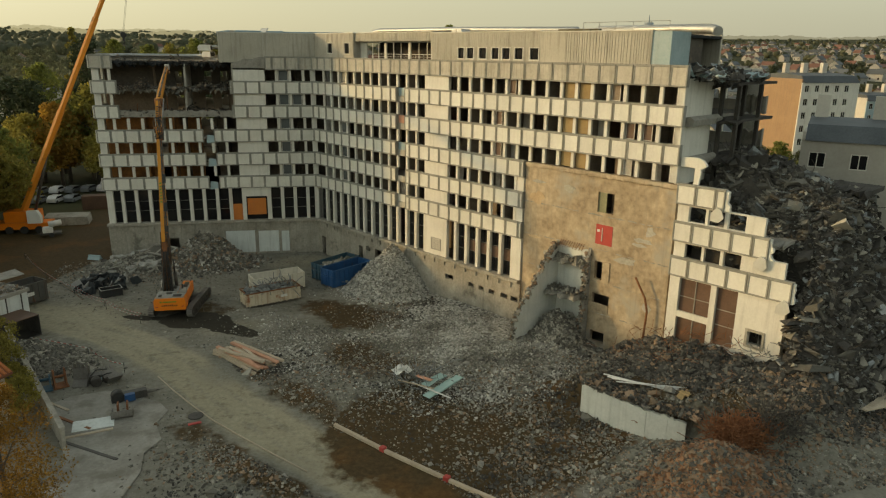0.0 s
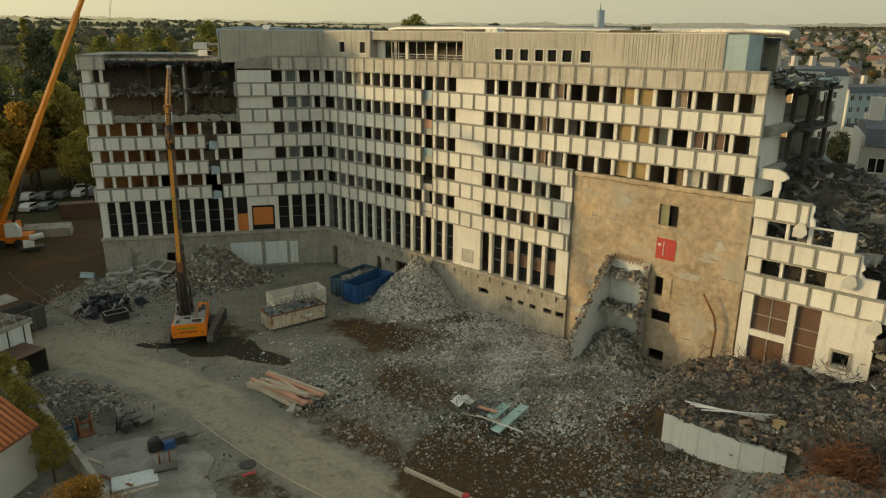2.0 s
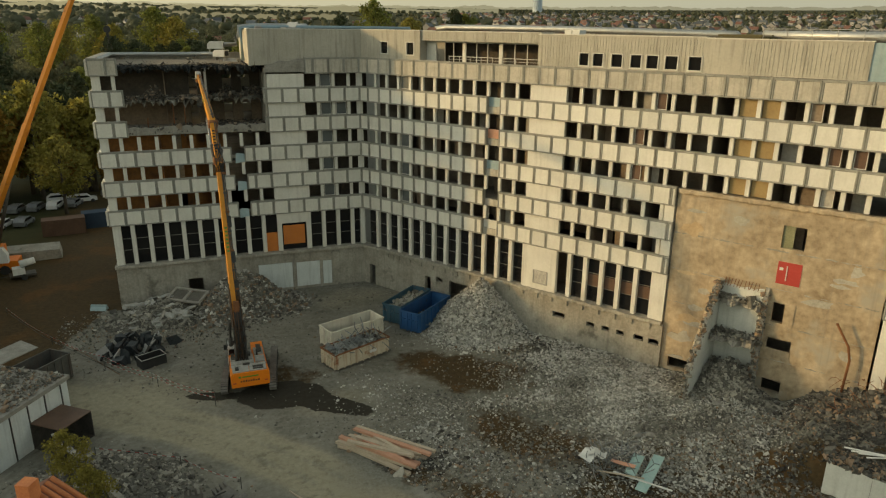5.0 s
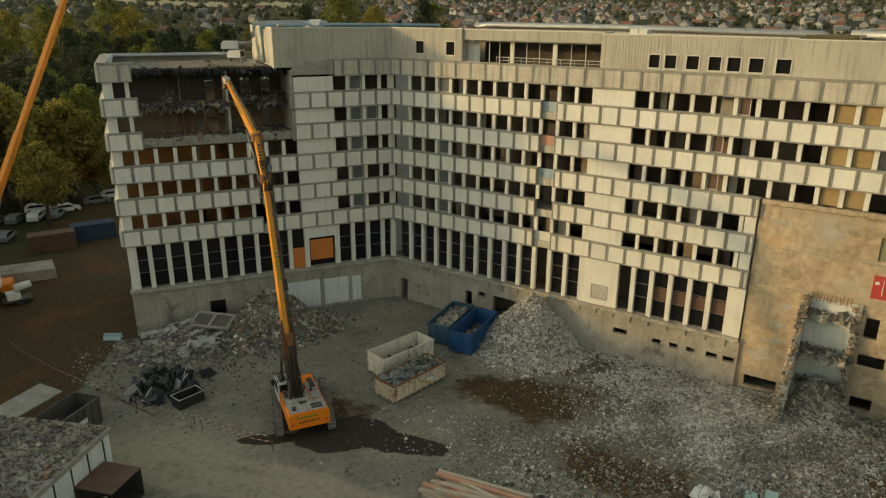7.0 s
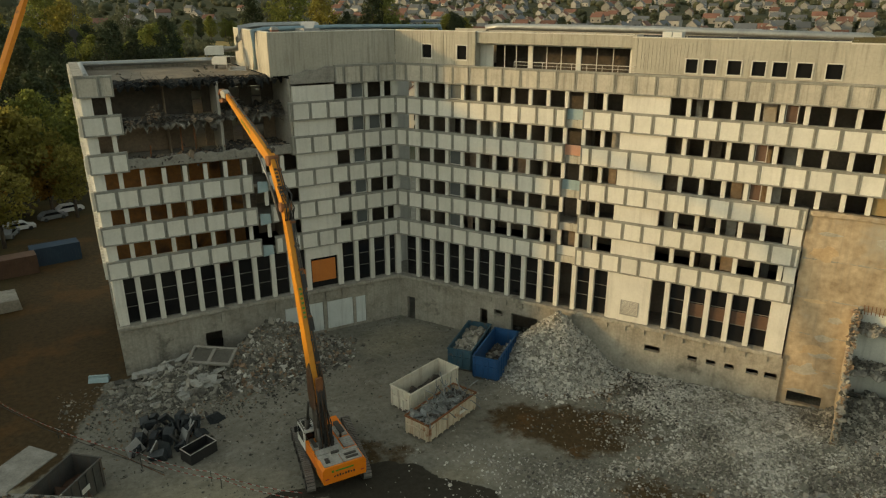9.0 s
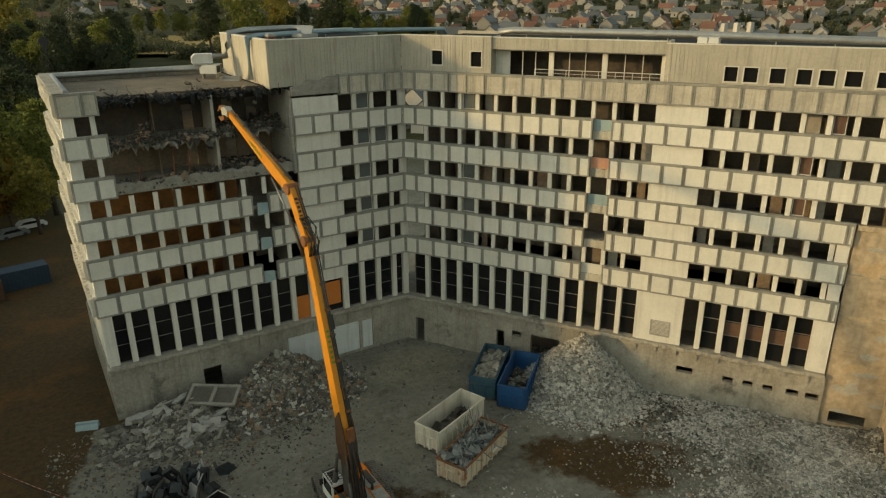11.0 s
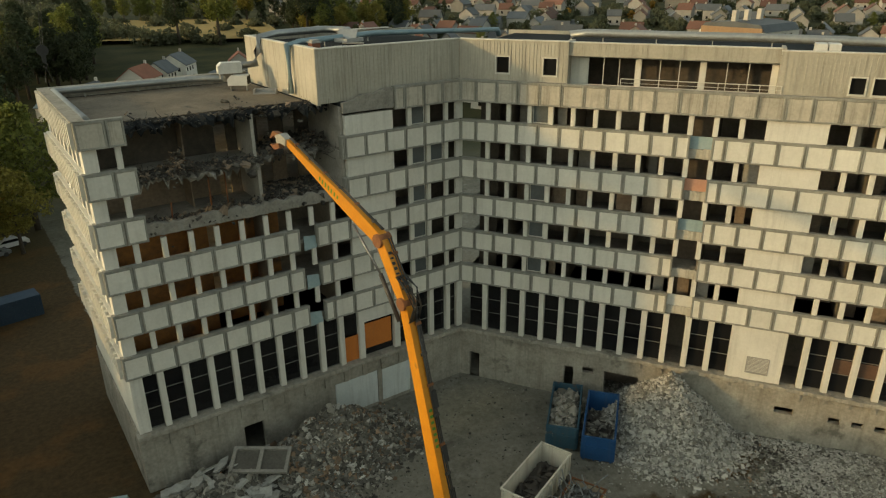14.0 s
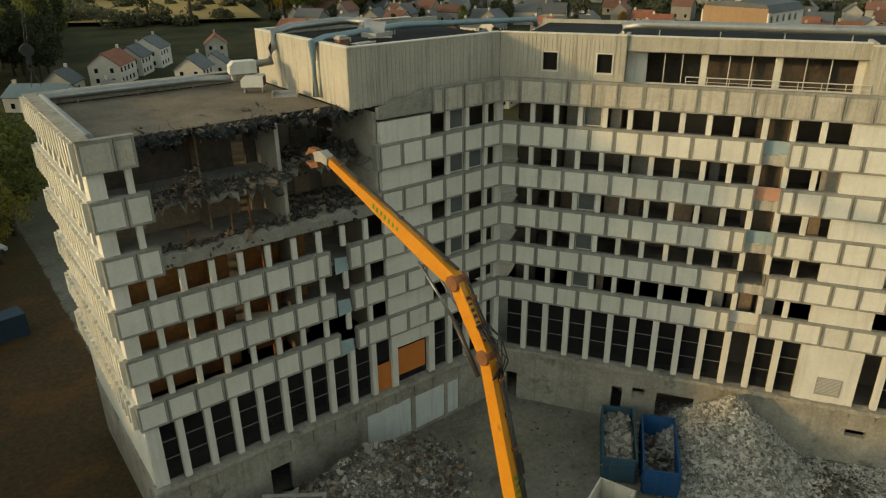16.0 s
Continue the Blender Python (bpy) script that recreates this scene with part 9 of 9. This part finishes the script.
spots = [(16.5, 290, -35, 2), (26.0, 302, -35, 0), (35.0, 315, -35, 4), (33, 267, -38, 0), (58, 316, -20, 1), (1, 281, -35, 3), (46, 286, -30, 3), (-7, 263, 48, 5), (8, 252, 20, 3)]
first = {}
for x, y, a, k in spots:
    if k not in first:
        first[k] = kinds[k]
        kinds[k].matrix_basis = pose(x, y, hz(x, y), 0, 0, a)
    else:
        copy_thing(kinds[k], pose(x, y, hz(x, y), 0, 0, a))
taken = [(x, y) for x, y, _, _ in spots]
for _ in range(9000):
    if len(taken) > 1050:
        break
    r = 170 + 1900 * trng.random() ** 1.5
    a = radians(trng.uniform(8, 72))
    x, y = r * math.cos(a), 40 + r * math.sin(a)
    if np.min(np.sum((np.array(taken) - (x, y)) ** 2, 1)) < (10 + r * 0.008) ** 2 or (40 < x < 75 and 45 < y < 78) or (x < 60 and 330 < y < 430) or abs((x - 120) * 0.83 - (y - 120) * 0.55) < 7:
        continue
    taken.append((x, y))
    turn = float(trng.choice([25, 35, 115, 125])) + trng.uniform(-8, 8)
    if r < 330:
        copy_thing(kinds[int(trng.choice([0, 0, 1, 1, 2, 3]))], pose(x, y, hz(x, y), 0, 0, turn))
    else:
        far_house(x, y, turn, trng.uniform(7, 10), trng.uniform(8, 15), trng.uniform(3.5, 6.5))
    if trng.random() < 0.28 and r < 700:
        plant(int(trng.choice([0, 5, 2, 3, 5])), x + trng.uniform(8, 14), y + trng.uniform(-10, 10), 0.6)
for _ in range(70):
    r, a = trng.uniform(620, 1300), radians(trng.uniform(75, 125))
    x, y = r * math.cos(a), 40 + r * math.sin(a)
    if y > 430 or x < -110:
        far_house(x, y, trng.uniform(0, 180), trng.uniform(7, 10), trng.uniform(8, 15), trng.uniform(3.5, 6.5))
whole("distant_town", far_town, [FARWALL, FARRED, FARSLATE, GLASSDARK], "distant town of pale gabled houses", "houses", kind="stuff")


def block(x, y, turn, w, d, h, floors, wall, end_wall, label, roof=ROOFSLATE, bay=2.6, wide=1.1):
    """A block of flats with rows of real window recesses and chimneys."""
    t = thing("apartment_building", label, "apartment building", pose(x, y, hz(x, y), 0, 0, turn))
    n = int(w / bay)
    fl = h / floors
    holes = [(-w / 2 + 0.8 + bay * k, -w / 2 + 0.8 + wide + bay * k, fl * q + 0.9, fl * q + 2.4) for q in range(floors) for k in range(n)]
    for v0, v1 in ((-d / 2, -d / 2 + 0.3), (d / 2 - 0.3, d / 2)):
        bm = bmesh.new()
        wall_with_holes(bm, -w / 2, w / 2, -2, h, v0, v1, holes)
        part("wall", bm, wall, t)
    for x0 in (-w / 2, w / 2 - 0.3):
        bm = bmesh.new()
        box(bm, x0, x0 + 0.3, -d / 2 + 0.3, d / 2 - 0.3, -2, h + 0.8)
        part("end_wall", bm, end_wall, t)
    for a, b, c, e in holes:
        bm = bmesh.new()
        box(bm, a, b, -d / 2 + 0.15, -d / 2 + 0.2, c, e)
        pane = part("window", bm, GLASSDARK, t)
        bm = bmesh.new()
        wall_with_holes(bm, a, b, c, e, -d / 2 + 0.08, -d / 2 + 0.148, [(a + 0.09, (a + b) / 2 - 0.04, c + 0.09, e - 0.09), ((a + b) / 2 + 0.04, b - 0.09, c + 0.09, e - 0.09)])
        part("frame", bm, FRAME, pane)
    bm = bmesh.new()
    prism(bm, [(-d / 2 - 0.3, h), (d / 2 + 0.3, h), (d / 2 - 1, h + 1.5), (0, h + 2.0), (-d / 2 + 1, h + 1.5)], -w / 2 + 0.31, w / 2 - 0.31)
    bm.transform(pose(0, 0, 0, 0, 0, 90))
    rf = part("roof", bm, roof, t)
    for k in (-0.42, -0.1, 0.25):
        bm = bmesh.new()
        box(bm, k * w - 0.6, k * w + 0.6, -0.5, 0.5, h + 1.6, h + 4.2)
        part("chimney", bm, HOUSEWALL, rf)


block(115, 147, 2, 15, 15, 23.5, 8, WHITE, OCHREWALL, "tall pale flats with an ochre end wall")
block(57.6, 59.8, -40.8, 16, 11, 21.0, 6, HOUSEWALL, HOUSEWALL, "pale rendered apartment house with a slate roof", bay=3.6, wide=1.5)
block(133, 133, -6, 22, 11, 11.5, 3, WHITE, WHITE, "pale three-storey house block with a slate roof")
block(152, 168, 0, 14, 13, 18, 6, BLUEBOX, HOUSEWALL, "bluish modern flats with balconies")
block(-150, 260, 20, 40, 12, 16, 5, HOUSEWALL, HOUSEWALL, "pale slab of flats among trees")
block(-110, 300, 10, 30, 12, 12, 4, HOUSEWALL, HOUSEWALL, "pale slab of flats among trees")
block(230, 560, 5, 60, 14, 9, 3, HOUSEWALL, HOUSEWALL, "long pale school block far off")
bm = bmesh.new()
rod(bm, (0, 0, -10), (0, 0, 140), 20, 20, 16), rod(bm, (0, 0, 140), (0, 0, 165), 3, 8, 1)
# The tower's pale blue base colour carries the distance haze.
whole("office_tower", bm, material("blue tower with painted haze", (0.28, 0.33, 0.36), (0.36, 0.41, 0.43), 0.5, 0.1, 1, 0), "tall bluish round tower on the skyline", "tower", pose(1180, 2350, 0))
bm = bmesh.new()
grid = [[bm.verts.new((x, y, hz(x, y) + 2.0)) for x, y in ((30 + 82 * u + 26 * v, 442 - 34 * u + 100 * v) for u in np.linspace(-0.25, 1.05, 9))] for v in np.linspace(0, 1, 7)]
for a, b in zip(grid, grid[1:]):
    for q in range(8):
        bm.faces.new((a[q], a[q + 1], b[q + 1], b[q]))
whole("meadow", bm, material("dry grass", (0.26, 0.18, 0.055), (0.42, 0.30, 0.10), 0.95, 0.05, 0.8, 0.2), "dry yellow meadow beyond the houses", "meadow", kind="structure")
# cars parked beyond the site
def car(x, y, turn, paint, label):
    t = thing("car", label, "car", pose(x, y, hz(x, y), 0, 0, turn))
    bm = bmesh.new()
    prism(bm, [(-2.1, 0.3), (2.1, 0.3), (2.15, 0.75), (1.2, 0.9), (0.6, 1.42), (-1.3, 1.45), (-2.0, 0.95)], -0.85, 0.85)
    part("body", bm, paint, t, bevel=0.06)
    bm = bmesh.new()
    prism(bm, [(1.0, 0.95), (0.55, 1.36), (-1.2, 1.38), (-1.75, 0.98)], -0.87, 0.87)
    part("glass", bm, GLASSDARK, t)
    for sx in (-1.35, 1.35):
        for sy in (-0.8, 0.8):
            bm = bmesh.new()
            rod(bm, (sx, sy - 0.1, 0.32), (sx, sy + 0.1, 0.32), 0.32, 12)
            part("wheel", bm, BLACK, t)


for x, y, a, q in ((-42.6, 160.4, 8, 1), (-38.2, 158.6, 12, 1), (-33.6, 162.6, 20, 0), (-31.0, 166.0, 15, 1)):
    car(x, y, a, CARWHITE if q else CARGREY, "white car parked under trees" if q else "grey car parked under trees")
for k in range(12):
    car(-60 + 2.9 * (k % 6) + (6 if k > 5 else 0), 142 + 11 * (k > 5) + 0.5 * (k % 6), 78 + trng.uniform(-4, 4), CARWHITE if k % 3 == 1 else CARGREY, "white car parked beside trees" if k % 3 == 1 else "grey car parked beside trees")
for k in range(20):
    u = 150 + 14 * k
    car(120 + u * 0.55 + 3.5, 120 + u * 0.83 - 2, 56, CARWHITE if k % 2 else CARGREY, "white car parked along a street" if k % 2 else "grey car parked along a street")
bm = bmesh.new()
rows = []
for k in range(40):
    u = -60 + 24 * k
    x, y = 120 + u * 0.55, 120 + u * 0.83
    rows.append([bm.verts.new((x + q * 0.83 * 4, y - q * 0.55 * 4, hz(x, y) + 0.25)) for q in (-1, 1)])
for a, b in zip(rows, rows[1:]):
    bm.faces.new((a[0], a[1], b[1], b[0]))
whole("road", bm, material("asphalt", (0.04, 0.045, 0.05), (0.065, 0.07, 0.075), 0.85, 0.2, 3, 0.1), "straight grey street between houses", "road", kind="structure")
# far woods to the horizon
wrng = np.random.default_rng(21)
ball = bmesh.new()
bmesh.ops.create_icosphere(ball, subdivisions=2, radius=1.0)
ball.verts.ensure_lookup_table()
BV = np.array([v.co[:] for v in ball.verts])
BF = np.array([[v.index for v in f.verts] for f in ball.faces])
ball.free()
vs, fs, cl, k = [], [], [], 0
for _ in range(7000):
    r = 380 + 2500 * wrng.random() ** 1.35
    a = radians(wrng.uniform(5, 150))
    x, y = r * math.cos(a), 40 + r * math.sin(a)
    if x > 50 and r < 1900 and wrng.random() < 0.35:
        continue
    sz = wrng.uniform(3.5, 7.5) if x < 50 else wrng.uniform(2.4, 5.2)
    if r < 950:
        cl.append((x, y, hz(x, y) + sz * 0.7, sz, sz * 0.85))
        cl.append((x + sz * 0.8, y, hz(x, y) + sz * 0.5, sz * 0.7, sz * 0.6))
        continue
    v = BV * (1 + 0.16 * wrng.normal(size=(len(BV), 1))) * np.array((sz * wrng.uniform(0.9, 1.6), sz * wrng.uniform(0.9, 1.6), sz * wrng.uniform(0.8, 1.3)))
    vs.append(v + (x, y, hz(x, y) + sz * 0.7))
    fs.append(BF + k)
    k += len(BV)
me = bpy.data.meshes.new("far_woods")
me.from_pydata(np.concatenate(vs).tolist(), [], np.concatenate(fs).tolist())
me.polygons.foreach_set("use_smooth", np.ones(len(me.polygons), bool))
me.materials.append(FARLEAF)
woods = tagged(part("far_woods", me, None), "hazy belts of distant trees to the horizon", "woods", kind="stuff")
v, f = leaf_cloud(wrng, cl, 130, 0.95)
me = bpy.data.meshes.new("leaves")
me.from_pydata(v.tolist(), [], f.tolist())
me.materials.append(FARLEAF)
part("leaves", me, None, woods)["kind"] = "stuff"
# pale woodland ridges, haze painted as glow, one behind the other, at the far edge of the view
def hazy_ridge(r, a0, a1, top, rough, seed, name_label, far, near):
    """A strip with a treetop outline. Its emission paints the haze: bright sunward, dull away."""
    m = bpy.data.materials.new("glowing painted haze")
    m.use_nodes = True
    N, L = m.node_tree.nodes, m.node_tree.links
    b = N["Principled BSDF"]
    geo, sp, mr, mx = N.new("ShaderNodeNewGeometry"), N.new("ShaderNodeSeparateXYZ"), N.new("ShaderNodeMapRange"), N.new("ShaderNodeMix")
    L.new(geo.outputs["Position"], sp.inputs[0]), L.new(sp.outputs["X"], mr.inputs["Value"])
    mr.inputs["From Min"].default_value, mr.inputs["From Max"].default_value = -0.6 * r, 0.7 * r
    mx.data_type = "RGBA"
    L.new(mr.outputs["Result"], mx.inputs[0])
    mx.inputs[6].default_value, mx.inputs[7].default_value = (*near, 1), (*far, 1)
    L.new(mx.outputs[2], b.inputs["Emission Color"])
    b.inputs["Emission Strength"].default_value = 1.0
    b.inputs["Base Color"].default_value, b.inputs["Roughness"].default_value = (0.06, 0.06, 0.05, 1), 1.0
    bm, rows = bmesh.new(), []
    n = int((a1 - a0) * 8)
    for k in range(n + 1):
        a = radians(a0 + (a1 - a0) * k / n)
        z = top + rough * (noise.noise(Vector((k * 0.045, seed, 0))) * 1.2 + noise.noise(Vector((k * 0.23, seed, 2))) * 0.7 + noise.noise(Vector((k * 0.8, seed, 5))) * 0.35)
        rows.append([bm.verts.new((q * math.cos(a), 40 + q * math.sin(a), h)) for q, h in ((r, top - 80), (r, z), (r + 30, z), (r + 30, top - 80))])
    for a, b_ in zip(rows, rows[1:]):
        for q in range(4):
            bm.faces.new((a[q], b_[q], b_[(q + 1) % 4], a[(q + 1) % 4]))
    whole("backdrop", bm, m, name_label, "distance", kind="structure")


hazy_ridge(1500, 78, 165, 49, 7, 3.1, "olive woods backdrop with painted glowing haze", (0.13, 0.12, 0.085), (0.24, 0.20, 0.12))
hazy_ridge(2300, 66, 165, 79, 8, 7.7, "paler woods backdrop with painted glowing haze", (0.17, 0.16, 0.12), (0.34, 0.29, 0.18))
hazy_ridge(3300, 5, 165, 112, 8, 12.3, "palest horizon ridge with painted glowing haze", (0.20, 0.19, 0.155), (0.45, 0.39, 0.26))
